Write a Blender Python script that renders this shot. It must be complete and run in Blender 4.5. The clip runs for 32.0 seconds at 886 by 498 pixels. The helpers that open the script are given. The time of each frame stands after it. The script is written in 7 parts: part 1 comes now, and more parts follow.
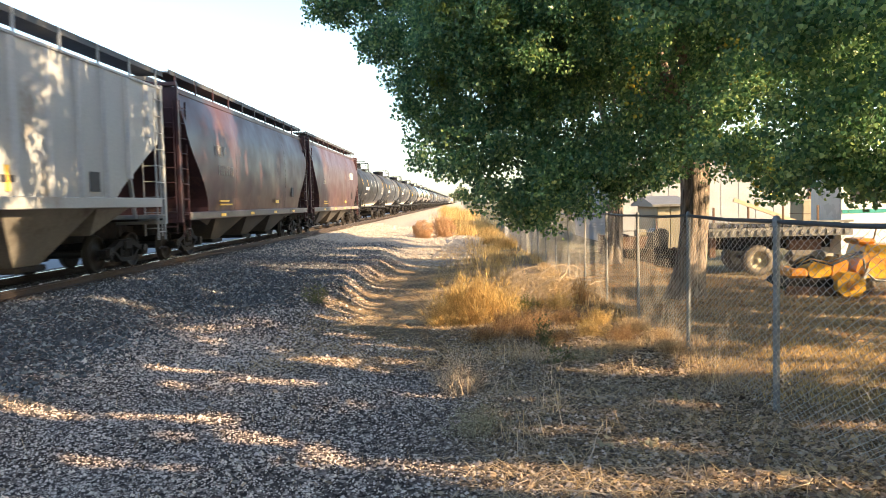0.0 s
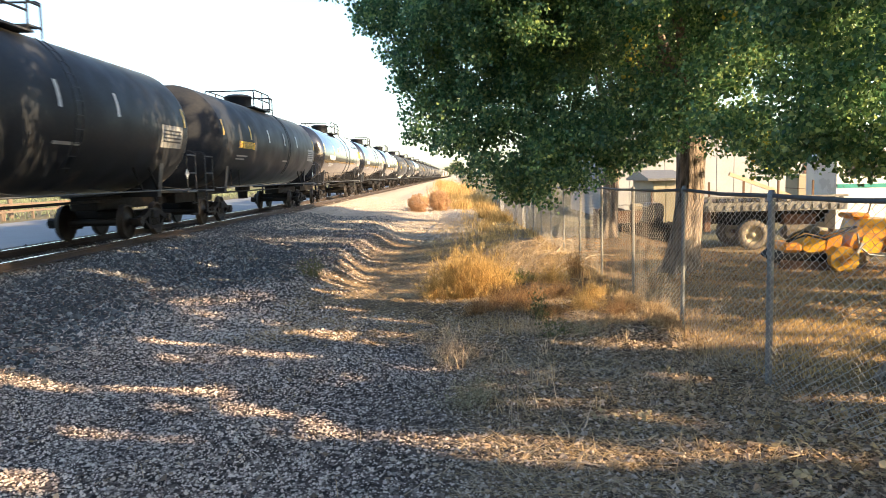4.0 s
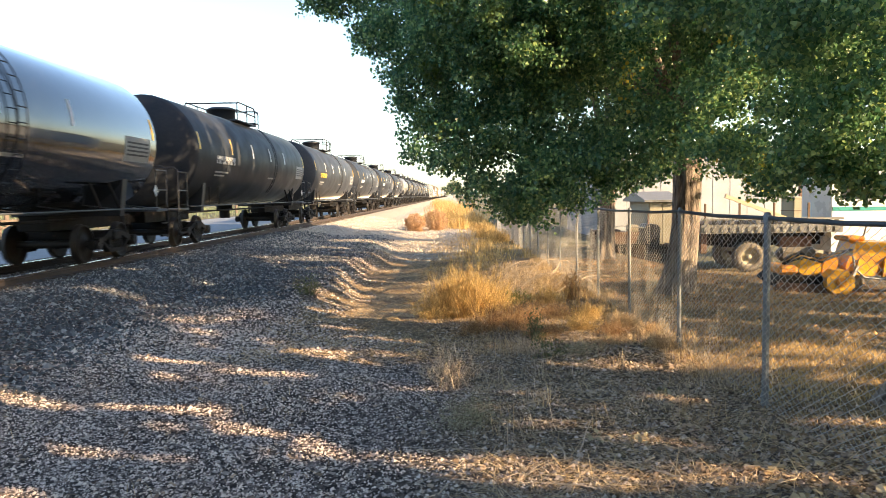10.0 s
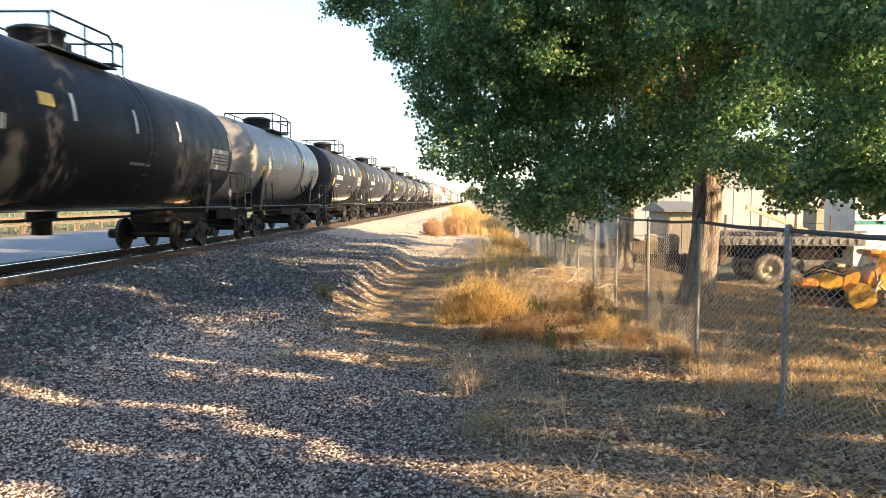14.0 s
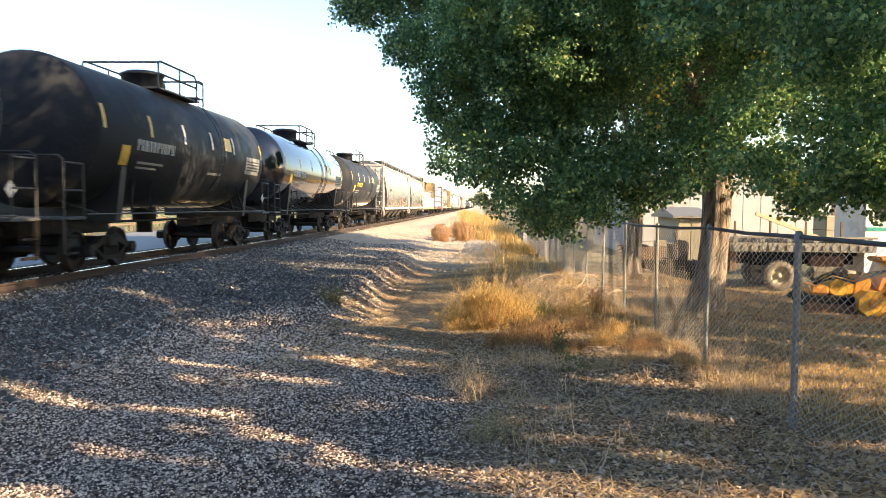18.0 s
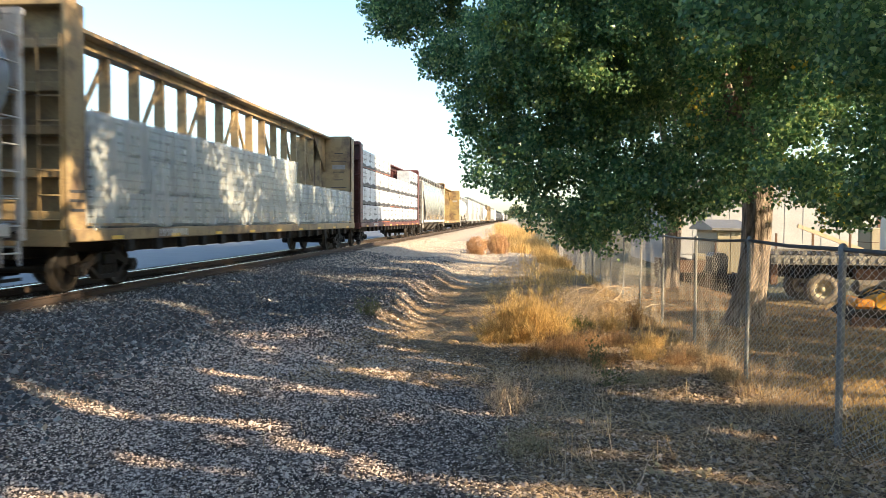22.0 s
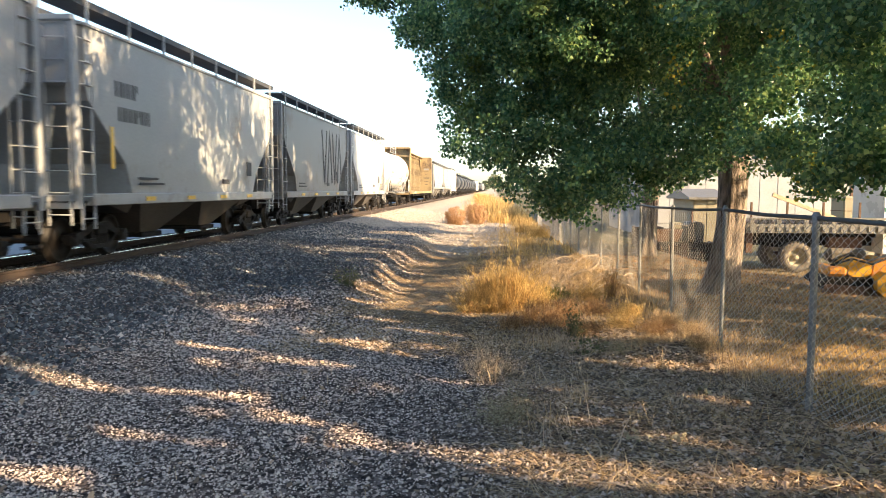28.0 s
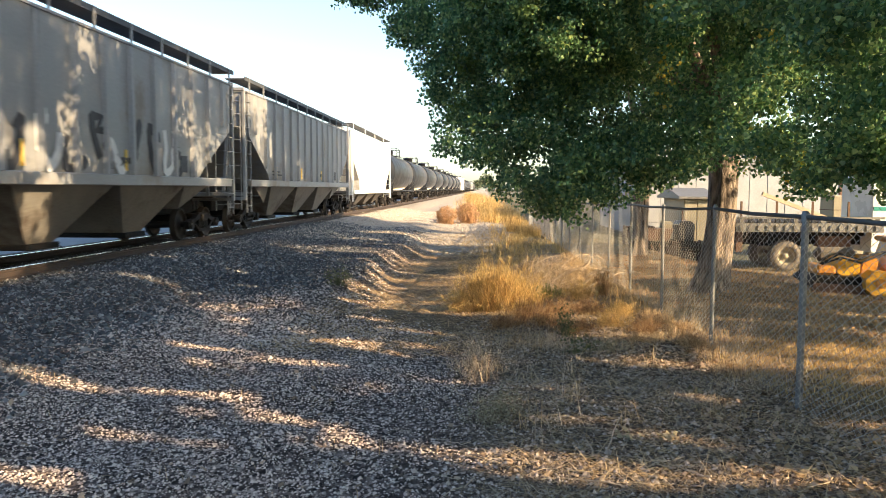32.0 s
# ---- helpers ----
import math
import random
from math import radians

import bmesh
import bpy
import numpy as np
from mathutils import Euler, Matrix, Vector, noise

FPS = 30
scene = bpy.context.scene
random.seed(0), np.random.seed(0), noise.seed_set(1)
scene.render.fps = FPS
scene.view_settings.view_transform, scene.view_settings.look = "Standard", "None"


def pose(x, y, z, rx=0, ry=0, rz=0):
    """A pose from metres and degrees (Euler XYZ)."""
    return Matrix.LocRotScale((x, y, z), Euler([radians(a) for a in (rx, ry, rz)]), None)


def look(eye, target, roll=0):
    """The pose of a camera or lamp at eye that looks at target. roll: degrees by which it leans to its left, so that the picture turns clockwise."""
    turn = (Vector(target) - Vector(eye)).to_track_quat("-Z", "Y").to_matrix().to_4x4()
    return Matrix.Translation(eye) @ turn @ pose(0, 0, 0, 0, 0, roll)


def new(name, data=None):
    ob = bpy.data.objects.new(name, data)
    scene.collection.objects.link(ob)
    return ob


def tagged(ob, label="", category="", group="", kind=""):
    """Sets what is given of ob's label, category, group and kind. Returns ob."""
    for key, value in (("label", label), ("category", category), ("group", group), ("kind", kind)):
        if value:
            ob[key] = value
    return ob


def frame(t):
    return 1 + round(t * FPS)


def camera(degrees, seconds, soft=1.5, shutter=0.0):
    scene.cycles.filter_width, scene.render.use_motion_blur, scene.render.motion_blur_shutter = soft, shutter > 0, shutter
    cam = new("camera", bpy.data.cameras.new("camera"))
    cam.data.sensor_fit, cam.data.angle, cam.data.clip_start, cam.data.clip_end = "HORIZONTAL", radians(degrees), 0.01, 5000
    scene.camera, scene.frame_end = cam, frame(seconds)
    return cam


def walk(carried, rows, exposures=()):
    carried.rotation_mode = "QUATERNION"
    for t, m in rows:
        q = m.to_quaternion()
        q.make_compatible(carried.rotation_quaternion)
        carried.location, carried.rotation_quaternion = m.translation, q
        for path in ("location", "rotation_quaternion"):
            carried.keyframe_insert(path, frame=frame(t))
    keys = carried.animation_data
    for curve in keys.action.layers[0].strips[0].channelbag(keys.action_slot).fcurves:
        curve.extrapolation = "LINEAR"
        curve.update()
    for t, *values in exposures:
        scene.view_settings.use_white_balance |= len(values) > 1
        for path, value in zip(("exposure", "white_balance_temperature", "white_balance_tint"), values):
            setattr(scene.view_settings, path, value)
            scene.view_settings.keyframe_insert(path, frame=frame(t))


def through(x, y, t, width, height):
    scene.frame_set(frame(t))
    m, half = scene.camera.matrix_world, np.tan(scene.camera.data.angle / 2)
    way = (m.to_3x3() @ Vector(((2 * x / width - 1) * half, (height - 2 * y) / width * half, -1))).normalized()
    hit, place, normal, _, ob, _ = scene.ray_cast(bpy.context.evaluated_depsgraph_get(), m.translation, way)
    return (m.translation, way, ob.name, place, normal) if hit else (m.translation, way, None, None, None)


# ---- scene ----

# ---- camera and its walk: held in the hand, turning about one standing point ----
EYE = 1.75
cam = camera(61.0, 32.0, soft=0.6, shutter=0.18)
# seconds, yaw, pitch, roll
PATH = [
    (0, 1.387, -3.560, 1.378),
    (0.5, 1.427, -3.847, 1.272),
    (1, 1.813, -3.915, 1.494),
    (1.5, 1.817, -3.908, 1.667),
    (2, 1.682, -4.141, 1.613),
    (2.5, 1.372, -4.605, 1.531),
    (3, 1.228, -5.148, 1.442),
    (3.5, 1.160, -5.547, 1.308),
    (5.5, 0.672, -5.580, 1.201),
    (6, 0.656, -4.992, 1.134),
    (6.5, 0.812, -4.693, 1.053),
    (7, 1.105, -4.637, 1.056),
    (7.5, 1.853, -4.406, 0.919),
    (8, 2.505, -3.958, 0.777),
    (8.5, 2.464, -3.760, 0.800),
    (9, 2.070, -3.830, 0.700),
    (9.5, 1.532, -4.052, 0.712),
    (10, 0.825, -4.081, 0.773),
    (10.5, 0.127, -4.194, 0.340),
    (11, -0.304, -4.027, 0.090),
    (11.5, -0.358, -3.765, -0.071),
    (12, -0.155, -3.240, -0.450),
    (12.5, 0.069, -3.034, -0.593),
    (13, 0.119, -3.227, -0.573),
    (13.5, 0.747, -3.372, -0.063),
    (14, 2.228, -3.662, -0.342),
    (14.5, 3.295, -3.700, -0.651),
    (16.5, 2.617, -3.397, -0.750),
    (17, 2.548, -3.286, -0.677),
    (17.5, 2.678, -3.260, -0.502),
    (18, 2.867, -3.265, -0.514),
    (18.5, 3.104, -3.353, -0.541),
    (19, 3.416, -3.554, -0.365),
    (19.5, 3.446, -3.350, -0.055),
    (20, 3.685, -2.969, 0.039),
    (20.5, 4.668, -2.149, -0.166),
    (21, 5.458, -1.441, -0.270),
    (21.5, 5.823, -1.816, -0.545),
    (22, 5.545, -2.309, -0.389),
    (22.5, 5.226, -2.536, -0.326),
    (23, 4.806, -2.349, -0.302),
    (23.5, 4.176, -2.534, -0.025),
    (24, 3.747, -3.344, -0.073),
    (24.5, 3.499, -3.739, -0.015),
    (25, 3.626, -3.839, -0.244),
    (25.5, 4.053, -3.904, -0.213),
    (27.5, 4.408, -4.263, -0.458),
    (28, 3.919, -4.556, -0.164),
    (28.5, 3.362, -4.883, -0.104),
    (29, 2.821, -5.287, 0.378),
    (29.5, 2.438, -5.055, 0.571),
    (30, 2.780, -4.679, 0.166),
    (30.5, 3.122, -4.388, -0.038),
    (31, 3.003, -4.283, -0.278),
    (31.5, 3.081, -4.323, -0.569),
    (32, 3.259, -4.599, -0.126),
]
walk(cam, [(t, pose(0, 0, EYE, 90 + p, r, w)) for t, w, p, r in PATH],
     exposures=[(0, 1.85, 6400, 10), (14, 1.86, 6400, 10), (19, 1.75, 6350, 9), (21.5, 1.65, 6060, 6), (23.4, 1.62, 6120, 7), (26, 1.76, 6300, 9), (29, 1.78, 6350, 10), (32, 1.64, 6250, 8)])

# ---- world and sun ----
SUN_EL, SUN_AZ = 22.0, 115.0           # height, and turn clockwise from +Y
world = bpy.data.worlds.new("sky")
scene.world = world
world.use_nodes = True
wn = world.node_tree.nodes
sky = wn.new("ShaderNodeTexSky")
sky.sky_type, sky.sun_disc = "NISHITA", False
sky.sun_elevation, sky.sun_rotation = radians(SUN_EL), radians(SUN_AZ)
sky.dust_density, sky.air_density, sky.ozone_density = 1.1, 1.0, 1.0
wn["Background"].inputs[1].default_value = 0.12
world.node_tree.links.new(sky.outputs[0], wn["Background"].inputs[0])
sun_data = bpy.data.lights.new("sun", "SUN")
sun_data.energy, sun_data.angle, sun_data.color = 4.7, radians(0.53), (1.0, 0.72, 0.42)
sun = new("sun", sun_data)
_e, _a = radians(SUN_EL), radians(SUN_AZ)
TO_SUN = Vector((math.cos(_e) * math.sin(_a), math.cos(_e) * math.cos(_a), math.sin(_e)))
sun.matrix_world = look(TO_SUN * 60, (0, 0, 0))


# ---- materials ----
def material(name, c1, c2, rough=0.6, metal=0.0, scale=2.0, fine=40.0, bump=0.15, dist=0.01, c3=None, amount=0.25,
             spread=0.0, stretch=(1, 1, 1), island=False, through=0.0, spec=0.5, coords="Object", stops=(), dust=0.0):
    """Two scales of colour variation, a second tint c3 in patches, and fine relief. spread: brightness shift from object to object."""
    m = bpy.data.materials.new(name)
    m.use_nodes = True
    n, l = m.node_tree.nodes, m.node_tree.links
    b = n["Principled BSDF"]
    b.inputs["Metallic"].default_value = metal
    b.inputs["Specular IOR Level"].default_value = spec
    b.inputs["Sheen Weight"].default_value, b.inputs["Sheen Roughness"].default_value = dust, 0.12
    b.inputs["Sheen Tint"].default_value = (0.9, 0.78, 0.6, 1)
    tc, mp = n.new("ShaderNodeTexCoord"), n.new("ShaderNodeMapping")
    mp.inputs["Scale"].default_value = stretch
    l.new(tc.outputs[coords], mp.inputs[0])
    big, small = n.new("ShaderNodeTexNoise"), n.new("ShaderNodeTexNoise")
    for node, s, d in ((big, scale, 6), (small, fine, 4)):
        node.inputs["Scale"].default_value, node.inputs["Detail"].default_value = s, d
        l.new(mp.outputs[0], node.inputs["Vector"])
    ramp = n.new("ShaderNodeValToRGB")
    ramp.color_ramp.elements[0].position, ramp.color_ramp.elements[1].position = 0.35, 0.65
    ramp.color_ramp.elements[0].color, ramp.color_ramp.elements[1].color = (*c1, 1), (*c2, 1)
    add = n.new("ShaderNodeMix")
    add.inputs[0].default_value = 0.4
    l.new(big.outputs[0], add.inputs[2])
    l.new(small.outputs[0], add.inputs[3])
    src = add.outputs[0]
    if island:
        geo = n.new("ShaderNodeNewGeometry")
        src = geo.outputs["Random Per Island"]
        ramp.color_ramp.elements[0].position, ramp.color_ramp.elements[1].position = 0.0, 0.9
    for p, c in stops:
        e = ramp.color_ramp.elements.new(p)
        e.color = (*c, 1)
    l.new(src, ramp.inputs[0])
    col = ramp.outputs[0]
    if c3:
        third = n.new("ShaderNodeTexNoise")
        third.inputs["Scale"].default_value, third.inputs["Detail"].default_value = scale * 0.55, 8
        third.inputs["Roughness"].default_value = 0.7
        l.new(mp.outputs[0], third.inputs["Vector"])
        cut = n.new("ShaderNodeValToRGB")
        cut.color_ramp.elements[0].position, cut.color_ramp.elements[1].position = 0.62 - amount * 0.4, 0.72 - amount * 0.3
        l.new(third.outputs[0], cut.inputs[0])
        mx = n.new("ShaderNodeMix")
        mx.data_type = "RGBA"
        l.new(cut.outputs[0], mx.inputs[0])
        l.new(col, mx.inputs[6])
        mx.inputs[7].default_value = (*c3, 1)
        col = mx.outputs[2]
    if spread:
        info, hsv, ma = n.new("ShaderNodeObjectInfo"), n.new("ShaderNodeHueSaturation"), n.new("ShaderNodeMapRange")
        l.new(info.outputs["Random"], ma.inputs[0])
        ma.inputs[3].default_value, ma.inputs[4].default_value = 1 - spread, 1 + spread
        l.new(ma.outputs[0], hsv.inputs["Value"])
        l.new(col, hsv.inputs["Color"])
        col = hsv.outputs[0]
    l.new(col, b.inputs["Base Color"])
    rr = n.new("ShaderNodeMapRange")
    l.new(big.outputs[0], rr.inputs[0])
    rr.inputs[1].default_value, rr.inputs[2].default_value = 0.3, 0.7
    rr.inputs[3].default_value, rr.inputs[4].default_value = max(rough - 0.1, 0.02), min(rough + 0.12, 1)
    l.new(rr.outputs[0], b.inputs["Roughness"])
    if bump:
        bp = n.new("ShaderNodeBump")
        bp.inputs["Strength"].default_value, bp.inputs["Distance"].default_value = bump, dist
        l.new(small.outputs[0], bp.inputs["Height"])
        l.new(bp.outputs[0], b.inputs["Normal"])
    if through:
        tr, ms = n.new("ShaderNodeBsdfTranslucent"), n.new("ShaderNodeMixShader")
        ms.inputs[0].default_value = through
        hs = n.new("ShaderNodeHueSaturation")
        hs.inputs["Value"].default_value, hs.inputs["Saturation"].default_value = 1.6, 1.05
        hs.inputs["Hue"].default_value = 0.48
        l.new(col, hs.inputs["Color"])
        l.new(hs.outputs[0], tr.inputs[0])
        l.new(b.outputs[0], ms.inputs[1])
        l.new(tr.outputs[0], ms.inputs[2])
        l.new(ms.outputs[0], n["Material Output"].inputs[0])
    return m


MAT = {}


def mats():
    M = MAT
    # railway
    M["tank_black"] = material("black tank paint", (0.018, 0.022, 0.030), (0.034, 0.036, 0.040), 0.45, spec=0.05, scale=1.2, fine=14, bump=0.03, c3=(0.075, 0.066, 0.055), amount=0.10, spread=0.25, dust=1.0)
    M["tank_gloss"] = material("glossy black tank paint", (0.006, 0.008, 0.013), (0.012, 0.013, 0.018), 0.13, spec=0.5, scale=1.0, fine=10, bump=0.03, c3=(0.04, 0.036, 0.033), amount=0.05)
    gl = M["tank_gloss"].node_tree.nodes["Principled BSDF"].inputs
    gl["Coat Weight"].default_value, gl["Coat IOR"].default_value, gl["Coat Roughness"].default_value = 1.0, 1.5, 0.05
    M["tank_white"] = material("white tank paint", (0.58, 0.56, 0.52), (0.70, 0.69, 0.66), 0.42, scale=1.3, fine=12, bump=0.05, c3=(0.36, 0.24, 0.14), amount=0.12)
    M["tank_gray"] = material("dull grey tank paint", (0.13, 0.133, 0.132), (0.215, 0.213, 0.205), 0.4, scale=1.3, fine=12, bump=0.05, c3=(0.16, 0.10, 0.06), amount=0.2)
    M["hopper_brown"] = material("oxide red hopper paint", (0.044, 0.021, 0.024), (0.070, 0.033, 0.036), 0.42, spec=0.4, scale=1.0, fine=16, bump=0.06, c3=(0.15, 0.085, 0.06), amount=0.12)
    M["hopper_gray"] = material("light grey hopper paint", (0.31, 0.325, 0.33), (0.41, 0.42, 0.42), 0.5, scale=0.9, fine=18, bump=0.06, c3=(0.25, 0.22, 0.18), amount=0.12, spread=0.08)
    M["hopper_round"] = material("glossy grey hopper paint", (0.125, 0.13, 0.132), (0.185, 0.187, 0.182), 0.22, spec=0.75, scale=0.9, fine=18, bump=0.03, c3=(0.18, 0.15, 0.12), amount=0.14, spread=0.06)
    M["pale_fitting"] = material("pale fittings paint", (0.34, 0.34, 0.33), (0.48, 0.47, 0.45), 0.5, scale=4, bump=0.06, c3=(0.24, 0.15, 0.09), amount=0.2)
    M["hopper_mid"] = material("grey hopper paint", (0.21, 0.215, 0.22), (0.30, 0.30, 0.295), 0.5, scale=0.9, fine=18, bump=0.06, c3=(0.20, 0.17, 0.14), amount=0.22, spread=0.1)
    M["hopper_white"] = material("white hopper paint", (0.66, 0.66, 0.63), (0.76, 0.76, 0.74), 0.45, scale=0.9, fine=18, bump=0.05, c3=(0.5, 0.45, 0.38), amount=0.1)
    M["beam_yellow"] = material("weathered yellow paint", (0.245, 0.18, 0.09), (0.335, 0.25, 0.128), 0.6, scale=1.3, fine=20, bump=0.08, c3=(0.12, 0.08, 0.05), amount=0.34)
    M["beam_tan"] = material("faded tan paint", (0.225, 0.163, 0.062), (0.34, 0.243, 0.092), 0.65, scale=1.2, fine=20, bump=0.08, c3=(0.13, 0.08, 0.045), amount=0.42)
    M["beam_maroon"] = material("maroon paint", (0.075, 0.022, 0.021), (0.11, 0.034, 0.030), 0.5, scale=1.2, fine=20, bump=0.07, c3=(0.08, 0.04, 0.03), amount=0.2)
    # chute grime, coloured darker still for the shade under the cars
    M["bay_grime_shade"] = material("grimed paint darkened for shade", (0.04, 0.036, 0.032), (0.10, 0.088, 0.075), 0.8, scale=2, fine=25, bump=0.1, spread=0.15)
    M["bay_pale"] = material("dusty grey chute paint", (0.12, 0.11, 0.095), (0.21, 0.195, 0.17), 0.7, scale=1.6, fine=22, bump=0.1, c3=(0.08, 0.06, 0.045), amount=0.25)
    M["gear"] = material("greasy running gear steel", (0.008, 0.007, 0.0065), (0.016, 0.014, 0.0125), 0.7, spec=0.2, scale=6, fine=50, bump=0.2, c3=(0.05, 0.033, 0.025), amount=0.10, spread=0.3)
    M["wheel"] = material("wheel steel", (0.009, 0.008, 0.007), (0.020, 0.016, 0.013), 0.6, spec=0.3, metal=0.1, scale=5, fine=30, bump=0.1)
    M["tread"] = material("bright wheel steel", (0.32, 0.30, 0.28), (0.42, 0.40, 0.38), 0.3, metal=0.9, scale=5, bump=0.05)
    M["grating"] = material("galvanized grating", (0.055, 0.058, 0.062), (0.10, 0.105, 0.11), 0.6, metal=0.3, scale=4, bump=0.1)
    M["black_rail"] = material("black handrail paint", (0.006, 0.008, 0.012), (0.013, 0.014, 0.018), 0.5, scale=5, bump=0.05)
    M["mark_white"] = material("white stencil paint", (0.60, 0.60, 0.58), (0.74, 0.74, 0.72), 0.6, scale=8, bump=0.03)
    M["mark_gray"] = material("grey stencil paint", (0.22, 0.22, 0.21), (0.32, 0.32, 0.31), 0.6, scale=8, bump=0.03)
    M["mark_dark"] = material("dark stencil paint", (0.02, 0.02, 0.025), (0.045, 0.045, 0.05), 0.6, scale=8, bump=0.03)
    # slate tone holds the shade between board layers
    M["mark_slate"] = material("painted shade of board gaps", (0.06, 0.07, 0.075), (0.13, 0.145, 0.15), 0.7, scale=3, bump=0.03, stretch=(1, 0.6, 2))
    M["mark_yellow"] = material("yellow reflective tape", (0.70, 0.42, 0.03), (0.80, 0.52, 0.06), 0.35, scale=8, bump=0.03)
    M["mark_orange"] = material("orange paint", (0.55, 0.13, 0.04), (0.66, 0.20, 0.07), 0.6, scale=8, bump=0.03)
    M["mark_teal"] = material("teal paint", (0.02, 0.22, 0.20), (0.03, 0.30, 0.26), 0.5, scale=8, bump=0.03)
    M["wrap"] = material("white lumber wrap", (0.27, 0.29, 0.33), (0.47, 0.49, 0.53), 0.42, scale=2.2, fine=9, bump=0.5, dist=0.05, c3=(0.46, 0.50, 0.54), amount=0.25, spread=0.08)
    M["film_wrap"] = material("clear film over pale lumber", (0.22, 0.255, 0.27), (0.42, 0.46, 0.47), 0.28, scale=1.6, fine=5, bump=0.9, dist=0.12, c3=(0.24, 0.28, 0.31), amount=0.3, spread=0.06, stretch=(1, 1.6, 0.45))
    M["film"] = material("thin clear plastic film", (0.62, 0.68, 0.70), (0.80, 0.84, 0.85), 0.16, scale=1.5, fine=5, bump=0.8, dist=0.1, stretch=(1, 2.2, 0.5))
    M["film"].node_tree.nodes["Principled BSDF"].inputs["Alpha"].default_value = 0.36
    M["strap"] = material("dark strapping", (0.02, 0.02, 0.03), (0.05, 0.05, 0.06), 0.5, scale=10, bump=0.02)
    # track and ground
    M["rail_side"] = material("rusty rail", (0.032, 0.023, 0.019), (0.06, 0.041, 0.031), 0.8, scale=8, fine=60, bump=0.2)
    M["rail_top"] = material("polished rail head", (0.50, 0.48, 0.46), (0.62, 0.60, 0.58), 0.22, metal=1.0, scale=8, bump=0.02)
    M["tie"] = material("weathered creosoted wood", (0.060, 0.045, 0.034), (0.12, 0.09, 0.068), 0.85, scale=3, fine=40, bump=0.5, stretch=(0.3, 3, 3), spread=0.25)
    M["stone"] = material("mixed grey and pinkish gravel stones", (0.032, 0.025, 0.022), (0.76, 0.65, 0.55), 0.85, scale=3, fine=60, bump=0.3, island=True, stops=((0.30, (0.15, 0.112, 0.098)), (0.46, (0.45, 0.355, 0.30)), (0.66, (0.65, 0.545, 0.47))))
    M["clod"] = material("dark brown clods with a few pale stones", (0.055, 0.042, 0.033), (0.60, 0.50, 0.41), 0.95, scale=3, fine=60, bump=0.3, island=True, stops=((0.38, (0.175, 0.135, 0.105)), (0.66, (0.42, 0.34, 0.275))))
    M["ballast"] = material("dark ballast stone", (0.034, 0.036, 0.039), (0.36, 0.35, 0.33), 0.8, scale=3, fine=60, bump=0.3, island=True, stops=((0.6, (0.085, 0.087, 0.09)), (0.9, (0.15, 0.15, 0.148))))
    M["stone_pale"] = material("pale far gravel", (0.30, 0.26, 0.21), (0.52, 0.46, 0.38), 0.9, scale=3, fine=60, bump=0.3, island=True)
    M["asphalt"] = material("worn pale road surface", (0.13, 0.14, 0.155), (0.19, 0.20, 0.215), 0.85, scale=1.0, fine=60, bump=0.2)
    # plants
    M["leaf"] = material("cottonwood leaf", (0.050, 0.120, 0.062), (0.34, 0.45, 0.18), 0.28, island=True, bump=0, through=0.40, stops=((0.5, (0.11, 0.215, 0.10)), (0.78, (0.185, 0.31, 0.13))), c3=(0.12, 0.15, 0.02), amount=0.05, scale=0.6)
    # true yellow leaves, and sprays coloured to pass for sunlit ones
    M["leaf_yellow"] = material("yellow and sun-tinted leaf", (0.24, 0.28, 0.04), (0.48, 0.38, 0.05), 0.5, island=True, bump=0, through=0.3)
    M["bark"] = material("furrowed grey-brown bark", (0.10, 0.078, 0.060), (0.46, 0.37, 0.29), 0.9, scale=5, fine=22, bump=1.0, dist=0.05, stretch=(3.2, 3.2, 0.55), c3=(0.055, 0.042, 0.033), amount=0.34)
    M["straw"] = material("dry straw", (0.22, 0.14, 0.065), (0.68, 0.52, 0.29), 0.8, island=True, bump=0, through=0.2)
    M["gold"] = material("golden dry brush", (0.18, 0.115, 0.038), (0.74, 0.54, 0.21), 0.8, island=True, bump=0, through=0.25)
    M["rust_leaf"] = material("rust-orange fallen leaf", (0.13, 0.06, 0.025), (0.56, 0.33, 0.13), 0.8, island=True, bump=0, through=0.1)
    M["rust_brush"] = material("rust-brown tumbleweed", (0.30, 0.175, 0.085), (0.58, 0.38, 0.20), 0.85, island=True, bump=0, through=0.15)
    M["green_weed"] = material("green weed", (0.07, 0.12, 0.025), (0.17, 0.21, 0.05), 0.6, island=True, bump=0, through=0.25)
    M["dull_weed"] = material("dusty green weed", (0.06, 0.075, 0.03), (0.17, 0.17, 0.075), 0.7, island=True, bump=0, through=0.2)
    M["rusty_brush"] = material("rust-gold dry brush", (0.13, 0.07, 0.03), (0.52, 0.34, 0.16), 0.85, island=True, bump=0, through=0.2)
    M["grey_twig"] = material("bleached dry twig", (0.16, 0.11, 0.07), (0.74, 0.59, 0.42), 0.9, island=True, bump=0)
    M["pale_weed"] = material("pale olive dry weed", (0.12, 0.105, 0.06), (0.46, 0.41, 0.27), 0.85, island=True, bump=0, through=0.15)
    M["litter"] = material("fallen dry leaf", (0.07, 0.042, 0.028), (0.50, 0.37, 0.25), 0.8, island=True, bump=0, through=0.1)
    M["far_tree"] = material("hazy far foliage", (0.10, 0.13, 0.07), (0.17, 0.19, 0.10), 0.8, island=True, bump=0)
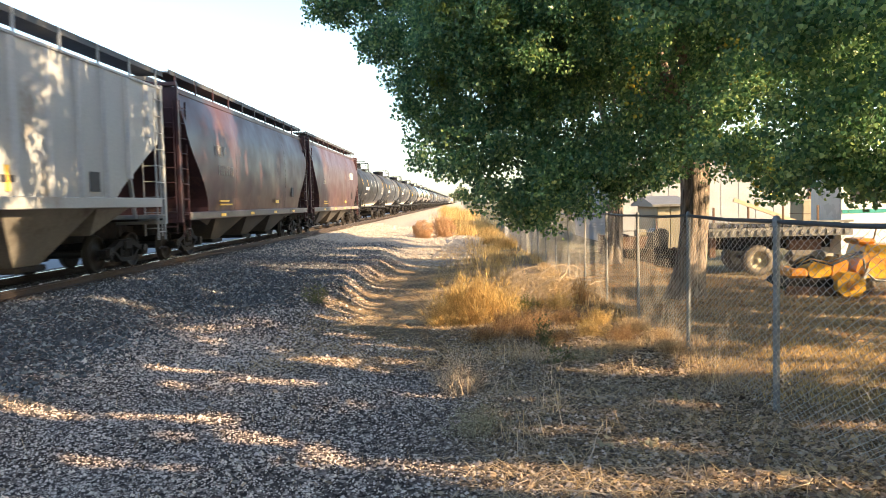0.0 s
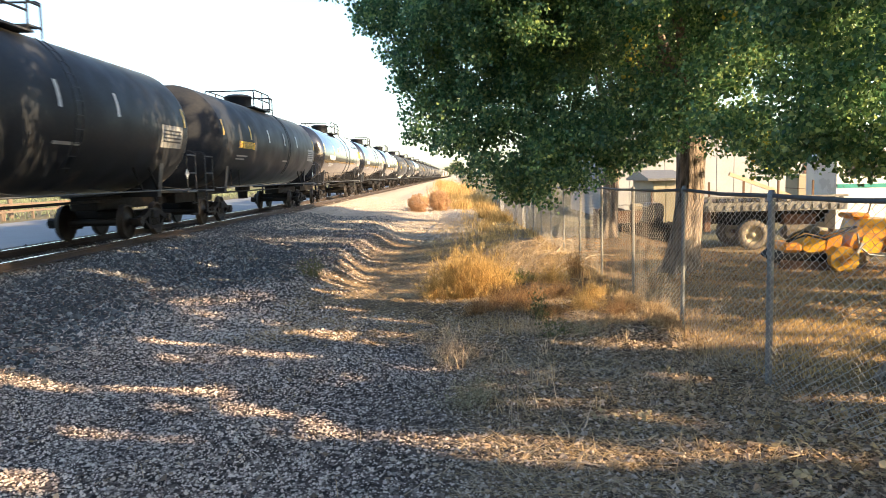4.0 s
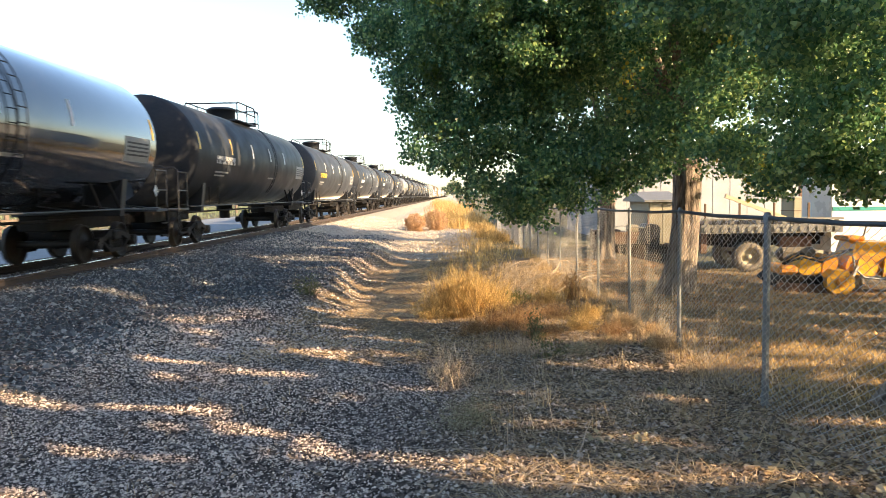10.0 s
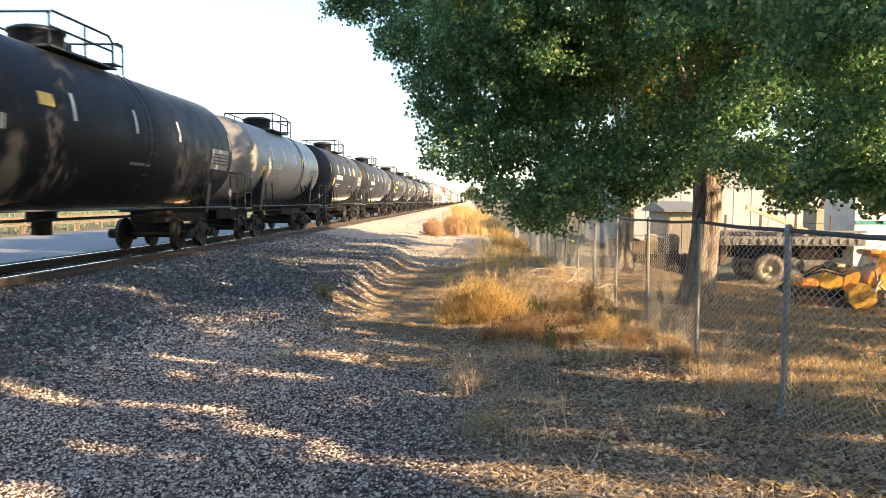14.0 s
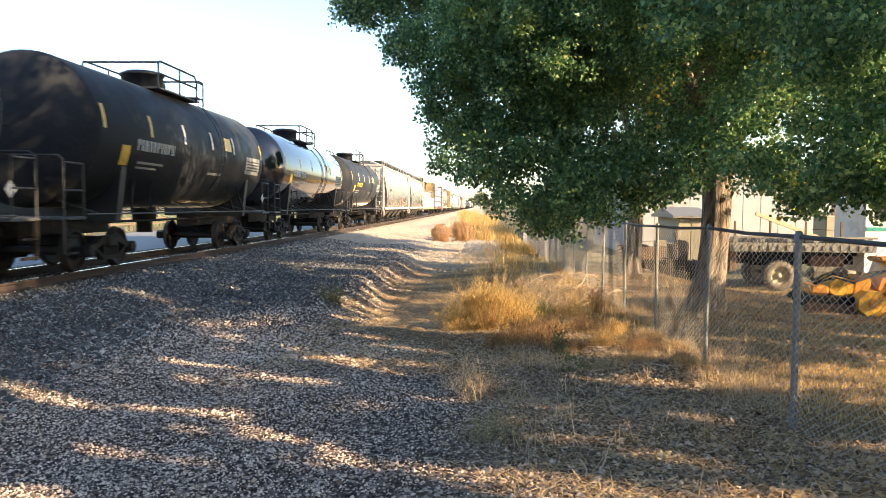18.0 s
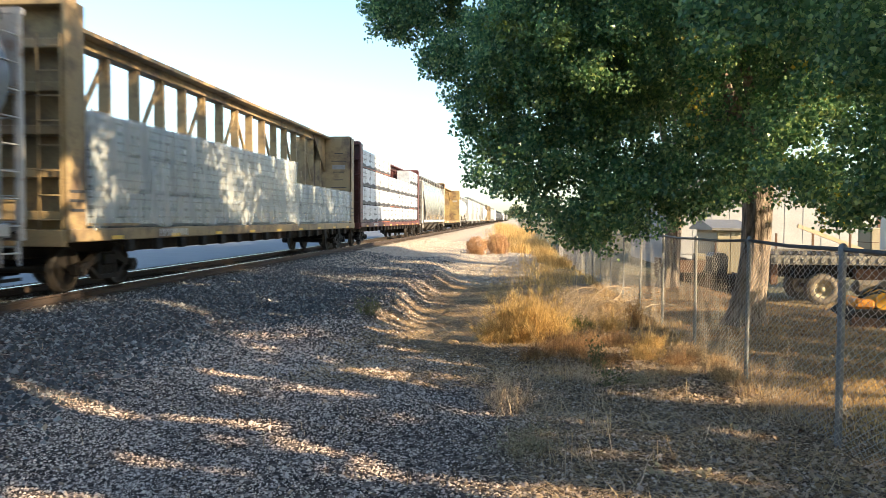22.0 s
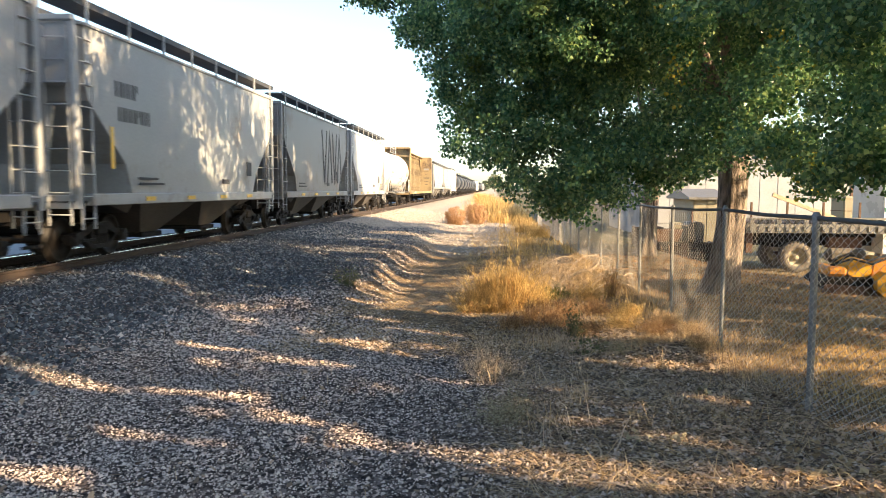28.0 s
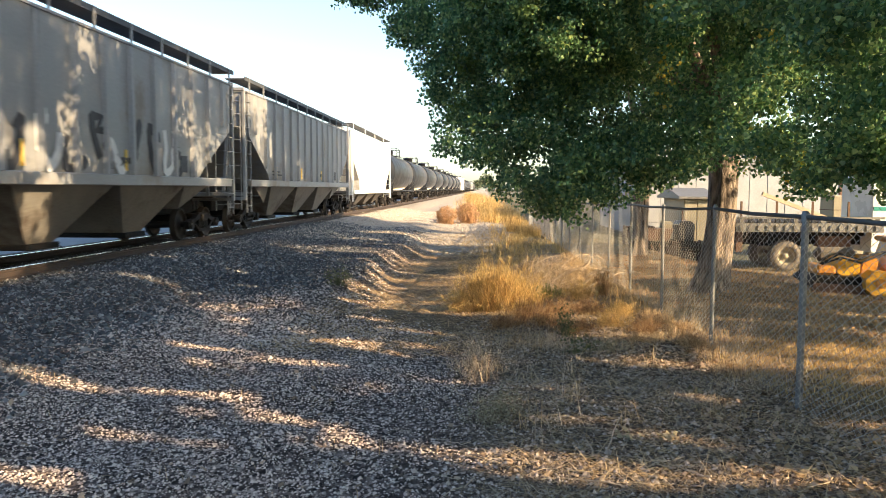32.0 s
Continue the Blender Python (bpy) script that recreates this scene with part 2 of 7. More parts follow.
    # fence and yard
    M["galv"] = material("galvanized steel", (0.15, 0.155, 0.155), (0.30, 0.31, 0.31), 0.5, metal=0.4, scale=9, fine=60, bump=0.12)
    M["rail_dark"] = material("dull grey pipe", (0.055, 0.06, 0.065), (0.11, 0.115, 0.12), 0.55, metal=0.3, scale=9, fine=60, bump=0.08)
    M["wire"] = material("galvanized wire", (0.30, 0.285, 0.26), (0.48, 0.46, 0.42), 0.5, metal=0.2, scale=9, bump=0)
    M["rubber"] = material("dusty tyre rubber", (0.10, 0.085, 0.07), (0.20, 0.17, 0.13), 0.9, scale=6, fine=40, bump=0.3)
    M["machine_yellow"] = material("machine yellow paint", (0.62, 0.31, 0.012), (0.76, 0.42, 0.025), 0.4, scale=5, fine=26, bump=0.08, c3=(0.22, 0.10, 0.03), amount=0.25)
    M["machine_orange"] = material("machine orange paint", (0.54, 0.21, 0.015), (0.66, 0.29, 0.03), 0.45, c3=(0.20, 0.08, 0.025), amount=0.28, scale=5, fine=20, bump=0.05)
    M["deck_silver"] = material("aluminium deck side", (0.13, 0.125, 0.115), (0.23, 0.22, 0.20), 0.5, metal=0.2, scale=4, fine=20, bump=0.1)
    M["rust"] = material("brown frame steel", (0.09, 0.048, 0.03), (0.15, 0.085, 0.05), 0.75, scale=5, fine=30, bump=0.2)
    M["white_wall"] = material("weathered white cladding", (0.32, 0.32, 0.31), (0.42, 0.42, 0.41), 0.7, scale=0.8, fine=14, bump=0.08)
    M["cream"] = material("cream cladding", (0.26, 0.225, 0.15), (0.35, 0.305, 0.21), 0.7, scale=1.0, fine=14, bump=0.1)
    M["white_paint"] = material("white vehicle paint", (0.70, 0.70, 0.69), (0.78, 0.78, 0.77), 0.3, scale=2, bump=0.02)
    M["glass"] = material("dark vehicle glass", (0.02, 0.025, 0.03), (0.03, 0.035, 0.04), 0.08, scale=2, bump=0)
    M["pole"] = material("utility pole timber", (0.12, 0.085, 0.06), (0.2, 0.15, 0.11), 0.9, scale=4, bump=0.3, stretch=(3, 3, 0.4))


mats()


# ---- mesh building ----
class Shape:
    """Vertices and faces collected piece by piece, then made into one mesh."""

    def __init__(self):
        self.v, self.f, self.sm = [], [], []

    def add(self, verts, faces, smooth=False, out=None):
        k = len(self.v)
        if out is not None:
            c = Vector(out)
            fixed = []
            for fc in faces:
                p = [Vector(verts[i]) for i in fc]
                nrm = sum(((p[i] - p[0]).cross(p[i + 1] - p[0]) for i in range(1, len(p) - 1)), Vector())
                mid = sum(p, Vector()) / len(p)
                fixed.append(fc if nrm.dot(mid - c) >= 0 else fc[::-1])
            faces = fixed
        self.v += [tuple(p) for p in verts]
        self.f += [tuple(i + k for i in fc) for fc in faces]
        self.sm += [smooth] * len(faces)
        return self

    def box(self, x0, x1, y0, y1, z0, z1, b=0.0):
        c = ((x0 + x1) / 2, (y0 + y1) / 2, (z0 + z1) / 2)
        h = ((x1 - x0) / 2, (y1 - y0) / 2, (z1 - z0) / 2)
        return self._hull_box(Matrix.Translation(c), h, b)

    def _hull_box(self, m, h, b=0.0):
        sg = [(i, j, k) for i in (-1, 1) for j in (-1, 1) for k in (-1, 1)]
        if b <= 0:
            vs = [(s[0] * h[0], s[1] * h[1], s[2] * h[2]) for s in sg]
            fs = [(0, 1, 3, 2), (4, 6, 7, 5), (0, 4, 5, 1), (2, 3, 7, 6), (0, 2, 6, 4), (1, 5, 7, 3)]
        else:
            b = min(b, min(h) * 0.9)
            vs, idx = [], {}
            for s in sg:
                for a in range(3):
                    idx[s, a] = len(vs)
                    vs.append(tuple(s[i] * (h[i] - (0 if i == a else b)) for i in range(3)))
            fs = []
            for a in range(3):
                o = [i for i in range(3) if i != a]
                for q in (-1, 1):
                    r = []
                    for p1, p2 in ((-1, -1), (1, -1), (1, 1), (-1, 1)):
                        s = [0, 0, 0]
                        s[a], s[o[0]], s[o[1]] = q, p1, p2
                        r.append(idx[tuple(s), a])
                    fs.append(tuple(r))
                for p1 in (-1, 1):
                    for p2 in (-1, 1):
                        lo, hi = [0, 0, 0], [0, 0, 0]
                        lo[a], hi[a] = -1, 1
                        lo[o[0]] = hi[o[0]] = p1
                        lo[o[1]] = hi[o[1]] = p2
                        fs.append((idx[tuple(lo), o[0]], idx[tuple(hi), o[0]], idx[tuple(hi), o[1]], idx[tuple(lo), o[1]]))
            for s in sg:
                fs.append((idx[s, 0], idx[s, 1], idx[s, 2]))
        vs = [m @ Vector(p) for p in vs]
        return self.add(vs, fs, out=m.translation)

    def beam(self, p0, p1, w, h, b=0.0):
        """A square bar from p0 to p1: w across, h in the upright direction."""
        p0, p1 = Vector(p0), Vector(p1)
        d = p1 - p0
        m = Matrix.Translation((p0 + p1) / 2) @ d.to_track_quat("Y", "Z").to_matrix().to_4x4()
        return self._hull_box(m, (w / 2, d.length / 2, h / 2), b)

    def tube(self, pts, r, n=8, caps=True, r1=None):
        pts = [Vector(p) for p in pts]
        vs, fs = [], []
        up = Vector((0.31, 0.17, 0.93)).normalized()
        for i, p in enumerate(pts):
            d = (pts[min(i + 1, len(pts) - 1)] - pts[max(i - 1, 0)]).normalized()
            a = d.cross(up)
            a = a.normalized() if a.length > 1e-4 else Vector((1, 0, 0))
            c = d.cross(a)
            q = r if r1 is None else r + (r1 - r) * i / max(len(pts) - 1, 1)
            for k in range(n):
                t = 2 * math.pi * k / n
                vs.append(p + a * (math.cos(t) * q) + c * (math.sin(t) * q))
        for i in range(len(pts) - 1):
            for k in range(n):
                k2 = (k + 1) % n
                fs.append((i * n + k, i * n + k2, (i + 1) * n + k2, (i + 1) * n + k))
        self.add(vs, fs, True)
        if caps:
            e = len(vs) - n
            self.add(vs[:n], [tuple(range(n))[::-1]])
            self.add(vs[e:], [tuple(range(n))])
        return self

    def lathe(self, prof, n=24, axis="y", c=(0, 0, 0), smooth=True):
        """prof: (radius, place along the axis) from end to end."""
        vs, fs = [], []
        for r, a in prof:
            for k in range(n):
                t = 2 * math.pi * k / n
                u, w = r * math.cos(t), r * math.sin(t)
                p = {"y": (u, a, w), "x": (a, u, w), "z": (u, w, a)}[axis]
                vs.append((p[0] + c[0], p[1] + c[1], p[2] + c[2]))
        rev = axis != "y"
        for i in range(len(prof) - 1):
            for k in range(n):
                k2 = (k + 1) % n
                q = (i * n + k, (i + 1) * n + k, (i + 1) * n + k2, i * n + k2)
                fs.append(q[::-1] if not rev else q[::-1] if axis == "x" and False else q[::-1])
        # outward by the axis' handedness
        if axis in "xz":
            fs = [q[::-1] for q in fs]
        return self.add(vs, fs, smooth)

    def prism(self, poly, axis, a0, a1):
        """poly: convex or plain outline in the two other axes, in order; drawn out from a0 to a1."""
        def put(p, a):
            return {"x": (a, p[0], p[1]), "y": (p[0], a, p[1]), "z": (p[0], p[1], a)}[axis]
        n = len(poly)
        vs = [put(p, a0) for p in poly] + [put(p, a1) for p in poly]
        area = sum(poly[i][0] * poly[(i + 1) % n][1] - poly[(i + 1) % n][0] * poly[i][1] for i in range(n))
        fs = [tuple(range(n))[::-1], tuple(range(n, 2 * n))] + [(i, (i + 1) % n, n + (i + 1) % n, n + i) for i in range(n)]
        flip = (area < 0) != (axis == "y") != (a1 < a0)
        return self.add(vs, [q[::-1] for q in fs] if flip else fs)

    def arc(self, r, t0, t1, y0, y1, thick=0.006, zc=0.0, n=None):
        """A patch that lies on a cylinder along y: angles in degrees up from +x."""
        n = n or max(2, int(abs(t1 - t0) / 5))
        vs, fs = [], []
        for k in range(n + 1):
            t = radians(t0 + (t1 - t0) * k / n)
            for rr in (r - 0.004, r + thick):
                for y in (y0, y1):
                    vs.append((rr * math.cos(t), y, zc + rr * math.sin(t)))
        for k in range(n):
            a, b = 4 * k, 4 * k + 4
            fs += [(a + 2, b + 2, b + 3, a + 3), (a, a + 2, a + 3, a + 1)][:1]
            fs += [(a, b, b + 2, a + 2), (a + 1, a + 3, b + 3, b + 1)]
        fs += [(0, 2, 3, 1), (4 * n, 4 * n + 1, 4 * n + 3, 4 * n + 2)]
        return self.add(vs, fs)

    def mesh(self, name, mat):
        me = bpy.data.meshes.new(name)
        me.from_pydata(self.v, [], self.f)
        me.polygons.foreach_set("use_smooth", self.sm)
        me.materials.append(mat)
        me.update()
        return me


CACHE = {}


def cached(key, make, mat):
    """One mesh for all alike parts: key names the shape, make() builds it."""
    k = (key, mat)
    if k not in CACHE:
        CACHE[k] = make().mesh(str(key[0]), MAT[mat])
    return CACHE[k]


def part(name, shape, mat, parent=None, label="", at=None, kind=""):
    """One mesh object under a thing or a part. shape: a Shape, or a mesh that is shared."""
    me = shape.mesh(name, MAT[mat]) if isinstance(shape, Shape) else shape
    ob = new(name, me)
    if parent is not None:
        ob.parent = parent
    if at is not None:
        ob.matrix_basis = at if isinstance(at, Matrix) else Matrix.Translation(at)
    if label:
        ob["label"] = label
    if kind:
        ob["kind"] = kind
    return ob


def thing(name, label, category, group="", at=None, kind=""):
    ob = new(name)
    ob.empty_display_size = 0.3
    tagged(ob, label, category, group, kind)
    if at is not None:
        ob.matrix_basis = at if isinstance(at, Matrix) else Matrix.Translation(at)
    return ob


def soup(name, verts, faces, mat, smooth=False):
    """A large mesh from numpy arrays: verts (n, 3), faces (m, 3 or 4)."""
    me = bpy.data.meshes.new(name)
    verts, faces = np.asarray(verts, np.float32), np.asarray(faces, np.int32)
    m, k = faces.shape
    me.vertices.add(len(verts))
    me.vertices.foreach_set("co", verts.ravel())
    me.loops.add(m * k)
    me.loops.foreach_set("vertex_index", faces.ravel())
    me.polygons.add(m)
    me.polygons.foreach_set("loop_start", np.arange(0, m * k, k, dtype=np.int32))
    me.polygons.foreach_set("use_smooth", np.full(m, smooth))
    me.materials.append(MAT[mat])
    me.update(calc_edges=True)
    me.validate()
    return me


rng = np.random.default_rng(7)

# ---- plan ----
XC = -8.85                # middle of the track
RAIL = 0.377              # top of the rails
FENCE_X = 2.50
SPEED = 21.483


def smooth(a, b, x):
    t = np.clip((x - a) / (b - a), 0, 1)
    return t * t * (3 - 2 * t)


def height(x, y):
    """The ground: track bed and its shoulder, a gravel bench, the washed-out hollow of the path, the weedy strip and the yard."""
    x, y = np.asarray(x, float), np.asarray(y, float)
    bed, crest, toe = 0.18, -6.6, -4.95
    deep = smooth(11.0, 15.5, y)                                    # where the hollow cuts down
    fade = smooth(24, 34, y)
    bench = -0.09 + 0.08 * smooth(10, 16, y) - 0.06 * fade
    floor = -0.13 - 0.27 * deep + 0.13 * fade
    lip = -1.35 - 0.62 * deep + 0.18 * np.sin(0.55 * y + 0.4) * deep        # foot of the bench's bank
    wide = 1.9 - 1.05 * deep + 0.9 * fade                           # run of the bank
    strip = 0.02 - 0.012 * np.clip(y - 6, -6, 30)
    u = np.clip((x - crest) / (toe - crest), 0, 1)
    z = bed + (bench - bed) * (0.7 * u + 0.3 * u * u * (3 - 2 * u))
    z = z - 0.05 * smooth(toe, lip - wide, x) * (1 - deep)
    edge = bench - 0.05 * (1 - deep)
    z = z + (floor - edge) * smooth(lip - wide, lip, x)
    z = z + (strip - floor) * smooth(lip + 0.5, 1.6, x)
    far = np.clip((-10.95 - x) / 1.8, 0, 1)
    z = np.where(x < -10.95, bed - 0.45 * far * far * (3 - 2 * far), z)
    z = z - 0.62 * smooth(15.5, 25, y) * smooth(4.8, 8.0, x) - 0.12 * smooth(11, 15, y) * smooth(5.0, 7.0, x)
    bump = 0.025 * np.sin(1.7 * x + 0.6 * y) * np.sin(0.9 * y - 0.7 * x) + 0.02 * np.sin(3.1 * y + 2.0 * np.sin(1.3 * x))
    rill = 0.018 * np.sin(5.3 * y + 1.2 * x) * smooth(12, 15, y) * np.exp(-((x + 2.2) / 1.2) ** 2)
    return z + (bump + rill) * smooth(-6.3, -4.5, x) * (x < 40)


def gravel_edge(y):
    """Where the gravel gives way to dirt and dry straw."""
    return -0.1 - 2.25 * smooth(7.5, 12.5, np.asarray(y, float))


def ground_material():
    m = bpy.data.materials.new("ground of gravel, dirt and dry grass")
    m.use_nodes = True
    n, l = m.node_tree.nodes, m.node_tree.links
    b = n["Principled BSDF"]
    b.inputs["Roughness"].default_value = 0.92
    b.inputs["Specular IOR Level"].default_value = 0.2
    geo = n.new("ShaderNodeNewGeometry")
    sep = n.new("ShaderNodeSeparateXYZ")
    l.new(geo.outputs["Position"], sep.inputs[0])

    def noise_node(scale, detail=6, rough=0.6):
        q = n.new("ShaderNodeTexNoise")
        q.inputs["Scale"].default_value, q.inputs["Detail"].default_value, q.inputs["Roughness"].default_value = scale, detail, rough
        l.new(geo.outputs["Position"], q.inputs["Vector"])
        return q.outputs[0]

    def ramp(src, stops):
        q = n.new("ShaderNodeValToRGB")
        els = q.color_ramp.elements
        while len(els) < len(stops):
            els.new(0.5)
        for e, (p, c) in zip(els, stops):
            e.position, e.color = p, (*c, 1)
        l.new(src, q.inputs[0])
        return q.outputs[0]

    def zone(src, lo, hi, wob, amount):
        a = n.new("ShaderNodeMath")
        a.operation = "MULTIPLY_ADD"
        l.new(wob, a.inputs[0])
        a.inputs[1].default_value = amount
        l.new(src, a.inputs[2])
        q = n.new("ShaderNodeMapRange")
        q.interpolation_type = "SMOOTHSTEP"
        q.inputs[1].default_value, q.inputs[2].default_value = lo + amount / 2, hi + amount / 2
        l.new(a.outputs[0], q.inputs[0])
        return q.outputs[0]

    def blend(f, c1, c2):
        q = n.new("ShaderNodeMix")
        q.data_type = "RGBA"
        l.new(f, q.inputs[0])
        l.new(c1, q.inputs[6])
        l.new(c2, q.inputs[7])
        return q.outputs[2]

    wob = noise_node(0.7)
    vor = n.new("ShaderNodeTexVoronoi")
    vor.inputs["Scale"].default_value = 26
    l.new(geo.outputs["Position"], vor.inputs["Vector"])
    sepc = n.new("ShaderNodeSeparateColor")
    l.new(vor.outputs["Color"], sepc.inputs[0])
    # darkest stop stands for the shade between stones
    gravel = ramp(sepc.outputs[0], [(0.0, (0.026, 0.020, 0.018)), (0.45, (0.10, 0.078, 0.069)), (0.8, (0.27, 0.215, 0.185)), (1.0, (0.50, 0.42, 0.36))])
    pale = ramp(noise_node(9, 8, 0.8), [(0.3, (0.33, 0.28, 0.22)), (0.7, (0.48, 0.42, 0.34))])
    # near-black stop paints the shade in gaps of the litter
    dirt = ramp(noise_node(20, 9, 0.82), [(0.38, (0.018, 0.012, 0.009)), (0.5, (0.15, 0.107, 0.073)), (0.62, (0.56, 0.425, 0.29))])
    grass = ramp(noise_node(9, 10, 0.82), [(0.34, (0.045, 0.032, 0.02)), (0.5, (0.23, 0.165, 0.09)), (0.66, (0.56, 0.41, 0.23))])
    field = ramp(noise_node(0.05, 8, 0.7), [(0.35, (0.10, 0.095, 0.055)), (0.65, (0.17, 0.145, 0.08))])
    shift = n.new("ShaderNodeMapRange")
    shift.interpolation_type = "SMOOTHSTEP"
    shift.inputs[1].default_value, shift.inputs[2].default_value, shift.inputs[4].default_value = 7.5, 12.5, 2.25
    l.new(sep.outputs[1], shift.inputs[0])
    side = n.new("ShaderNodeMath")
    l.new(sep.outputs[0], side.inputs[0])
    l.new(shift.outputs[0], side.inputs[1])
    sandy = ramp(noise_node(16, 9, 0.8), [(0.3, (0.12, 0.088, 0.055)), (0.5, (0.24, 0.18, 0.115)), (0.7, (0.42, 0.33, 0.22))])
    soil = blend(zone(sep.outputs[1], 9.5, 12.0, wob, 1.5), dirt, sandy)
    col = blend(zone(side.outputs[0], -0.7, 0.5, wob, 1.2), gravel, soil)
    col = blend(zone(sep.outputs[0], 2.0, 3.2, wob, 1.2), col, grass)
    # the ground turns paler between 23 and 30 m
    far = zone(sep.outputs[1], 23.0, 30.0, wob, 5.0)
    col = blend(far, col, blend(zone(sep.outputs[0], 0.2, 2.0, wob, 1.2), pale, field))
    neg = n.new("ShaderNodeMath")
    neg.operation, neg.inputs[1].default_value = "MULTIPLY", -1
    l.new(sep.outputs[0], neg.inputs[0])
    col = blend(zone(neg.outputs[0], 13.0, 15.0, wob, 1.0), col, field)
    l.new(col, b.inputs["Base Color"])
    bp = n.new("ShaderNodeBump")
    bp.inputs["Strength"].default_value, bp.inputs["Distance"].default_value = 0.9, 0.03
    l.new(vor.outputs["Distance"], bp.inputs["Height"])
    bp2 = n.new("ShaderNodeBump")
    bp2.inputs["Strength"].default_value, bp2.inputs["Distance"].default_value = 0.6, 0.05
    l.new(noise_node(14, 8, 0.7), bp2.inputs["Height"])
    l.new(bp.outputs[0], bp2.inputs["Normal"])
    l.new(bp2.outputs[0], b.inputs["Normal"])
    return m


def build_ground():
    xs = np.unique(np.concatenate([[-3000, -1500, -700, -300, -150, -80, -50, -35, -25, -20, -17], np.arange(-15, -11, 0.5),
                                   np.arange(-11, 5, 0.125), np.arange(5, 16, 0.6), [17, 20, 25, 35, 50, 80, 150, 300, 700, 1500, 3000]]))
    ys = np.unique(np.concatenate([[-3000, -1500, -600, -200, -80, -40, -20, -10, -5], np.arange(-3, 30, 0.25), np.arange(30, 70, 1.0),
                                   [75, 80, 90, 100, 120, 150, 200, 300, 500, 900, 1500, 3000]]))
    gx, gy = np.meshgrid(xs, ys)
    z = height(gx, gy)
    verts = np.stack([gx, gy, z], -1).reshape(-1, 3)
    nx, ny = len(xs), len(ys)
    i = np.arange((ny - 1) * (nx - 1))
    a = (i // (nx - 1)) * nx + i % (nx - 1)
    faces = np.stack([a, a + 1, a + nx + 1, a + nx], 1)
    MAT["ground"] = ground_material()
    ob = new("ground", soup("ground", verts, faces, "ground", True))
    tagged(ob, "gravel, dirt and dry grass ground beside a railway", "ground", kind="structure")
    return ob


build_ground()


def build_track():
    root = thing("railway_track", "single railway track of rusty rails on timber ties", "railway track", kind="structure")
    for sx in (-1, 1):
        x = XC + sx * 0.752
        s = Shape()
        prof = [(-0.07, 0.0), (0.07, 0.0), (0.07, 0.012), (0.012, 0.03), (0.012, 0.115), (0.036, 0.128), (0.036, 0.16), (-0.036, 0.16), (-0.036, 0.128), (-0.012, 0.115), (-0.012, 0.03), (-0.07, 0.012)]
        s.prism([(x + p[0], RAIL - 0.172 + p[1]) for p in prof], "y", -80, 900)
        rail = part("rail", s, "rail_side", root)
        part("rail_head", Shape().box(x - 0.034, x + 0.034, -80, 900, RAIL - 0.013, RAIL, 0.004), "rail_top", rail, "worn bright running surface")
    tie = cached(("tie",), lambda: Shape().box(-1.3, 1.3, -0.115, 0.115, -0.16, 0, 0.012), "tie")
    plate = cached(("tie_plate",), lambda: Shape().box(-0.17, 0.17, -0.09, 0.09, 0, 0.014, 0.003), "rail_side")
    z = RAIL - 0.186
    r = random.Random(4)
    for i in range(110):
        y = 8 + i * 0.5
        t = part("tie", tie, "tie", root, at=pose(XC + r.uniform(-0.04, 0.04), y, z + r.uniform(-0.008, 0.004), 0, 0, r.uniform(-1.2, 1.2)))
        if i < 40:
            part("tie_plate", plate, "rail_side", t, at=(0.752, 0, 0))
    s = Shape()
    for i in list(range(-60, 16)) + list(range(126, 700)):
        s.box(XC - 1.3, XC + 1.3, i * 0.5 - 0.115, i * 0.5 + 0.115, z - 0.16, z)
    far = part("ties_beyond", s, "tie", root)
    far["kind"] = "stuff"
    return root


build_track()


def stones(name, label, n, xr, yr, size, mat, dense=None, lift=0.3, keep=None):
    """Loose angular stones lying on the ground."""
    x = rng.uniform(*xr, n)
    y = yr[0] + (yr[1] - yr[0]) * rng.random(n) ** (1.0 if dense is None else dense)
    x, y = x + rng.normal(0, 0.35, n), y + rng.normal(0, 0.6, n)
    if keep is not None:
        ok = keep(x, y)
        x, y = x[ok], y[ok]
        n = len(x)
    s = rng.uniform(size[0], size[1], n) * (1 + 0.8 * rng.random(n) ** 6)
    base = np.array([(1, 0, 0), (0, 1, 0), (-1, 0, 0), (0, -1, 0), (0.1, 0.1, 0.85)]) - np.array([0, 0, 0.2])
    tri = np.array([(0, 1, 4), (1, 2, 4), (2, 3, 4), (3, 0, 4)])
    pts = base[None] * rng.uniform(0.6, 1.15, (n, 5, 1)) + rng.normal(0, 0.14, (n, 5, 3))
    a = rng.uniform(0, 6.28, n)
    c, q = np.cos(a)[:, None], np.sin(a)[:, None]
    px, py = pts[:, :, 0] * c - pts[:, :, 1] * q, pts[:, :, 0] * q + pts[:, :, 1] * c
    v = np.stack([px, py, pts[:, :, 2]], -1) * s[:, None, None]
    v[:, :, 0] += x[:, None]
    v[:, :, 1] += y[:, None]
    v[:, :, 2] += (height(x, y) + s * lift)[:, None]
    f = (tri[None] + (np.arange(n) * 5)[:, None, None]).reshape(-1, 3)
    ob = new(name, soup(name, v.reshape(-1, 3), f, mat))
    return tagged(ob, label, "gravel", kind="stuff")


def on_gravel(x, y):
    return x < gravel_edge(y) + 0.35 * np.sin(2.1 * y) + rng.normal(0, 0.45, len(x))


def off_ballast(x, y):
    return on_gravel(x, y) & (x > -4.75 + 1.75 * smooth(11, 15, y) + rng.normal(0, 0.35, len(x)))


def on_ballast(x, y):
    return x < -4.6 + 1.9 * smooth(11, 15, y) + rng.normal(0, 0.4, len(x))


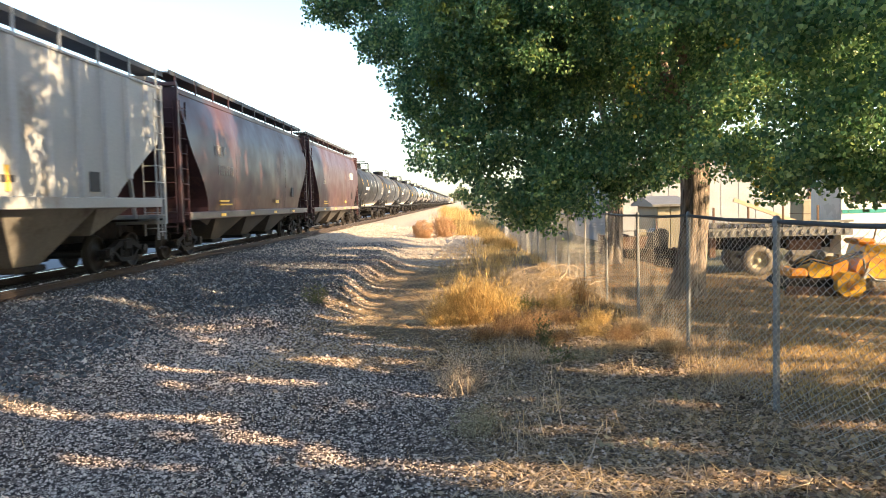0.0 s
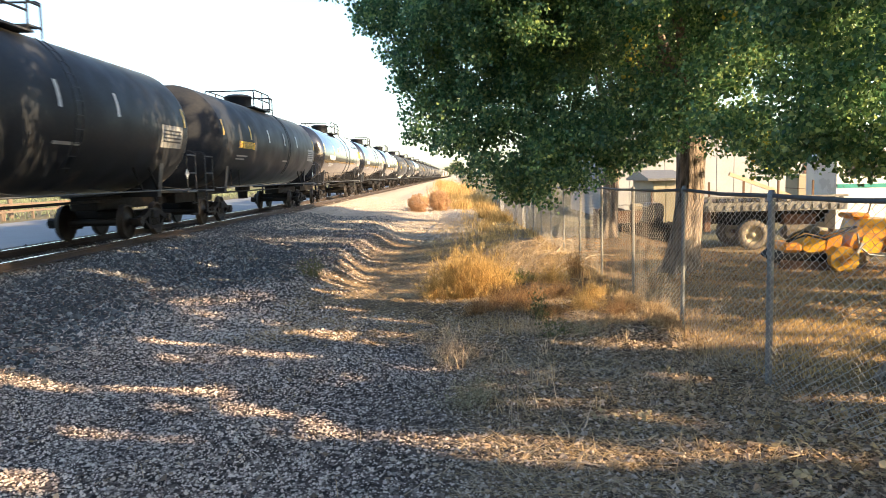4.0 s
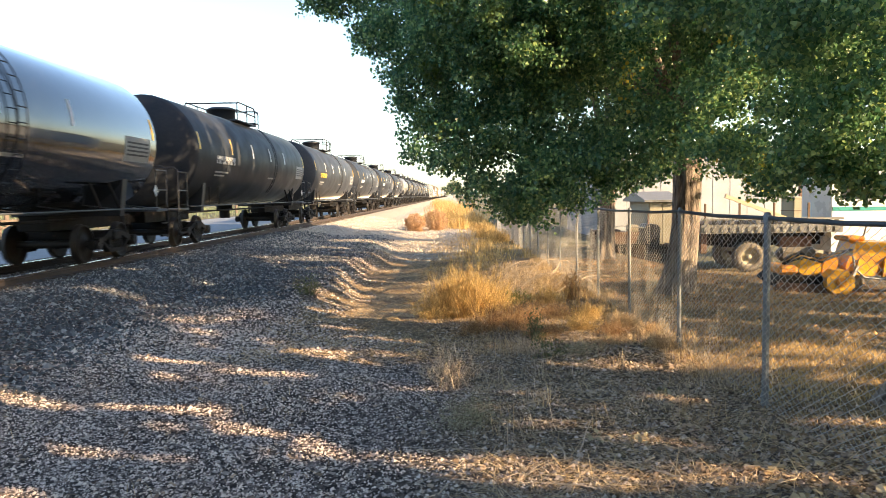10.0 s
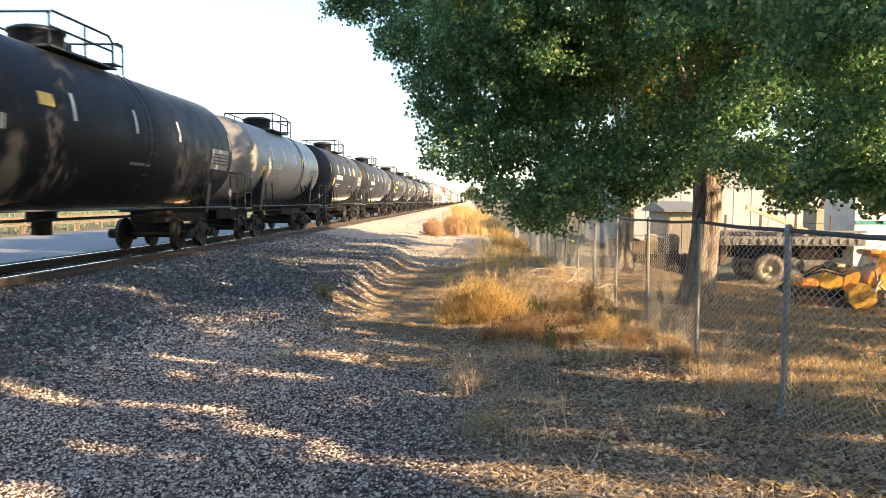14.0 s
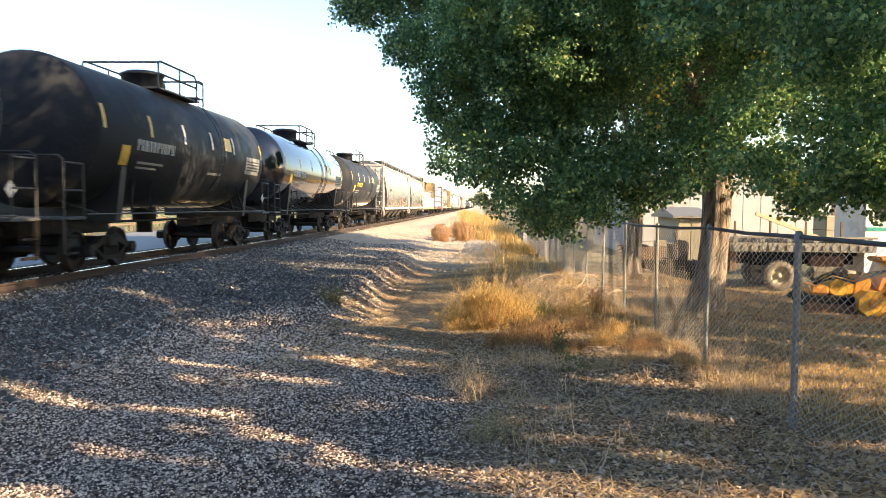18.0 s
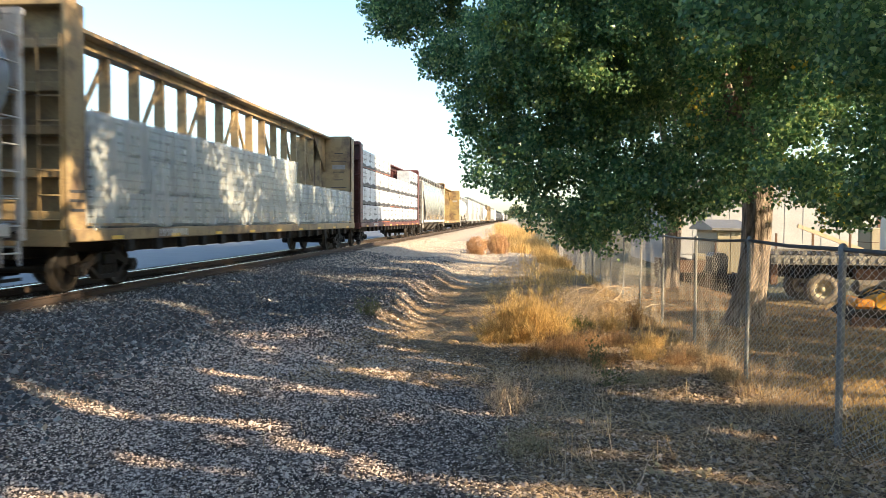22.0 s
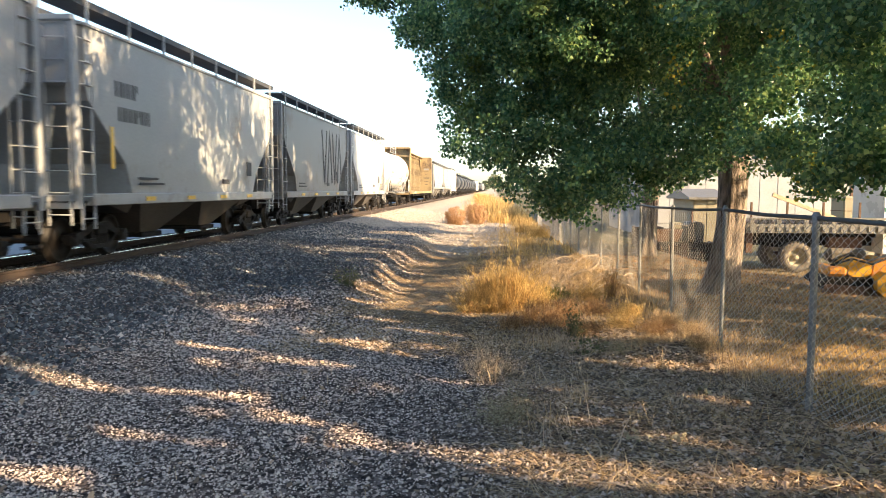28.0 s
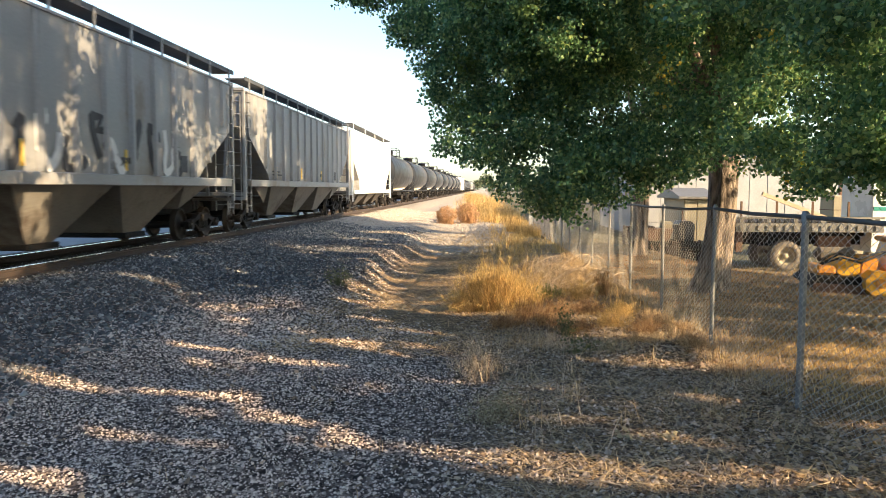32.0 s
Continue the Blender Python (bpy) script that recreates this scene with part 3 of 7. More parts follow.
stones("gravel", "loose grey angular gravel with pale stones", 120000, (-6.4, 0.9), (3.2, 11.0), (0.0055, 0.0135), "stone", 1.35, keep=off_ballast)
stones("gravel", "small stones and clods among the dry litter", 17000, (-0.2, 2.6), (3.4, 11.0), (0.006, 0.020), "clod", 1.4, 0.45)
stones("gravel", "loose grey angular gravel farther along the shoulder", 42000, (-5.6, -1.2), (9.0, 30.0), (0.011, 0.025), "stone", 1.2, keep=off_ballast)
stones("ballast", "coarse dark grey railway ballast", 82000, (-11.0, -2.4), (5.0, 34.0), (0.018, 0.040), "ballast", 1.3, keep=on_ballast)
# paler stones from 25 m on
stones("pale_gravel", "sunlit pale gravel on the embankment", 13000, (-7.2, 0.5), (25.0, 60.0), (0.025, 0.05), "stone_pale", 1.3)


def build_road():
    s = Shape()
    s.box(-24.0, -14.5, -80, 800, -0.33, -0.262)
    tagged(part("road", s, "asphalt"), "pale worn road beyond the railway", "road", kind="structure")


build_road()


# ---- rail cars: built about their middle, at the height of the rail heads; +x is the side by the path ----
def side_frame_shape():
    s = Shape()
    for pl in ([(-1.06, 0.50), (-0.62, 0.56), (-0.30, 0.70), (0.30, 0.70), (0.62, 0.56), (1.06, 0.50), (1.06, 0.38), (0.66, 0.42), (0.30, 0.56), (-0.30, 0.56), (-0.66, 0.42), (-1.06, 0.38)],
               [(-0.66, 0.44), (-0.34, 0.20), (0.34, 0.20), (0.66, 0.44), (0.56, 0.44), (0.30, 0.28), (-0.30, 0.28), (-0.56, 0.44)]):
        n = len(pl) // 2
        for i in range(n - 1):
            q = [pl[i], pl[i + 1], pl[len(pl) - 2 - i], pl[len(pl) - 1 - i]]
            s.prism(q, "x", -0.07, 0.07)
    for y in (-0.27, 0.27):
        s.box(-0.06, 0.06, y - 0.05, y + 0.05, 0.26, 0.60, 0.01)
    for y in (-0.89, 0.89):
        s.box(-0.09, 0.09, y - 0.16, y + 0.16, 0.30, 0.50, 0.03)
    for y in (-0.14, 0.0, 0.14):
        s.tube([(0, y, 0.27), (0, y, 0.46)], 0.06, 8)
    return s


def wheelset_shape():
    s = Shape()
    for sx in (-1, 1):
        x = sx * 0.75
        prof = [(0.085, x - sx * 0.09), (0.14, x - sx * 0.08), (0.30, x - sx * 0.03), (0.37, x - sx * 0.055), (0.445, x - sx * 0.065), (0.445, x - sx * 0.04), (0.42, x - sx * 0.03),
                (0.418, x + sx * 0.065), (0.37, x + sx * 0.065), (0.36, x + sx * 0.02), (0.16, x + sx * 0.05), (0.085, x + sx * 0.09)]
        s.lathe(prof if sx < 0 else prof[::-1], 18, "x")
    s.tube([(-1.08, 0, 0), (1.08, 0, 0)], 0.085, 12)
    for x in (-1.09, 1.09):
        s.tube([(x - 0.06, 0, 0), (x + 0.06, 0, 0)], 0.125, 10)
        for k in range(3):
            a = 2.09 * k
            s.tube([(x - 0.075, 0.06 * math.cos(a), 0.06 * math.sin(a)), (x + 0.075, 0.06 * math.cos(a), 0.06 * math.sin(a))], 0.02, 6)
    return s


def truck(root, y, near=True):
    bol = cached(("truck",), lambda: Shape().box(-1.15, 1.15, -0.2, 0.2, 0.46, 0.68, 0.03).box(-0.3, 0.3, -0.3, 0.3, 0.66, 0.86, 0.02), "gear")
    t = part("truck", bol, "gear", root, "cast steel wheel truck", at=(0, y, 0))
    for sx in (-1, 1):
        part("side_frame", cached(("side_frame",), side_frame_shape, "gear"), "gear", t, at=(sx * 1.03, 0, 0))
    ws = []
    for dy in (-0.89, 0.89):
        ws.append(part("wheelset", cached(("wheelset",), wheelset_shape, "wheel"), "wheel", t, "steel wheels on an axle", at=(0, dy, 0.42)))
        part("brake_beam", cached(("brake_beam",), lambda: Shape().box(-0.7, 0.7, -0.05, 0.05, 0.30, 0.42, 0.01), "gear"), "gear", t, at=(0, dy * 0.42, 0))
    return ws


def coupler(root, y, sgn):
    def make():
        s = Shape().box(-0.07, 0.07, -0.75, 0.0, -0.09, 0.09, 0.01)
        s.box(-0.15, 0.13, -0.05, 0.22, -0.16, 0.16, 0.04).box(0.02, 0.14, 0.18, 0.33, -0.14, 0.14, 0.03)
        return s
    part("coupler", cached(("coupler",), make, "gear"), "gear", root, at=pose(0, y - sgn * 0.22, 0.84, 0, 0, 0 if sgn > 0 else 180))


def ladder_shape(h, w=0.42, n=7):
    s = Shape()
    for y in (-w / 2, w / 2):
        s.beam((0, y, 0), (0, y, h), 0.045, 0.02)
    for i in range(n):
        z = h * (i + 0.5) / n
        s.tube([(0, -w / 2, z), (0.03, -w / 2 + 0.04, z), (0.03, w / 2 - 0.04, z), (0, w / 2, z)], 0.014, 6)
    return s


def marks(root, x, rows, mat, r=None, zc=0.0, label=""):
    """Stencilled lines that cannot be read, as plain bars. rows: y0, y1, z0, z1 each; r: on a cylinder of that radius."""
    for y0, y1, z0, z1 in rows:
        s = Shape()
        if r:
            t0, t1 = (math.degrees(math.asin(max(-0.99, min(0.99, (z - zc) / r)))) for z in (z0, z1))
            s.arc(r, t0, t1, y0, y1, 0.006, zc)
        else:
            s.box(x - 0.004, x + 0.006, y0, y1, z0, z1)
        part("stencil_bar", s, mat, root, label)


def word(root, y, z, h, n, mat, x=0.0, r=None, zc=0.0, seed=1):
    """A word too blurred to read: a row of upright bars of its height."""
    q = random.Random(seed)
    for i in range(n):
        a = y + i * h * 0.82
        w = h * q.uniform(0.42, 0.62)
        marks(root, x, [(a, a + h * 0.15, z, z + h), (a + w - h * 0.1, a + w, z + h * q.choice((0, 0, 0.5)), z + h)], mat, r, zc)


def railing(pts_list, r=0.022):
    s = Shape()
    for p in pts_list:
        s.tube(p, r, 6)
    return s


def tank_car(at, L, paint, label, seed, r=1.62, zc=2.73, near=True, fittings="black_rail", rim="mark_white", dome_d=0.0):
    q = random.Random(seed)
    root = thing("tank_car", label, "tank car", "rail cars of the freight train", at)
    hl, b = L / 2, L / 2 - 0.95
    hd = 0.62
    n = 56 if near else 24
    prof = [(0.02, -b)] + [(r * math.sin(a), -b + hd * (1 - math.cos(a))) for a in (0.25, 0.5, 0.75, 1.0, 1.25, 1.45)] + [(r, -b + hd)]
    prof += [(rr, -yy) for rr, yy in prof[7::-1]]
    part("tank", Shape().lathe(prof, n, "y", (0, 0, zc)), paint, root)
    for sg in (-1, 1):
        ty = sg * (hl - 2.75)
        s = Shape()
        s.prism([(-1.25, 1.0), (1.25, 1.0), (1.42, zc - 0.35), (1.0, zc - 1.0), (0.0, zc - r + 0.06), (-1.0, zc - 1.0), (-1.42, zc - 0.35)], "y", ty - 0.12, ty + 0.12)
        part("saddle", s, fittings, root)
        part("stub_sill", Shape().box(-0.33, 0.33, min(sg * (hl - 0.75), sg * (hl - 4.2)), max(sg * (hl - 0.75), sg * (hl - 4.2)), 0.72, 1.06, 0.02), "gear", root)
        part("end_platform", Shape().box(-1.42, 1.42, min(sg * (hl - 0.35), sg * (hl - 1.15)), max(sg * (hl - 0.35), sg * (hl - 1.15)), 1.06, 1.12, 0.01), "grating", root)
        y0, y1 = sg * (hl - 0.42), sg * (hl - 1.1)
        for sx in (-1, 1):
            x = sx * 1.40
            part("end_rail", railing([[(x, y0, 0.45), (x, y0, 2.15), (x * 0.93, y0, 2.22), (x * 0.3, y0, 2.22)], [(x, y1, 1.1), (x, y1, 2.1)], [(x, y0, 2.1), (x, y1, 2.1)], [(x, y0, 1.6), (x, y1, 1.6)]]), fittings, root)
            part("step", Shape().box(x - 0.03, x + 0.03, min(y0, y0 - sg * 0.45), max(y0, y0 - sg * 0.45), 0.42, 0.47, 0.01).box(x - 0.03, x + 0.03, min(y0, y0 - sg * 0.45), max(y0, y0 - sg * 0.45), 0.74, 0.78, 0.01).box(x - 0.035, x + 0.035, min(y0, y0 - sg * 0.05), max(y0, y0 - sg * 0.05), 0.40, 1.08), "gear", root)
            if near:
                for dy in (0.5, 1.35):
                    part("brace", Shape().beam((sx * 1.36, ty + sg * (0.2 - dy * 1.1), 1.2), (sx * 1.22, ty - sg * (0.3 + dy), zc - 0.72), 0.04, 0.04), "gear", root)
        coupler(root, sg * hl, sg)
        truck(root, ty, near)
    for sx in (-1, 1):
        s = Shape()
        s.tube([(sx * 1.47, -hl + 1.1, 1.16), (sx * 1.47, hl - 1.1, 1.16)], 0.018, 6)
        for i in range(9):
            y = -hl + 1.6 + (L - 3.2) * i / 8
            s.tube([(sx * 1.47, y, 1.16), (sx * 0.62, y, zc - r * 0.90)], 0.012, 5)
        part("side_handrail", s, "grating", root)
    # top fittings
    top = zc + r
    d = dome_d
    mw = 0.52 if paint != "tank_white" else 0.28
    part("manway_housing", Shape().lathe([(mw, top - 0.14), (mw, top + 0.34), (mw + 0.04, top + 0.35), (mw + 0.04, top + 0.40), (mw * 0.77, top + 0.47), (0.01, top + 0.49)], 22, "z", (0, d, 0)), fittings, root)
    part("valve_bonnet", Shape().lathe([(0.2, top - 0.05), (0.2, top + 0.30), (0.16, top + 0.36), (0.01, top + 0.37)], 14, "z", (0, d + 0.95, 0)), fittings, root)
    part("top_platform", Shape().box(-0.95, -0.5, d - 1.2, d + 1.5, top - 0.13, top - 0.09).box(0.5, 0.95, d - 1.2, d + 1.5, top - 0.13, top - 0.09).box(-0.95, 0.95, d + 1.3, d + 1.7, top - 0.03, top + 0.01), "grating", root)
    rails = []
    for sx in (-1, 1):
        x = sx * 0.95
        rails += [[(x, d - 1.2, top - 0.12), (x, d - 1.2, top + 0.46), (x, d - 1.1, top + 0.54), (x, d + 1.1, top + 0.54), (x, d + 1.28, top + 0.42), (x, d + 1.28, top - 0.12)],
                  [(x, d - 1.2, top + 0.24), (x, d + 1.28, top + 0.24)], [(x, d + 0.1, top - 0.12), (x, d + 0.1, top + 0.54)],
                  [(x, d + 1.75, top - 0.2), (x, d + 1.75, top + 0.46), (x * 0.9, d + 1.75, top + 0.5), (-x * 0.0, d + 1.75, top + 0.5)], [(x, d + 1.28, top + 0.42), (x, d + 1.75, top + 0.42)]]
    rails += [[(-0.95, d - 1.2, top + 0.5), (0.95, d - 1.2, top + 0.5)]]
    part("top_railing", railing(rails, 0.027), fittings, root)
    if near:
        for sx in (-1, 1):
            s = Shape()
            for dy in (-0.14, 0.14):
                s.tube([((r + 0.09) * sx * math.cos(radians(t)), d + 1.5 + dy, zc + (r + 0.09) * math.sin(radians(t))) for t in range(-42, 55, 8)], 0.014, 5)
            for t in range(-38, 52, 9):
                c, w = (r + 0.09) * math.cos(radians(t)) * sx, zc + (r + 0.09) * math.sin(radians(t))
                s.tube([(c, d + 1.36, w), (c, d + 1.64, w)], 0.011, 5)
            part("ladder", s, fittings, root)
        part("outlet_valve", Shape().lathe([(0.2, 0.62), (0.2, 0.9), (0.3, 0.95), (0.3, zc - r + 0.05)], 14, "z", (0, d, 0)), "gear", root)
        part("brake_cylinder", Shape().tube([(-0.7, -hl + 4.6, 0.92), (-0.7, -hl + 5.5, 0.92)], 0.19, 12), "gear", root)
        part("brake_pipe", Shape().tube([(0.45, -hl + 3.2, 0.95), (0.45, hl - 3.2, 0.95)], 0.03, 6), "gear", root)
        # tapes, stencils and the data panel on the side by the path
        ys = [-b + hd + 0.12, -b * 0.52, -b * 0.2, b * 0.12, b * 0.42, b - hd - 0.12]
        for i, y in enumerate(ys):
            mt = "mark_yellow" if i in (0, 1, 5) and seed % 3 != 1 or i in (0, 5) else "mark_white"
            part("reflector", Shape().arc(r, 2, 20, y - 0.05, y + 0.05, 0.008, zc), mt, root, "reflective strip")
        part("data_panel", Shape().arc(r, -18, 2, b - 2.3, b - 0.95, 0.006, zc), "mark_gray", root, "faded stencilled data panel")
        marks(root, 0, [(b - 2.2, b - 1.05, zc - 0.1 - 0.09 * i, zc - 0.06 - 0.09 * i) for i in range(4)], "mark_dark", r + 0.006, zc)
        word(root, -b + 2.2 + q.uniform(-0.3, 0.4), zc - 0.28, 0.24 if paint != "tank_white" else 0.14, 10, "mark_gray" if paint == "tank_white" else "mark_yellow" if seed % 4 == 2 else "mark_white", r=r, zc=zc, seed=seed)
        marks(root, 0, [(-b + 2.3, -b + 3.6, zc - 0.56, zc - 0.51), (-b + 2.3, -b + 3.3, zc - 0.66, zc - 0.62), (b * 0.1, b * 0.1 + 1.0, zc - 0.62, zc - 0.56)], "mark_gray", r, zc)
        if L < 16 and paint != "tank_white":
            part("warning_panel", Shape().arc(r, 4, 18, b * 0.28, b * 0.28 + 0.6, 0.006, zc), "mark_yellow", root, "yellow warning panel")
            part("paint_slash", Shape().arc(r, -24, -8, -b + 1.5, -b + 1.85, 0.006, zc), "mark_yellow", root, "yellow painted flash")
        if seed % 5 == 2:
            part("placard", Shape().arc(r, 8, 16, -b * 0.34, -b * 0.34 + 0.45, 0.006, zc), "mark_yellow", root, "yellow warning sticker")
        part("hazard_placard", Shape().prism([(hl - 1.26, 1.58), (hl - 1.12, 1.72), (hl - 0.98, 1.58), (hl - 1.12, 1.44)], "x", 1.40, 1.415), "mark_white", root, "diamond placard")
    return root


def section_loft(levels):
    """levels: z, half width, half length going up. A closed body with four sides a level."""
    s = Shape()
    for i in range(len(levels) - 1):
        (z0, w0, l0), (z1, w1, l1) = levels[i], levels[i + 1]
        a = [(w0, -l0, z0), (w0, l0, z0), (-w0, l0, z0), (-w0, -l0, z0)]
        b = [(w1, -l1, z1), (w1, l1, z1), (-w1, l1, z1), (-w1, -l1, z1)]
        for k in (0, 2):
            s.add([a[k], a[(k + 1) % 4], b[(k + 1) % 4], b[k]], [(0, 1, 2, 3)])
        for k in (1, 3):
            s.add([a[k], a[(k + 1) % 4], b[(k + 1) % 4], b[k]], [(0, 1, 2, 3)])
    z, w, l = levels[0]
    s.add([(w, -l, z), (w, l, z), (-w, l, z), (-w, -l, z)], [(3, 2, 1, 0)])
    z, w, l = levels[-1]
    s.add([(w, -l, z), (w, l, z), (-w, l, z), (-w, -l, z)], [(0, 1, 2, 3)])
    return s


def curved_loft(levels):
    """As section_loft, with the two long sides one smooth skin."""
    s = Shape()
    for sx in (1, -1):
        vs, fs = [], []
        for z, w, l in levels:
            vs += [(sx * w, -l, z), (sx * w, l, z)]
        for i in range(len(levels) - 1):
            q = (2 * i, 2 * i + 1, 2 * i + 3, 2 * i + 2)
            fs.append(q if sx > 0 else q[::-1])
        s.add(vs, fs, True)
    for sy in (1, -1):
        vs, fs = [], []
        for z, w, l in levels:
            vs += [(w, sy * l, z), (-w, sy * l, z)]
        for i in range(len(levels) - 1):
            q = (2 * i, 2 * i + 1, 2 * i + 3, 2 * i + 2)
            fs.append(q if sy > 0 else q[::-1])
        s.add(vs, fs)
    z, w, l = levels[0]
    s.add([(w, -l, z), (w, l, z), (-w, l, z), (-w, -l, z)], [(3, 2, 1, 0)])
    z, w, l = levels[-1]
    s.add([(w, -l, z), (w, l, z), (-w, l, z), (-w, -l, z)], [(0, 1, 2, 3)])
    return s


def hopper_car(at, L, style, paint, label, seed, bays=3, near=True, graffiti=None, mark="mark_dark", eave=4.55, words=()):
    """style: ribbed (flat sides with upright ribs), round (curved smooth sides) or plain."""
    q = random.Random(seed)
    root = thing("hopper_car", label, "hopper car", "rail cars of the freight train", at)
    hl = L / 2
    a = hl - 0.62
    sill = 1.62 if style == "ribbed" else 1.25      # lower edge of the side sheets
    chute = "bay_pale" if style == "ribbed" else "bay_grime_shade"
    trim = "pale_fitting" if paint == "hopper_round" else paint
    cut = min(2.3, L * 0.13)
    if style == "round":
        lv = []
        for i in range(15):
            u = i / 14
            z = 1.15 + (eave - 1.15) * u
            w = 1.40 + 0.20 * math.sin(math.pi * (u * 0.88 + 0.10)) - 0.22 * max(0, u - 0.72) * 2.2
            l = a - 0.25 - min(cut, 1.75) * (0.5 + 0.5 * math.cos(math.pi * min(u / 0.72, 1)))
            lv.append((z, w, l))
        body = curved_loft(lv)
        wt = lv[-1][1]
    else:
        lv = [(sill - 0.1, 1.46, a - cut - 0.35), (1.85, 1.49, a - cut), (2.95, 1.50, a - 0.32), (3.2, 1.50, a - 0.22), (eave, 1.50, a - 0.22)]
        body = section_loft(lv)
        wt = 1.50
    part("body", body, paint, root)
    part("roof", Shape().prism([(-wt - 0.03, eave), (wt + 0.03, eave), (wt + 0.03, eave + 0.05), (0.55, eave + 0.22), (-0.55, eave + 0.22), (-wt - 0.03, eave + 0.05)], "y", -a + 0.1, a - 0.1), paint, root)
    # hatch takes the dark grating colour to fill the walk's shaded band
    part("hatch", Shape().box(-0.36, 0.36, -a + 0.7, a - 0.7, eave + 0.21, eave + 0.47, 0.04), "grating", root, "long roof loading hatch")
    for sx in (-1, 1):
        part("side_sill", Shape().box(min(sx * 1.40, sx * 1.56), max(sx * 1.40, sx * 1.56), -a + 0.3, a - 0.3, sill - 0.2, sill + 0.02, 0.015), paint, root)
        if style == "round" and near:
            part("sill_face", Shape().box(min(sx * 1.55, sx * 1.568), max(sx * 1.55, sx * 1.568), -a + 0.35, a - 0.35, sill - 0.17, sill + 0.0, 0.004), "pale_fitting" if paint != "hopper_brown" else "bay_pale", root, "pale dusty side sill")
            part("top_chord", Shape().box(min(sx * (wt - 0.02), sx * (wt + 0.05)), max(sx * (wt - 0.02), sx * (wt + 0.05)), -a + 0.1, a - 0.1, eave - 0.10, eave + 0.02, 0.01), paint, root)
        x = sx * (wt - 0.28)
        part("running_board", Shape().box(x - 0.30, x + 0.30, -a - 0.12, a + 0.12, eave + 0.36, eave + 0.40), "grating", root)
        sup = cached(("board_support",), lambda: Shape().box(-0.02, 0.02, -0.022, 0.022, 0.0, 0.45), trim)
        k = max(8, int(L / 1.45)) if near else 5
        for i in range(k):
            part("board_support", sup, trim, root, at=(x + sx * 0.31, -a + 0.3 + (2 * a - 0.6) * i / (k - 1), eave))
        if near:
            part("board_edge", Shape().box(x + sx * 0.30 - 0.012, x + sx * 0.30 + 0.012, -a - 0.12, a + 0.12, eave + 0.33, eave + 0.45), "grating", root)
    for sg in (-1, 1):
        y = sg * (hl - 0.55)
        for sx in (-1, 1):
            part("corner_post", Shape().box(sx * 1.46 - 0.045, sx * 1.46 + 0.045, y - 0.05, y + 0.05, 1.0, eave + 0.06, 0.01), trim, root)
            part("ladder", cached(("ladder", 1), lambda: ladder_shape(3.6, 0.42, 9), trim), trim, root, at=pose(sx * 1.49, y - sg * 0.30, 0.62, 0, 0, 0 if sx > 0 else 180))
            part("end_ladder", cached(("ladder", 2), lambda: ladder_shape(3.5, 0.42, 9), trim), trim, root, at=pose(sx * 1.15, y + sg * 0.04, 0.7, 0, 0, 90 * sg))
            part("step", Shape().box(sx * 1.47 - 0.02, sx * 1.47 + 0.02, y - sg * 0.3 - 0.25, y - sg * 0.3 + 0.25, 0.40, 0.45), "gear", root)
        s = Shape().box(-1.5, 1.5, min(y, y - sg * 0.06), max(y, y - sg * 0.06), 1.0, 1.24, 0.01)
        part("end_sill", s, paint, root)
        part("end_platform", Shape().box(-1.42, 1.42, min(y, y - sg * 1.5), max(y, y - sg * 1.5), 1.1, 1.14), "gear", root)
        part("end_sheet", Shape().box(-1.43, 1.43, min(y, y - sg * 0.05), max(y, y - sg * 0.05), eave - 1.05, eave + 0.0, 0.01), trim, root)
        if near:
            for x in (-1.0, -0.5, 0.0, 0.5):
                part("end_stiffener", Shape().box(x - 0.04, x + 0.04, min(y, y + sg * 0.06), max(y, y + sg * 0.06), eave - 1.05, eave, 0.008), trim, root)
            part("end_beam", Shape().box(-1.5, 1.5, min(y - sg * 0.02, y + sg * 0.1), max(y - sg * 0.02, y + sg * 0.1), eave + 0.02, eave + 0.12, 0.01), trim, root)
        part("centre_sill", Shape().box(-0.32, 0.32, min(sg * (hl - 0.75), sg * (hl - 4.0)), max(sg * (hl - 0.75), sg * (hl - 4.0)), 0.66, 1.1, 0.02), "gear", root)
        for sx in (-1, 1):
            part("slope_brace", Shape().beam((sx * 0.75, y - sg * 0.1, 1.15), (sx * 0.75, sg * (a - 0.4), 2.9), 0.08, 0.08), paint, root)
        coupler(root, sg * hl, sg)
        truck(root, sg * (hl - 1.95), near)
        if near and sg < 0:
            part("brake_wheel", Shape().lathe([(0.25, -0.02), (0.28, 0.0), (0.25, 0.02), (0.22, 0.0), (0.25, -0.02)], 16, "y", (-0.5, y - 0.12, 2.3)), "gear", root)
    # discharge bays
    inner = a - cut - 0.75
    w = 2 * inner / bays
    for i in range(bays):
        c = -inner + w * (i + 0.5)
        s = Shape()
        s.add([(1.38, c - w * 0.49, sill - 0.11), (1.38, c + w * 0.49, sill - 0.11), (-1.38, c + w * 0.49, sill - 0.11), (-1.38, c - w * 0.49, sill - 0.11),
               (0.75, c - 0.42, 0.36), (0.75, c + 0.42, 0.36), (-0.75, c + 0.42, 0.36), (-0.75, c - 0.42, 0.36)],
              [(0, 1, 5, 4), (1, 2, 6, 5), (2, 3, 7, 6), (3, 0, 4, 7), (4, 5, 6, 7), (0, 3, 2, 1)], out=(0, c, 0.8))
        bay = part("bay", s, chute, root, "sloping discharge chute")
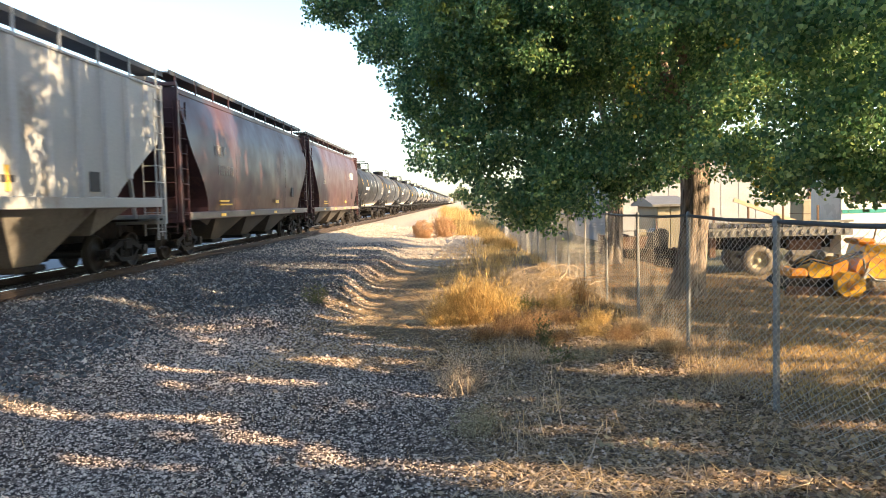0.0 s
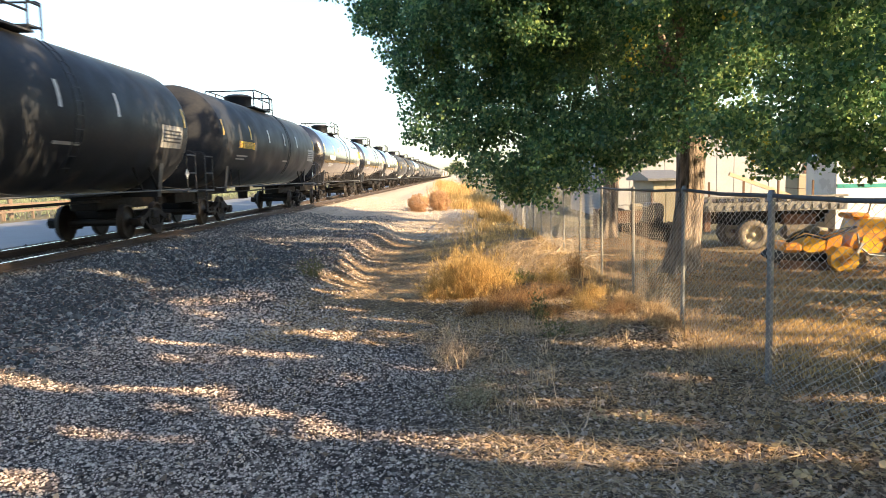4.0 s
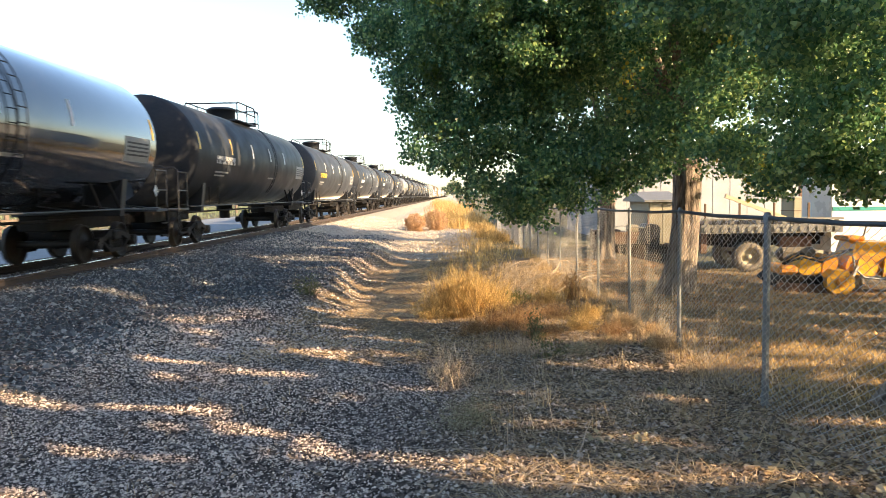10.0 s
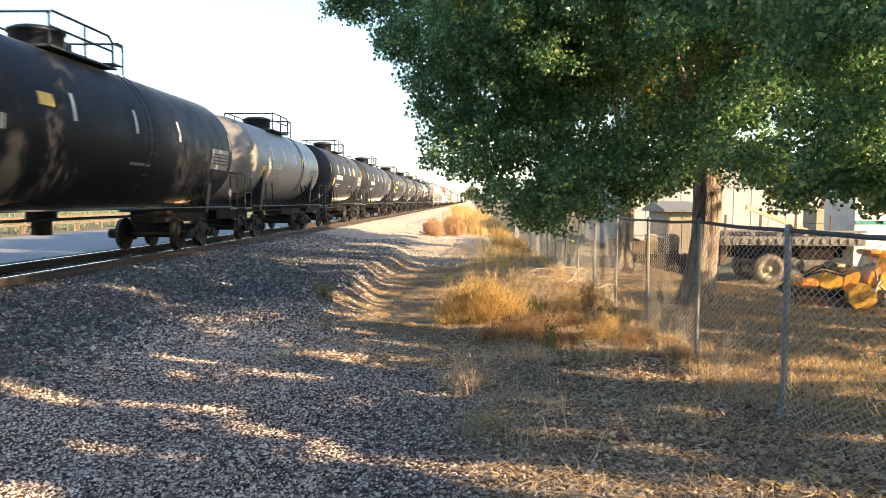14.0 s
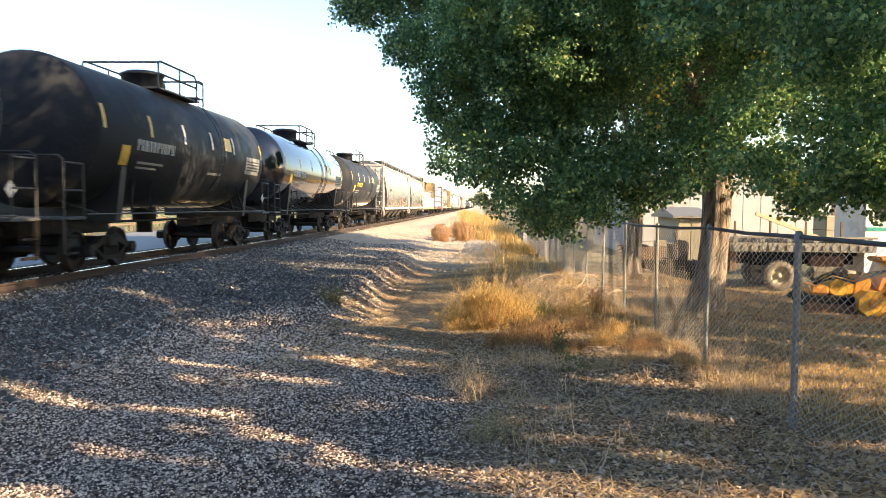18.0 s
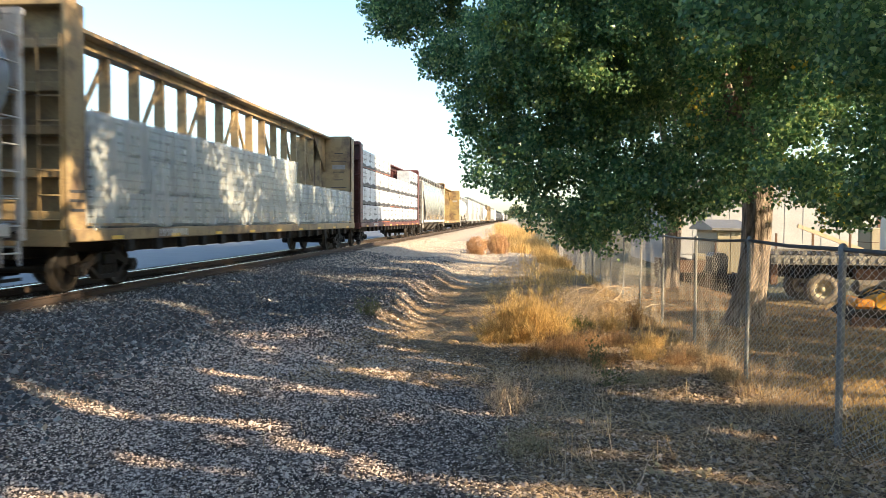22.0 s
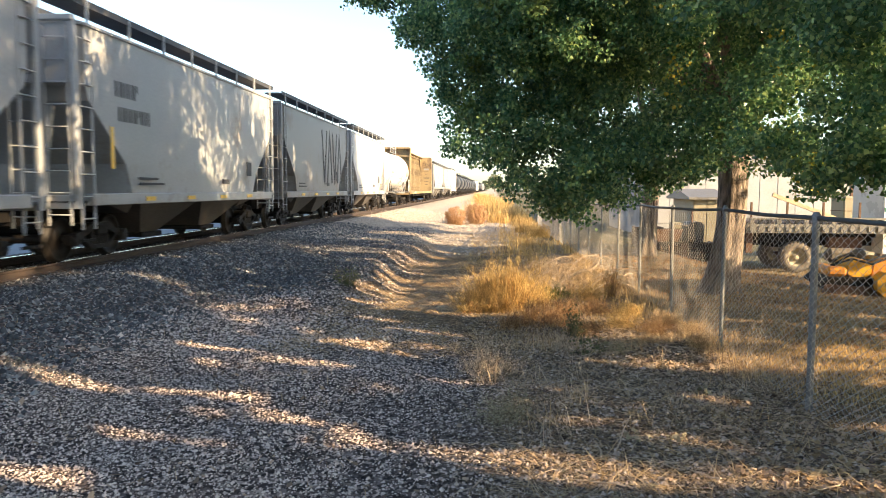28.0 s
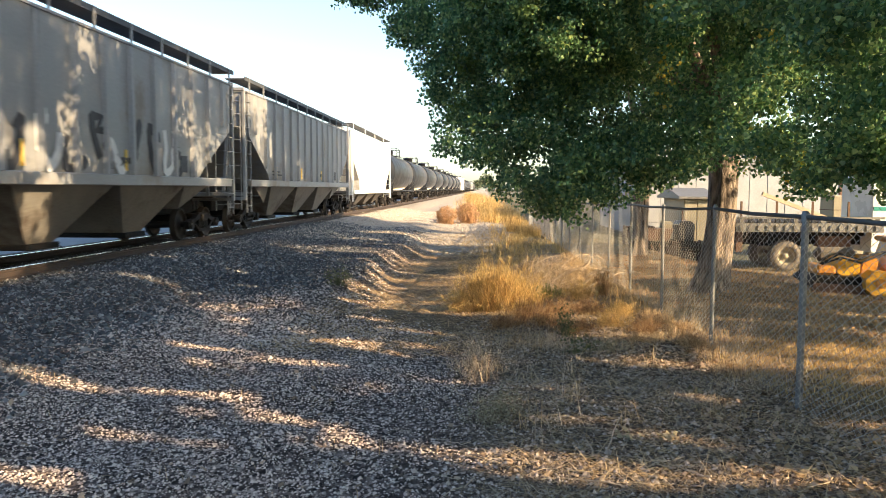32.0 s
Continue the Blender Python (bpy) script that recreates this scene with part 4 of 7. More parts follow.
        part("gate", Shape().box(-0.85, 0.85, c - 0.5, c + 0.5, 0.26, 0.37, 0.02), "gear", bay)
    for sg in (-1, 1):
        s = Shape()
        y0, y1 = sg * inner, sg * (a - cut * 0.55)
        s.add([(1.3, y0, sill - 0.11), (1.3, y1, sill - 0.11), (-1.3, y1, sill - 0.11), (-1.3, y0, sill - 0.11), (1.1, y0, 0.85), (-1.1, y0, 0.85)], [(0, 1, 4), (2, 3, 5), (1, 2, 5, 4), (0, 4, 5, 3), (0, 3, 2, 1)], out=(0, (2 * y0 + y1) / 3, 1.05))
        part("bay_end", s, chute, root)
    if style == "round" and near:
        for sx in (-1, 1):
            for i in (2, 5):
                y = -a + 2 * a * i / 7
                s, vs, fs = Shape(), [], []
                ok = [(z, w) for z, w, l in lv if l > abs(y) + 0.1]
                for z, w in ok:
                    vs += [(sx * (w - 0.003), y - 0.014, z), (sx * (w + 0.003), y - 0.008, z), (sx * (w + 0.003), y + 0.008, z), (sx * (w - 0.003), y + 0.014, z)]
                for k in range(len(ok) - 1):
                    for e in range(3):
                        o = 4 * k + e
                        fs.append((o, o + 1, o + 5, o + 4) if sx > 0 else (o, o + 4, o + 5, o + 1))
                s.add(vs, fs)
                part("seam", s, paint, root, "welded panel seam")
    if style == "ribbed":
        k = int((2 * a - 1.2) / 1.02)
        for sx in (-1, 1):
            for i in range(k):
                y = -a + 0.9 + (2 * a - 1.8) * i / (k - 1)
                z0 = sill + 0.02 if abs(y) < a - cut - 0.1 else sill + 0.02 + (abs(y) - (a - cut - 0.1)) * 0.95
                part("rib", cached(("rib", round(z0, 2)), lambda z0=z0: Shape().prism([(-0.10, -0.01), (-0.05, 0.075), (0.05, 0.075), (0.10, -0.01)], "z", z0, eave - 0.03), paint), paint, root,
                     at=pose(sx * 1.50, y, 0, 0, 0, -90 if sx > 0 else 90))
    if near:
        xm = 1.506 if style != "round" else 1.60
        rr = dict(x=xm)
        for (y, z, h, n, mt) in words:
            word(root, y, z, h, n, mt, seed=seed, **rr)
        marks(root, xm, [(-a + cut + 0.5, -a + cut + 1.4, sill + 0.3, sill + 0.35), (-a + cut + 0.5, -a + cut + 1.7, sill + 0.19, sill + 0.24), (a * 0.2, a * 0.2 + 0.5, sill + 0.25, sill + 0.37)], mark)
        for i in range(4):
            y = -a + cut + 0.9 + (2 * a - 2 * cut - 1.8) * i / 3
            part("reflector", Shape().box(1.558, 1.574, y - 0.22, y + 0.22, 1.11, 1.20) if style != "ribbed" else Shape().box(1.498, 1.512, y + 0.1, y + 0.19, 1.72, 2.15), "mark_yellow", root, "reflective strip")
        part("notice", Shape().box(xm - 0.004, xm + 0.006, a * 0.55, a * 0.55 + 0.4, 1.75, 2.15), "mark_dark", root, "dark consolidated stencil panel")
        if graffiti:
            spray(root, graffiti, xm + 0.004, q, a)
    return root


def spray(root, spec, x, q, a):
    """Painted scrawls with no words in them: flat winding strokes."""
    mat, y0, y1, z0, z1, n = spec
    for i in range(n):
        y = y0 + (y1 - y0) * (i + q.uniform(0.1, 0.9)) / n
        w, h = (y1 - y0) / n * q.uniform(0.4, 1.1), (z1 - z0) * q.uniform(0.5, 1.0)
        pts, t0 = [], q.uniform(0, 6)
        for k in range(15):
            t = k / 14
            pts.append((y + w * 0.6 * math.sin(t0 + t * q.uniform(3.5, 5.2)), z0 + h * (0.5 + 0.5 * math.sin(t0 * 1.7 + t * q.uniform(4.2, 5.6)))))
        if n <= 4:          # tall straight strokes, up and down
            pts = [(y0 + (y1 - y0) * (i + 0.9 * k / 14) / n, z0 + (z1 - z0) * (0.05 + 0.9 * abs(((k + 7 * (i % 2)) % 14) - 7) / 7)) for k in range(15)]
        s, th = Shape(), (z1 - z0) * (0.03 if n <= 4 else 0.055 if n < 10 else 0.085)
        vs, fs = [], []
        for k, (py, pz) in enumerate(pts):
            d = Vector((pts[min(k + 1, 14)][0] - pts[max(k - 1, 0)][0], pts[min(k + 1, 14)][1] - pts[max(k - 1, 0)][1]))
            d = d.normalized() if d.length > 1e-5 else Vector((1, 0))
            for e in (-1, 1):
                vs += [(x, py - d.y * th * e, pz + d.x * th * e), (x - 0.012, py - d.y * th * e, pz + d.x * th * e)]
        for k in range(14):
            o = 4 * k
            fs += [(o, o + 4, o + 6, o + 2), (o, o + 1, o + 5, o + 4), (o + 2, o + 6, o + 7, o + 3)]
        s.add(vs, fs)
        part("spray_stroke", s, mat if i % 3 or n <= 4 else "mark_gray" if n < 10 else "mark_white", root, "sprayed paint scrawl")


def centerbeam_car(at, L, paint, label, seed, near=True):
    root = thing("centerbeam_car", label, "flat car", "rail cars of the freight train", at)
    hl = L / 2
    e = hl - 0.75                          # outer face of the bulkheads
    top = 4.97
    part("deck", Shape().box(-1.36, 1.36, -e, e, 1.02, 1.14, 0.01), paint, root)
    part("centre_sill", Shape().box(-0.35, 0.35, -e, e, 0.62, 1.03, 0.02), "gear", root)
    for sx in (-1, 1):
        x = sx * 1.38
        part("side_sill", Shape().box(x - 0.05, x + 0.05, -e, e, 0.93, 1.16, 0.015), paint, root)
        if near:
            win = cached(("winch",), lambda: Shape().box(-0.05, 0.07, -0.12, 0.12, 0.70, 0.93, 0.02), "gear")
            for i in range(17):
                part("strap_winch", win, "gear", root, at=(x, -e + 2.0 + (2 * e - 4) * i / 16, 0))
    for sg in (-1, 1):
        y0, y1 = sg * (e - 0.55), sg * e
        b = part("bulkhead", Shape().box(-1.38, 1.38, min(y0, y0 + sg * 0.06), max(y0, y0 + sg * 0.06), 1.14, top + 0.02, 0.01), paint, root, "tall end bulkhead")
        for sx in (-1, 1):
            part("bulkhead_side", Shape().box(sx * 1.35 - 0.04, sx * 1.35 + 0.04, min(y0, y1), max(y0, y1), 1.14, top + 0.02, 0.01), paint, b)
        for i in range(6):
            z = 1.3 + (top - 1.35) * i / 5
            part("bulkhead_rib", Shape().box(-1.31, 1.31, min(y0 + sg * 0.06, y1 - sg * 0.1), max(y0 + sg * 0.06, y1 - sg * 0.1), z, z + 0.16, 0.01), paint, b)
        part("end_panel", Shape().box(1.386, 1.394, sg * e - sg * 2.4 if sg > 0 else -e + 0.6, e - 0.6 if sg > 0 else -e + 2.4, 1.2, 1.25), paint, b)
        coupler(root, sg * hl, sg)
        truck(root, sg * (hl - 2.5), near)
        part("end_sill", Shape().box(-1.38, 1.38, min(sg * e, sg * (e + 0.14)), max(sg * e, sg * (e + 0.14)), 0.86, 1.14, 0.01), paint, root)
        if near:
            for sx in (-1, 1):
                part("ladder", cached(("ladder", 3), lambda: ladder_shape(3.3, 0.4, 8), paint), paint, root, at=pose(sx * 1.1, sg * (e + 0.03), 1.1, 0, 0, 90 * sg))
                part("gusset", Shape().prism([(sg * (e - 0.6), top), (sg * (e - 2.6), top), (sg * (e - 0.6), top - 1.5)], "x", sx * 0.16 - 0.02, sx * 0.16 + 0.02), paint, root)
    # the truss down the middle
    part("top_chord", Shape().box(-0.44, 0.44, -e + 0.5, e - 0.5, top - 0.03, top + 0.06, 0.01).box(-0.15, 0.15, -e + 0.5, e - 0.5, top - 0.22, top - 0.02), paint, root)
    k = 17
    yy = [-e + 1.1 + (2 * e - 2.2) * i / (k - 1) for i in range(k)]

    def post():
        # one tapered plate column with a slot through it
        s, za, zb, z1 = Shape(), 3.05, 3.3, top - 0.2
        w = lambda z: 0.14 - 0.03 * (z - 1.13) / (z1 - 1.13)
        out = [(-w(1.13), 1.13), (w(1.13), 1.13), (w(za), za), (w(zb), zb), (w(z1), z1), (-w(z1), z1), (-w(zb), zb), (-w(za), za)]
        hole = [(-0.05, za), (0.05, za), (0.05, zb), (-0.05, zb)]
        vs = [(x, y, z) for y in (-0.06, 0.06) for x, z in out + hole]
        fs = []
        for o in (0, 12):
            quads = [(0, 1, 2, 9, 8, 7), (9, 2, 3, 10), (7, 8, 11, 6), (6, 11, 10, 3, 4, 5)]
            fs += [tuple(o + k for k in (q if o == 0 else q[::-1])) for q in quads]
        fs += [(k + 12, (k + 1) % 8 + 12, (k + 1) % 8, k) for k in range(8)]
        fs += [(8 + k, 8 + (k + 1) % 4, 20 + (k + 1) % 4, 20 + k) for k in range(4)]
        return s.add(vs, fs)
    for y in yy:
        part("truss_post", cached(("truss_post",), post, paint), paint, root, at=(0, y, 0))
    for i in (0, 2, 4, 6, 8, 10, 12, 14):
        u = (yy[i], yy[i + 2])
        a0, a1 = (u if i >= 8 or seed != 61 else u[::-1])
        part("truss_diagonal", Shape().beam((0, a0, top - 0.25), (0, a1, 1.2), 0.07, 0.10), paint, root)
    if near:
        x = 1.395
        for sg in (-1, 1):
            y = sg * (e - 0.28)
            marks(root, 1.391, [(y - 0.22, y + 0.22, 1.45 + 0.16 * i, 1.50 + 0.16 * i) for i in range(3)], "mark_dark")
            # the bulkhead's face: rows of stencilled lines and a dark sign
            fy = sg * (e - 0.552)
            for i in range(9):
                z, w = 1.9 + 0.28 * i + 0.07 * ((i * 7) % 3), 0.20 + 0.05 * ((i * 5) % 4)
                s = Shape().box(0.8 - w, 0.8 + w, fy - 0.006, fy + 0.006, z, z + (0.03 if i != 6 else 0.2))
                part("stencil_bar", s, "mark_dark" if i != 6 else "mark_gray", root)
        word(root, -e + 3.2, 0.97, 0.15, 11, "mark_white", x=1.431, seed=seed)
        for i in range(9):
            y = -e + 1.5 + (2 * e - 3) * i / 8
            part("reflector", Shape().box(1.43, 1.437, y - 0.2, y + 0.2, 0.95, 1.02), "mark_yellow", root)
    return root


LOADS = []


def lumber(car_y, y, ly, z, h, sx, mat, seed):
    """One wrapped bundle on a flat car: soft rounded pack with straps and printed panels."""
    q = random.Random(seed)
    root = thing("lumber_bundle", "white wrapped lumber bundle strapped on a rail car" if mat == "wrap" else "lumber bundle under clear plastic film on a rail car", "lumber bundle", "lumber bundles on the flat cars")
    x0, x1 = (0.40, 1.34) if sx > 0 else (-1.34, -0.40)
    part("pack", Shape().box(x0, x1, -ly / 2 + 0.015, ly / 2 - 0.015, 0.012 if mat == "film_wrap" else 0.03, h - 0.004, 0.035), mat, root)
    for i in range(3):
        a = -ly / 2 + ly * (i + 0.5) / 3
        part("spacer", Shape().box(x0 + 0.04, x1 - 0.04, a - 0.05, a + 0.05, -0.002, 0.04), "tie", root)
    k = 3
    xs = x1 if sx > 0 else x0
    for i in range(k):
        a = -ly / 2 + ly * (i + 0.5) / k + q.uniform(-0.2, 0.2)
        part("strap", Shape().box(x0 - 0.006, x1 + 0.006, a - 0.014, a + 0.014, 0.025, h + 0.001), "strap", root)
    if sx > 0 and mat == "wrap":
        # rows of small print between the straps, and a dark waving band along the foot
        cell = ly / k
        for i in range(k):
            a = -ly / 2 + cell * i
            for z0, wide in ((0.80, 0.45), (0.74, 0.6), (0.50, 0.5), (0.45, 0.62), (0.40, 0.35)):
                b = a + cell * q.uniform(0.14, 0.26)
                zz = h * (z0 + q.uniform(-0.015, 0.015))
                part("printed_line", Shape().box(xs - 0.01, xs + 0.004, b, b + cell * wide * q.uniform(0.7, 1.1), zz, zz + h * q.uniform(0.02, 0.034)), "mark_dark" if q.random() < 0.5 else "mark_gray", root)
        n, ph = 18, q.uniform(0, 6)
        top = [0.10 + 0.10 * (0.5 + 0.5 * math.sin(ph + 0.9 * t)) + q.uniform(-0.02, 0.02) for t in range(n + 1)]
        vs, fs = [], []
        for t in range(n + 1):
            y0 = -ly / 2 + 0.05 + (ly - 0.1) * t / n
            vs += [(xs + 0.004, y0, 0.05), (xs + 0.004, y0, 0.05 + h * top[t]), (xs - 0.01, y0, 0.05), (xs - 0.01, y0, 0.05 + h * top[t])]
        for t in range(n):
            o = 4 * t
            fs += [(o, o + 4, o + 5, o + 1), (o + 1, o + 5, o + 7, o + 3), (o, o + 2, o + 6, o + 4)]
        part("bottom_band", Shape().add(vs, fs), "mark_dark", root, "dark printed band along the foot of the wrap")
        if q.random() < 0.4:
            part("red_edge", Shape().box(xs - 0.01, xs + 0.003, -ly / 2 + 0.05, ly / 2 - 0.05, 0.036, 0.056), "mark_orange", root, "red printed edge")
    elif sx > 0:
        # layers of boards and stickers seen through the film, gap shade drawn dark
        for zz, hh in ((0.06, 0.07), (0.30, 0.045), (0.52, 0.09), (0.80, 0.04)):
            part("board_gap", Shape().box(xs - 0.01, xs + 0.005, -ly / 2 + 0.04, ly / 2 - 0.04, h * zz, h * (zz + hh)), "mark_slate", root, "dark strip painted as shade between board layers")
    LOADS.append((root, car_y + y, z))
    return root


def film_cover(car_y, y0, y1, h, seed):
    """A loose sheet of clear film hanging over the side of a stack, folded and uneven at its hem."""
    q = np.random.default_rng(seed)
    ny, nz = 60, 16
    Y, Z = np.meshgrid(np.linspace(y0, y1, ny), np.linspace(0, 1, nz))
    hem = 0.10 * np.sin(Y * 2.3 + seed) + 0.08 * np.sin(Y * 5.1) + 0.1
    X = 1.375 + 0.045 * np.abs(np.sin(Y * 2.6 + 1.3 * Z + seed)) ** 3 + 0.022 * np.sin(Y * 9 + 2 * np.sin(Z * 4 + Y)) + 0.018 * np.sin(Y * 21 + 5 * Z) + 0.02 * (1 - Z) * np.sin(3 * Y) + q.normal(0, 0.006, Y.shape)
    v = np.stack([X, Y, hem * (1 - Z) + (h + 0.02) * Z], -1).reshape(-1, 3)
    i = np.arange((ny - 1) * (nz - 1))
    a = (i // (ny - 1)) * ny + i % (ny - 1)
    root = thing("plastic_film", "loose clear plastic film draped over stacked lumber", "plastic film", "films over the lumber")
    part("sheet", soup("sheet", v, np.stack([a, a + 1, a + ny + 1, a + ny], 1), "film", True), "film", root)
    LOADS.append((root, car_y, 1.14))


# the train: kind of car and the end of each, along the track at the start
TRAIN = []


def build_train():
    ends = [18.45, 35.6, 53.4, 71.2, 89.1, 107.1, 125.3, 143.6, 162.0, 179.9, 197.8, 216.3, 234.0, 252.1, 270.2, 288.4, 306.3, 324.1, 337.6, 351.5, 369.1, 384.6, 398.7, 412.5,
            427.3, 442.3, 463.0, 483.1, 506.9, 530.4, 549.4, 572.2, 586.7, 600.0, 613.2, 626.05, 638.7, 651.4, 666.8, 690.9, 709.0, 727.4]
    start = 0.6
    cars = list(zip([start] + ends[:-1], ends))

    def place(i):
        s0, s1 = cars[i]
        return (s0 + s1) / 2 + 0.7, s1 - s0

    def put(i, fn, *args, **kw):
        c, L = place(i)
        ob = fn((XC, c, RAIL), L, *args, **kw)
        TRAIN.append((ob, c))
        return c, L

    put(0, hopper_car, "ribbed", "hopper_gray", "pale grey ribbed covered hopper car with black roof walk", 3, bays=3, eave=4.3)
    brown = "oxide red smooth-sided covered hopper car with faded lettering"
    put(1, hopper_car, "round", "hopper_brown", brown, 11, mark="mark_yellow", words=[(-5.5, 2.9, 0.34, 4, "mark_gray"), (-5.2, 2.35, 0.30, 6, "mark_gray")])
    put(2, hopper_car, "round", "hopper_brown", brown, 12, mark="mark_yellow", words=[(4.0, 3.0, 0.42, 4, "mark_white"), (-5.6, 2.5, 0.26, 4, "mark_gray")])
    black = "matt black tank car with white and yellow reflective strips"
    gloss = "glossy black tank car with sky reflected in its side"
    for i in range(3, 18):
        g = i in (7, 8, 9, 12)
        put(i, tank_car, "tank_gloss" if g else "tank_black", gloss if g else black, 20 + i)
    put(18, tank_car, "tank_gray", "short dull grey tank car streaked with rust", 40, r=1.46, zc=2.80)
    for i in range(19, 26):
        g = i == 24
        put(i, tank_car, "tank_gloss" if g else "tank_black", gloss if g else "short black tank car with yellow tape and stencils", 21 + i, r=1.53 if i in (20, 22, 23) else 1.50, zc=2.79, dome_d=-0.2)
    cyl = "light grey smooth curved-side covered hopper car"
    put(26, hopper_car, "round", "hopper_round", cyl + " with sprayed scrawls", 51, bays=4, eave=4.35, graffiti=("mark_orange", 0.5, 5.5, 1.5, 2.2, 5), words=[(-6.5, 2.5, 0.2, 5, "mark_dark")])
    put(27, hopper_car, "round", "hopper_round", cyl + " with dark scrawls", 52, bays=4, eave=4.35, graffiti=("mark_dark", 1.0, 7.0, 1.6, 2.6, 7), words=[(-6.5, 2.5, 0.2, 5, "mark_dark")])
    c, L = put(28, centerbeam_car, "beam_yellow", "yellow centre-beam flat car half loaded with wrapped lumber", 61)
    e, ly = L / 2 - 1.42, (L - 2.84) / 5
    for sx in (-1, 1):
        for k in range(5):
            for row in range(3 if k < 3 else 2):
                lumber(c, -e + ly * (k + 0.5), ly, 1.14 + row * 0.70, 0.70, sx, "film_wrap", 300 + k * 7 + row * 3)
    for k in range(5):
        film_cover(c, -e + ly * k, -e + ly * (k + 1) + 0.1, 2.1 if k < 3 else 1.4, 500 + k)
    c, L = put(29, centerbeam_car, "beam_maroon", "maroon centre-beam flat car stacked high with wrapped lumber", 62)
    e, ly = L / 2 - 1.42, (L - 2.84) / 5
    for sx in (-1, 1):
        for k in range(5):
            for row in range((4, 4, 3, 3, 4)[k]):
                lumber(c, -e + ly * (k + 0.5), ly, 1.14 + row * 0.905, 0.905, sx, "wrap", 400 + k * 7 + row * 3)
    put(30, hopper_car, "round", "hopper_round", "grey smooth-sided covered hopper car", 53, bays=3, eave=4.3)
    put(31, centerbeam_car, "beam_tan", "empty weathered tan centre-beam flat car", 63)
    put(32, tank_car, "tank_white", "short white tank car", 41, r=1.46, zc=2.80, fittings="pale_fitting")
    for i in range(33, 38):
        put(i, hopper_car, "plain", "hopper_gray" if i != 36 else "hopper_mid", "short light grey two-bay covered hopper car" + (" with tall black sprayed scrawls" if i == 36 else ""), 70 + i, bays=2, eave=4.27,
            graffiti=("mark_dark", 0.3, 4.4, 1.5, 4.0, 4) if i == 36 else None, words=[(-4.5, 3.15, 0.30, 4, "mark_dark"), (-4.4, 2.68, 0.28, 6, "mark_dark")] if i in (34, 35) else ())
        if i in (34, 35):
            part("stripe", Shape().box(1.504, 1.512, -4.75, -4.62, 1.75, 2.55), "mark_yellow", TRAIN[-1][0], "orange painted stripe")
    put(38, tank_car, "tank_white", "white tank car with pale ladder and platform rails", 42, r=1.48, zc=2.80, fittings="pale_fitting")
    put(39, centerbeam_car, "beam_yellow", "empty yellow centre-beam flat car", 64)
    put(40, hopper_car, "ribbed", "hopper_mid", "grey ribbed covered hopper car with sprayed scrawls", 81, bays=3, eave=4.3, graffiti=("mark_dark", -6.0, 5.0, 1.7, 2.8, 14), words=[(-5.2, 2.9, 0.26, 4, "mark_dark")])
    put(41, hopper_car, "ribbed", "hopper_mid", "grey ribbed covered hopper car", 82, bays=3, eave=4.3)
    # those that stay far off
    s = 727.4
    far = ["w"] + ["t"] * 9 + ["w", "w"] + ["t"] * 6 + ["g"] * 4 + ["t"] * 4
    for i, k in enumerate(far):
        L = 17.9
        c = s + L / 2 + 0.7
        if k == "t":
            ob = tank_car((XC, c, RAIL), L, "tank_black", "black tank car dusty in the sunlight", 200 + i, near=False)
        else:
            ob = hopper_car((XC, c, RAIL), L, "plain", "hopper_white" if k == "w" else "hopper_mid", "white covered hopper car in full sun" if k == "w" else "grey covered hopper car", 200 + i, near=False)
        TRAIN.append((ob, c))
        s += L


build_train()


# ---- trees ----
LEAF = np.array([(0, 0, 0), (0.5, 0.42, 0.06), (0, 1, 0), (-0.5, 0.42, 0.06)])


ROUND_LEAF = np.array([(0, 0, 0), (0.44, 0.20, 0.07), (0.43, 0.58, 0.08), (0, 1, 0), (-0.43, 0.58, 0.08), (-0.44, 0.20, 0.07)])


def leaves(centres, per, spread, size, r, hang=0.5, shape=LEAF):
    """Folded leaf blades in loose clumps about the centres: vertices and faces."""
    n = len(centres) * per
    c = np.repeat(centres, per, 0) + np.clip(r.normal(0, 1, (n, 3)), -1.5, 1.5) * np.array(spread)
    d = r.normal(0, 1, (n, 3))
    d[:, 2] -= hang * 1.6
    d /= np.linalg.norm(d, axis=1)[:, None]
    u = np.cross(d, r.normal(0, 1, (n, 3)))
    u /= np.linalg.norm(u, axis=1)[:, None] + 1e-9
    w = np.cross(u, d)
    s = r.uniform(size[0], size[1], n)[:, None, None]
    v = (shape[None, :, 0, None] * u[:, None] + shape[None, :, 1, None] * d[:, None] + shape[None, :, 2, None] * w[:, None] * 2) * s + c[:, None]
    f = np.arange(n * len(shape)).reshape(n, len(shape))
    return v.reshape(-1, 3), f


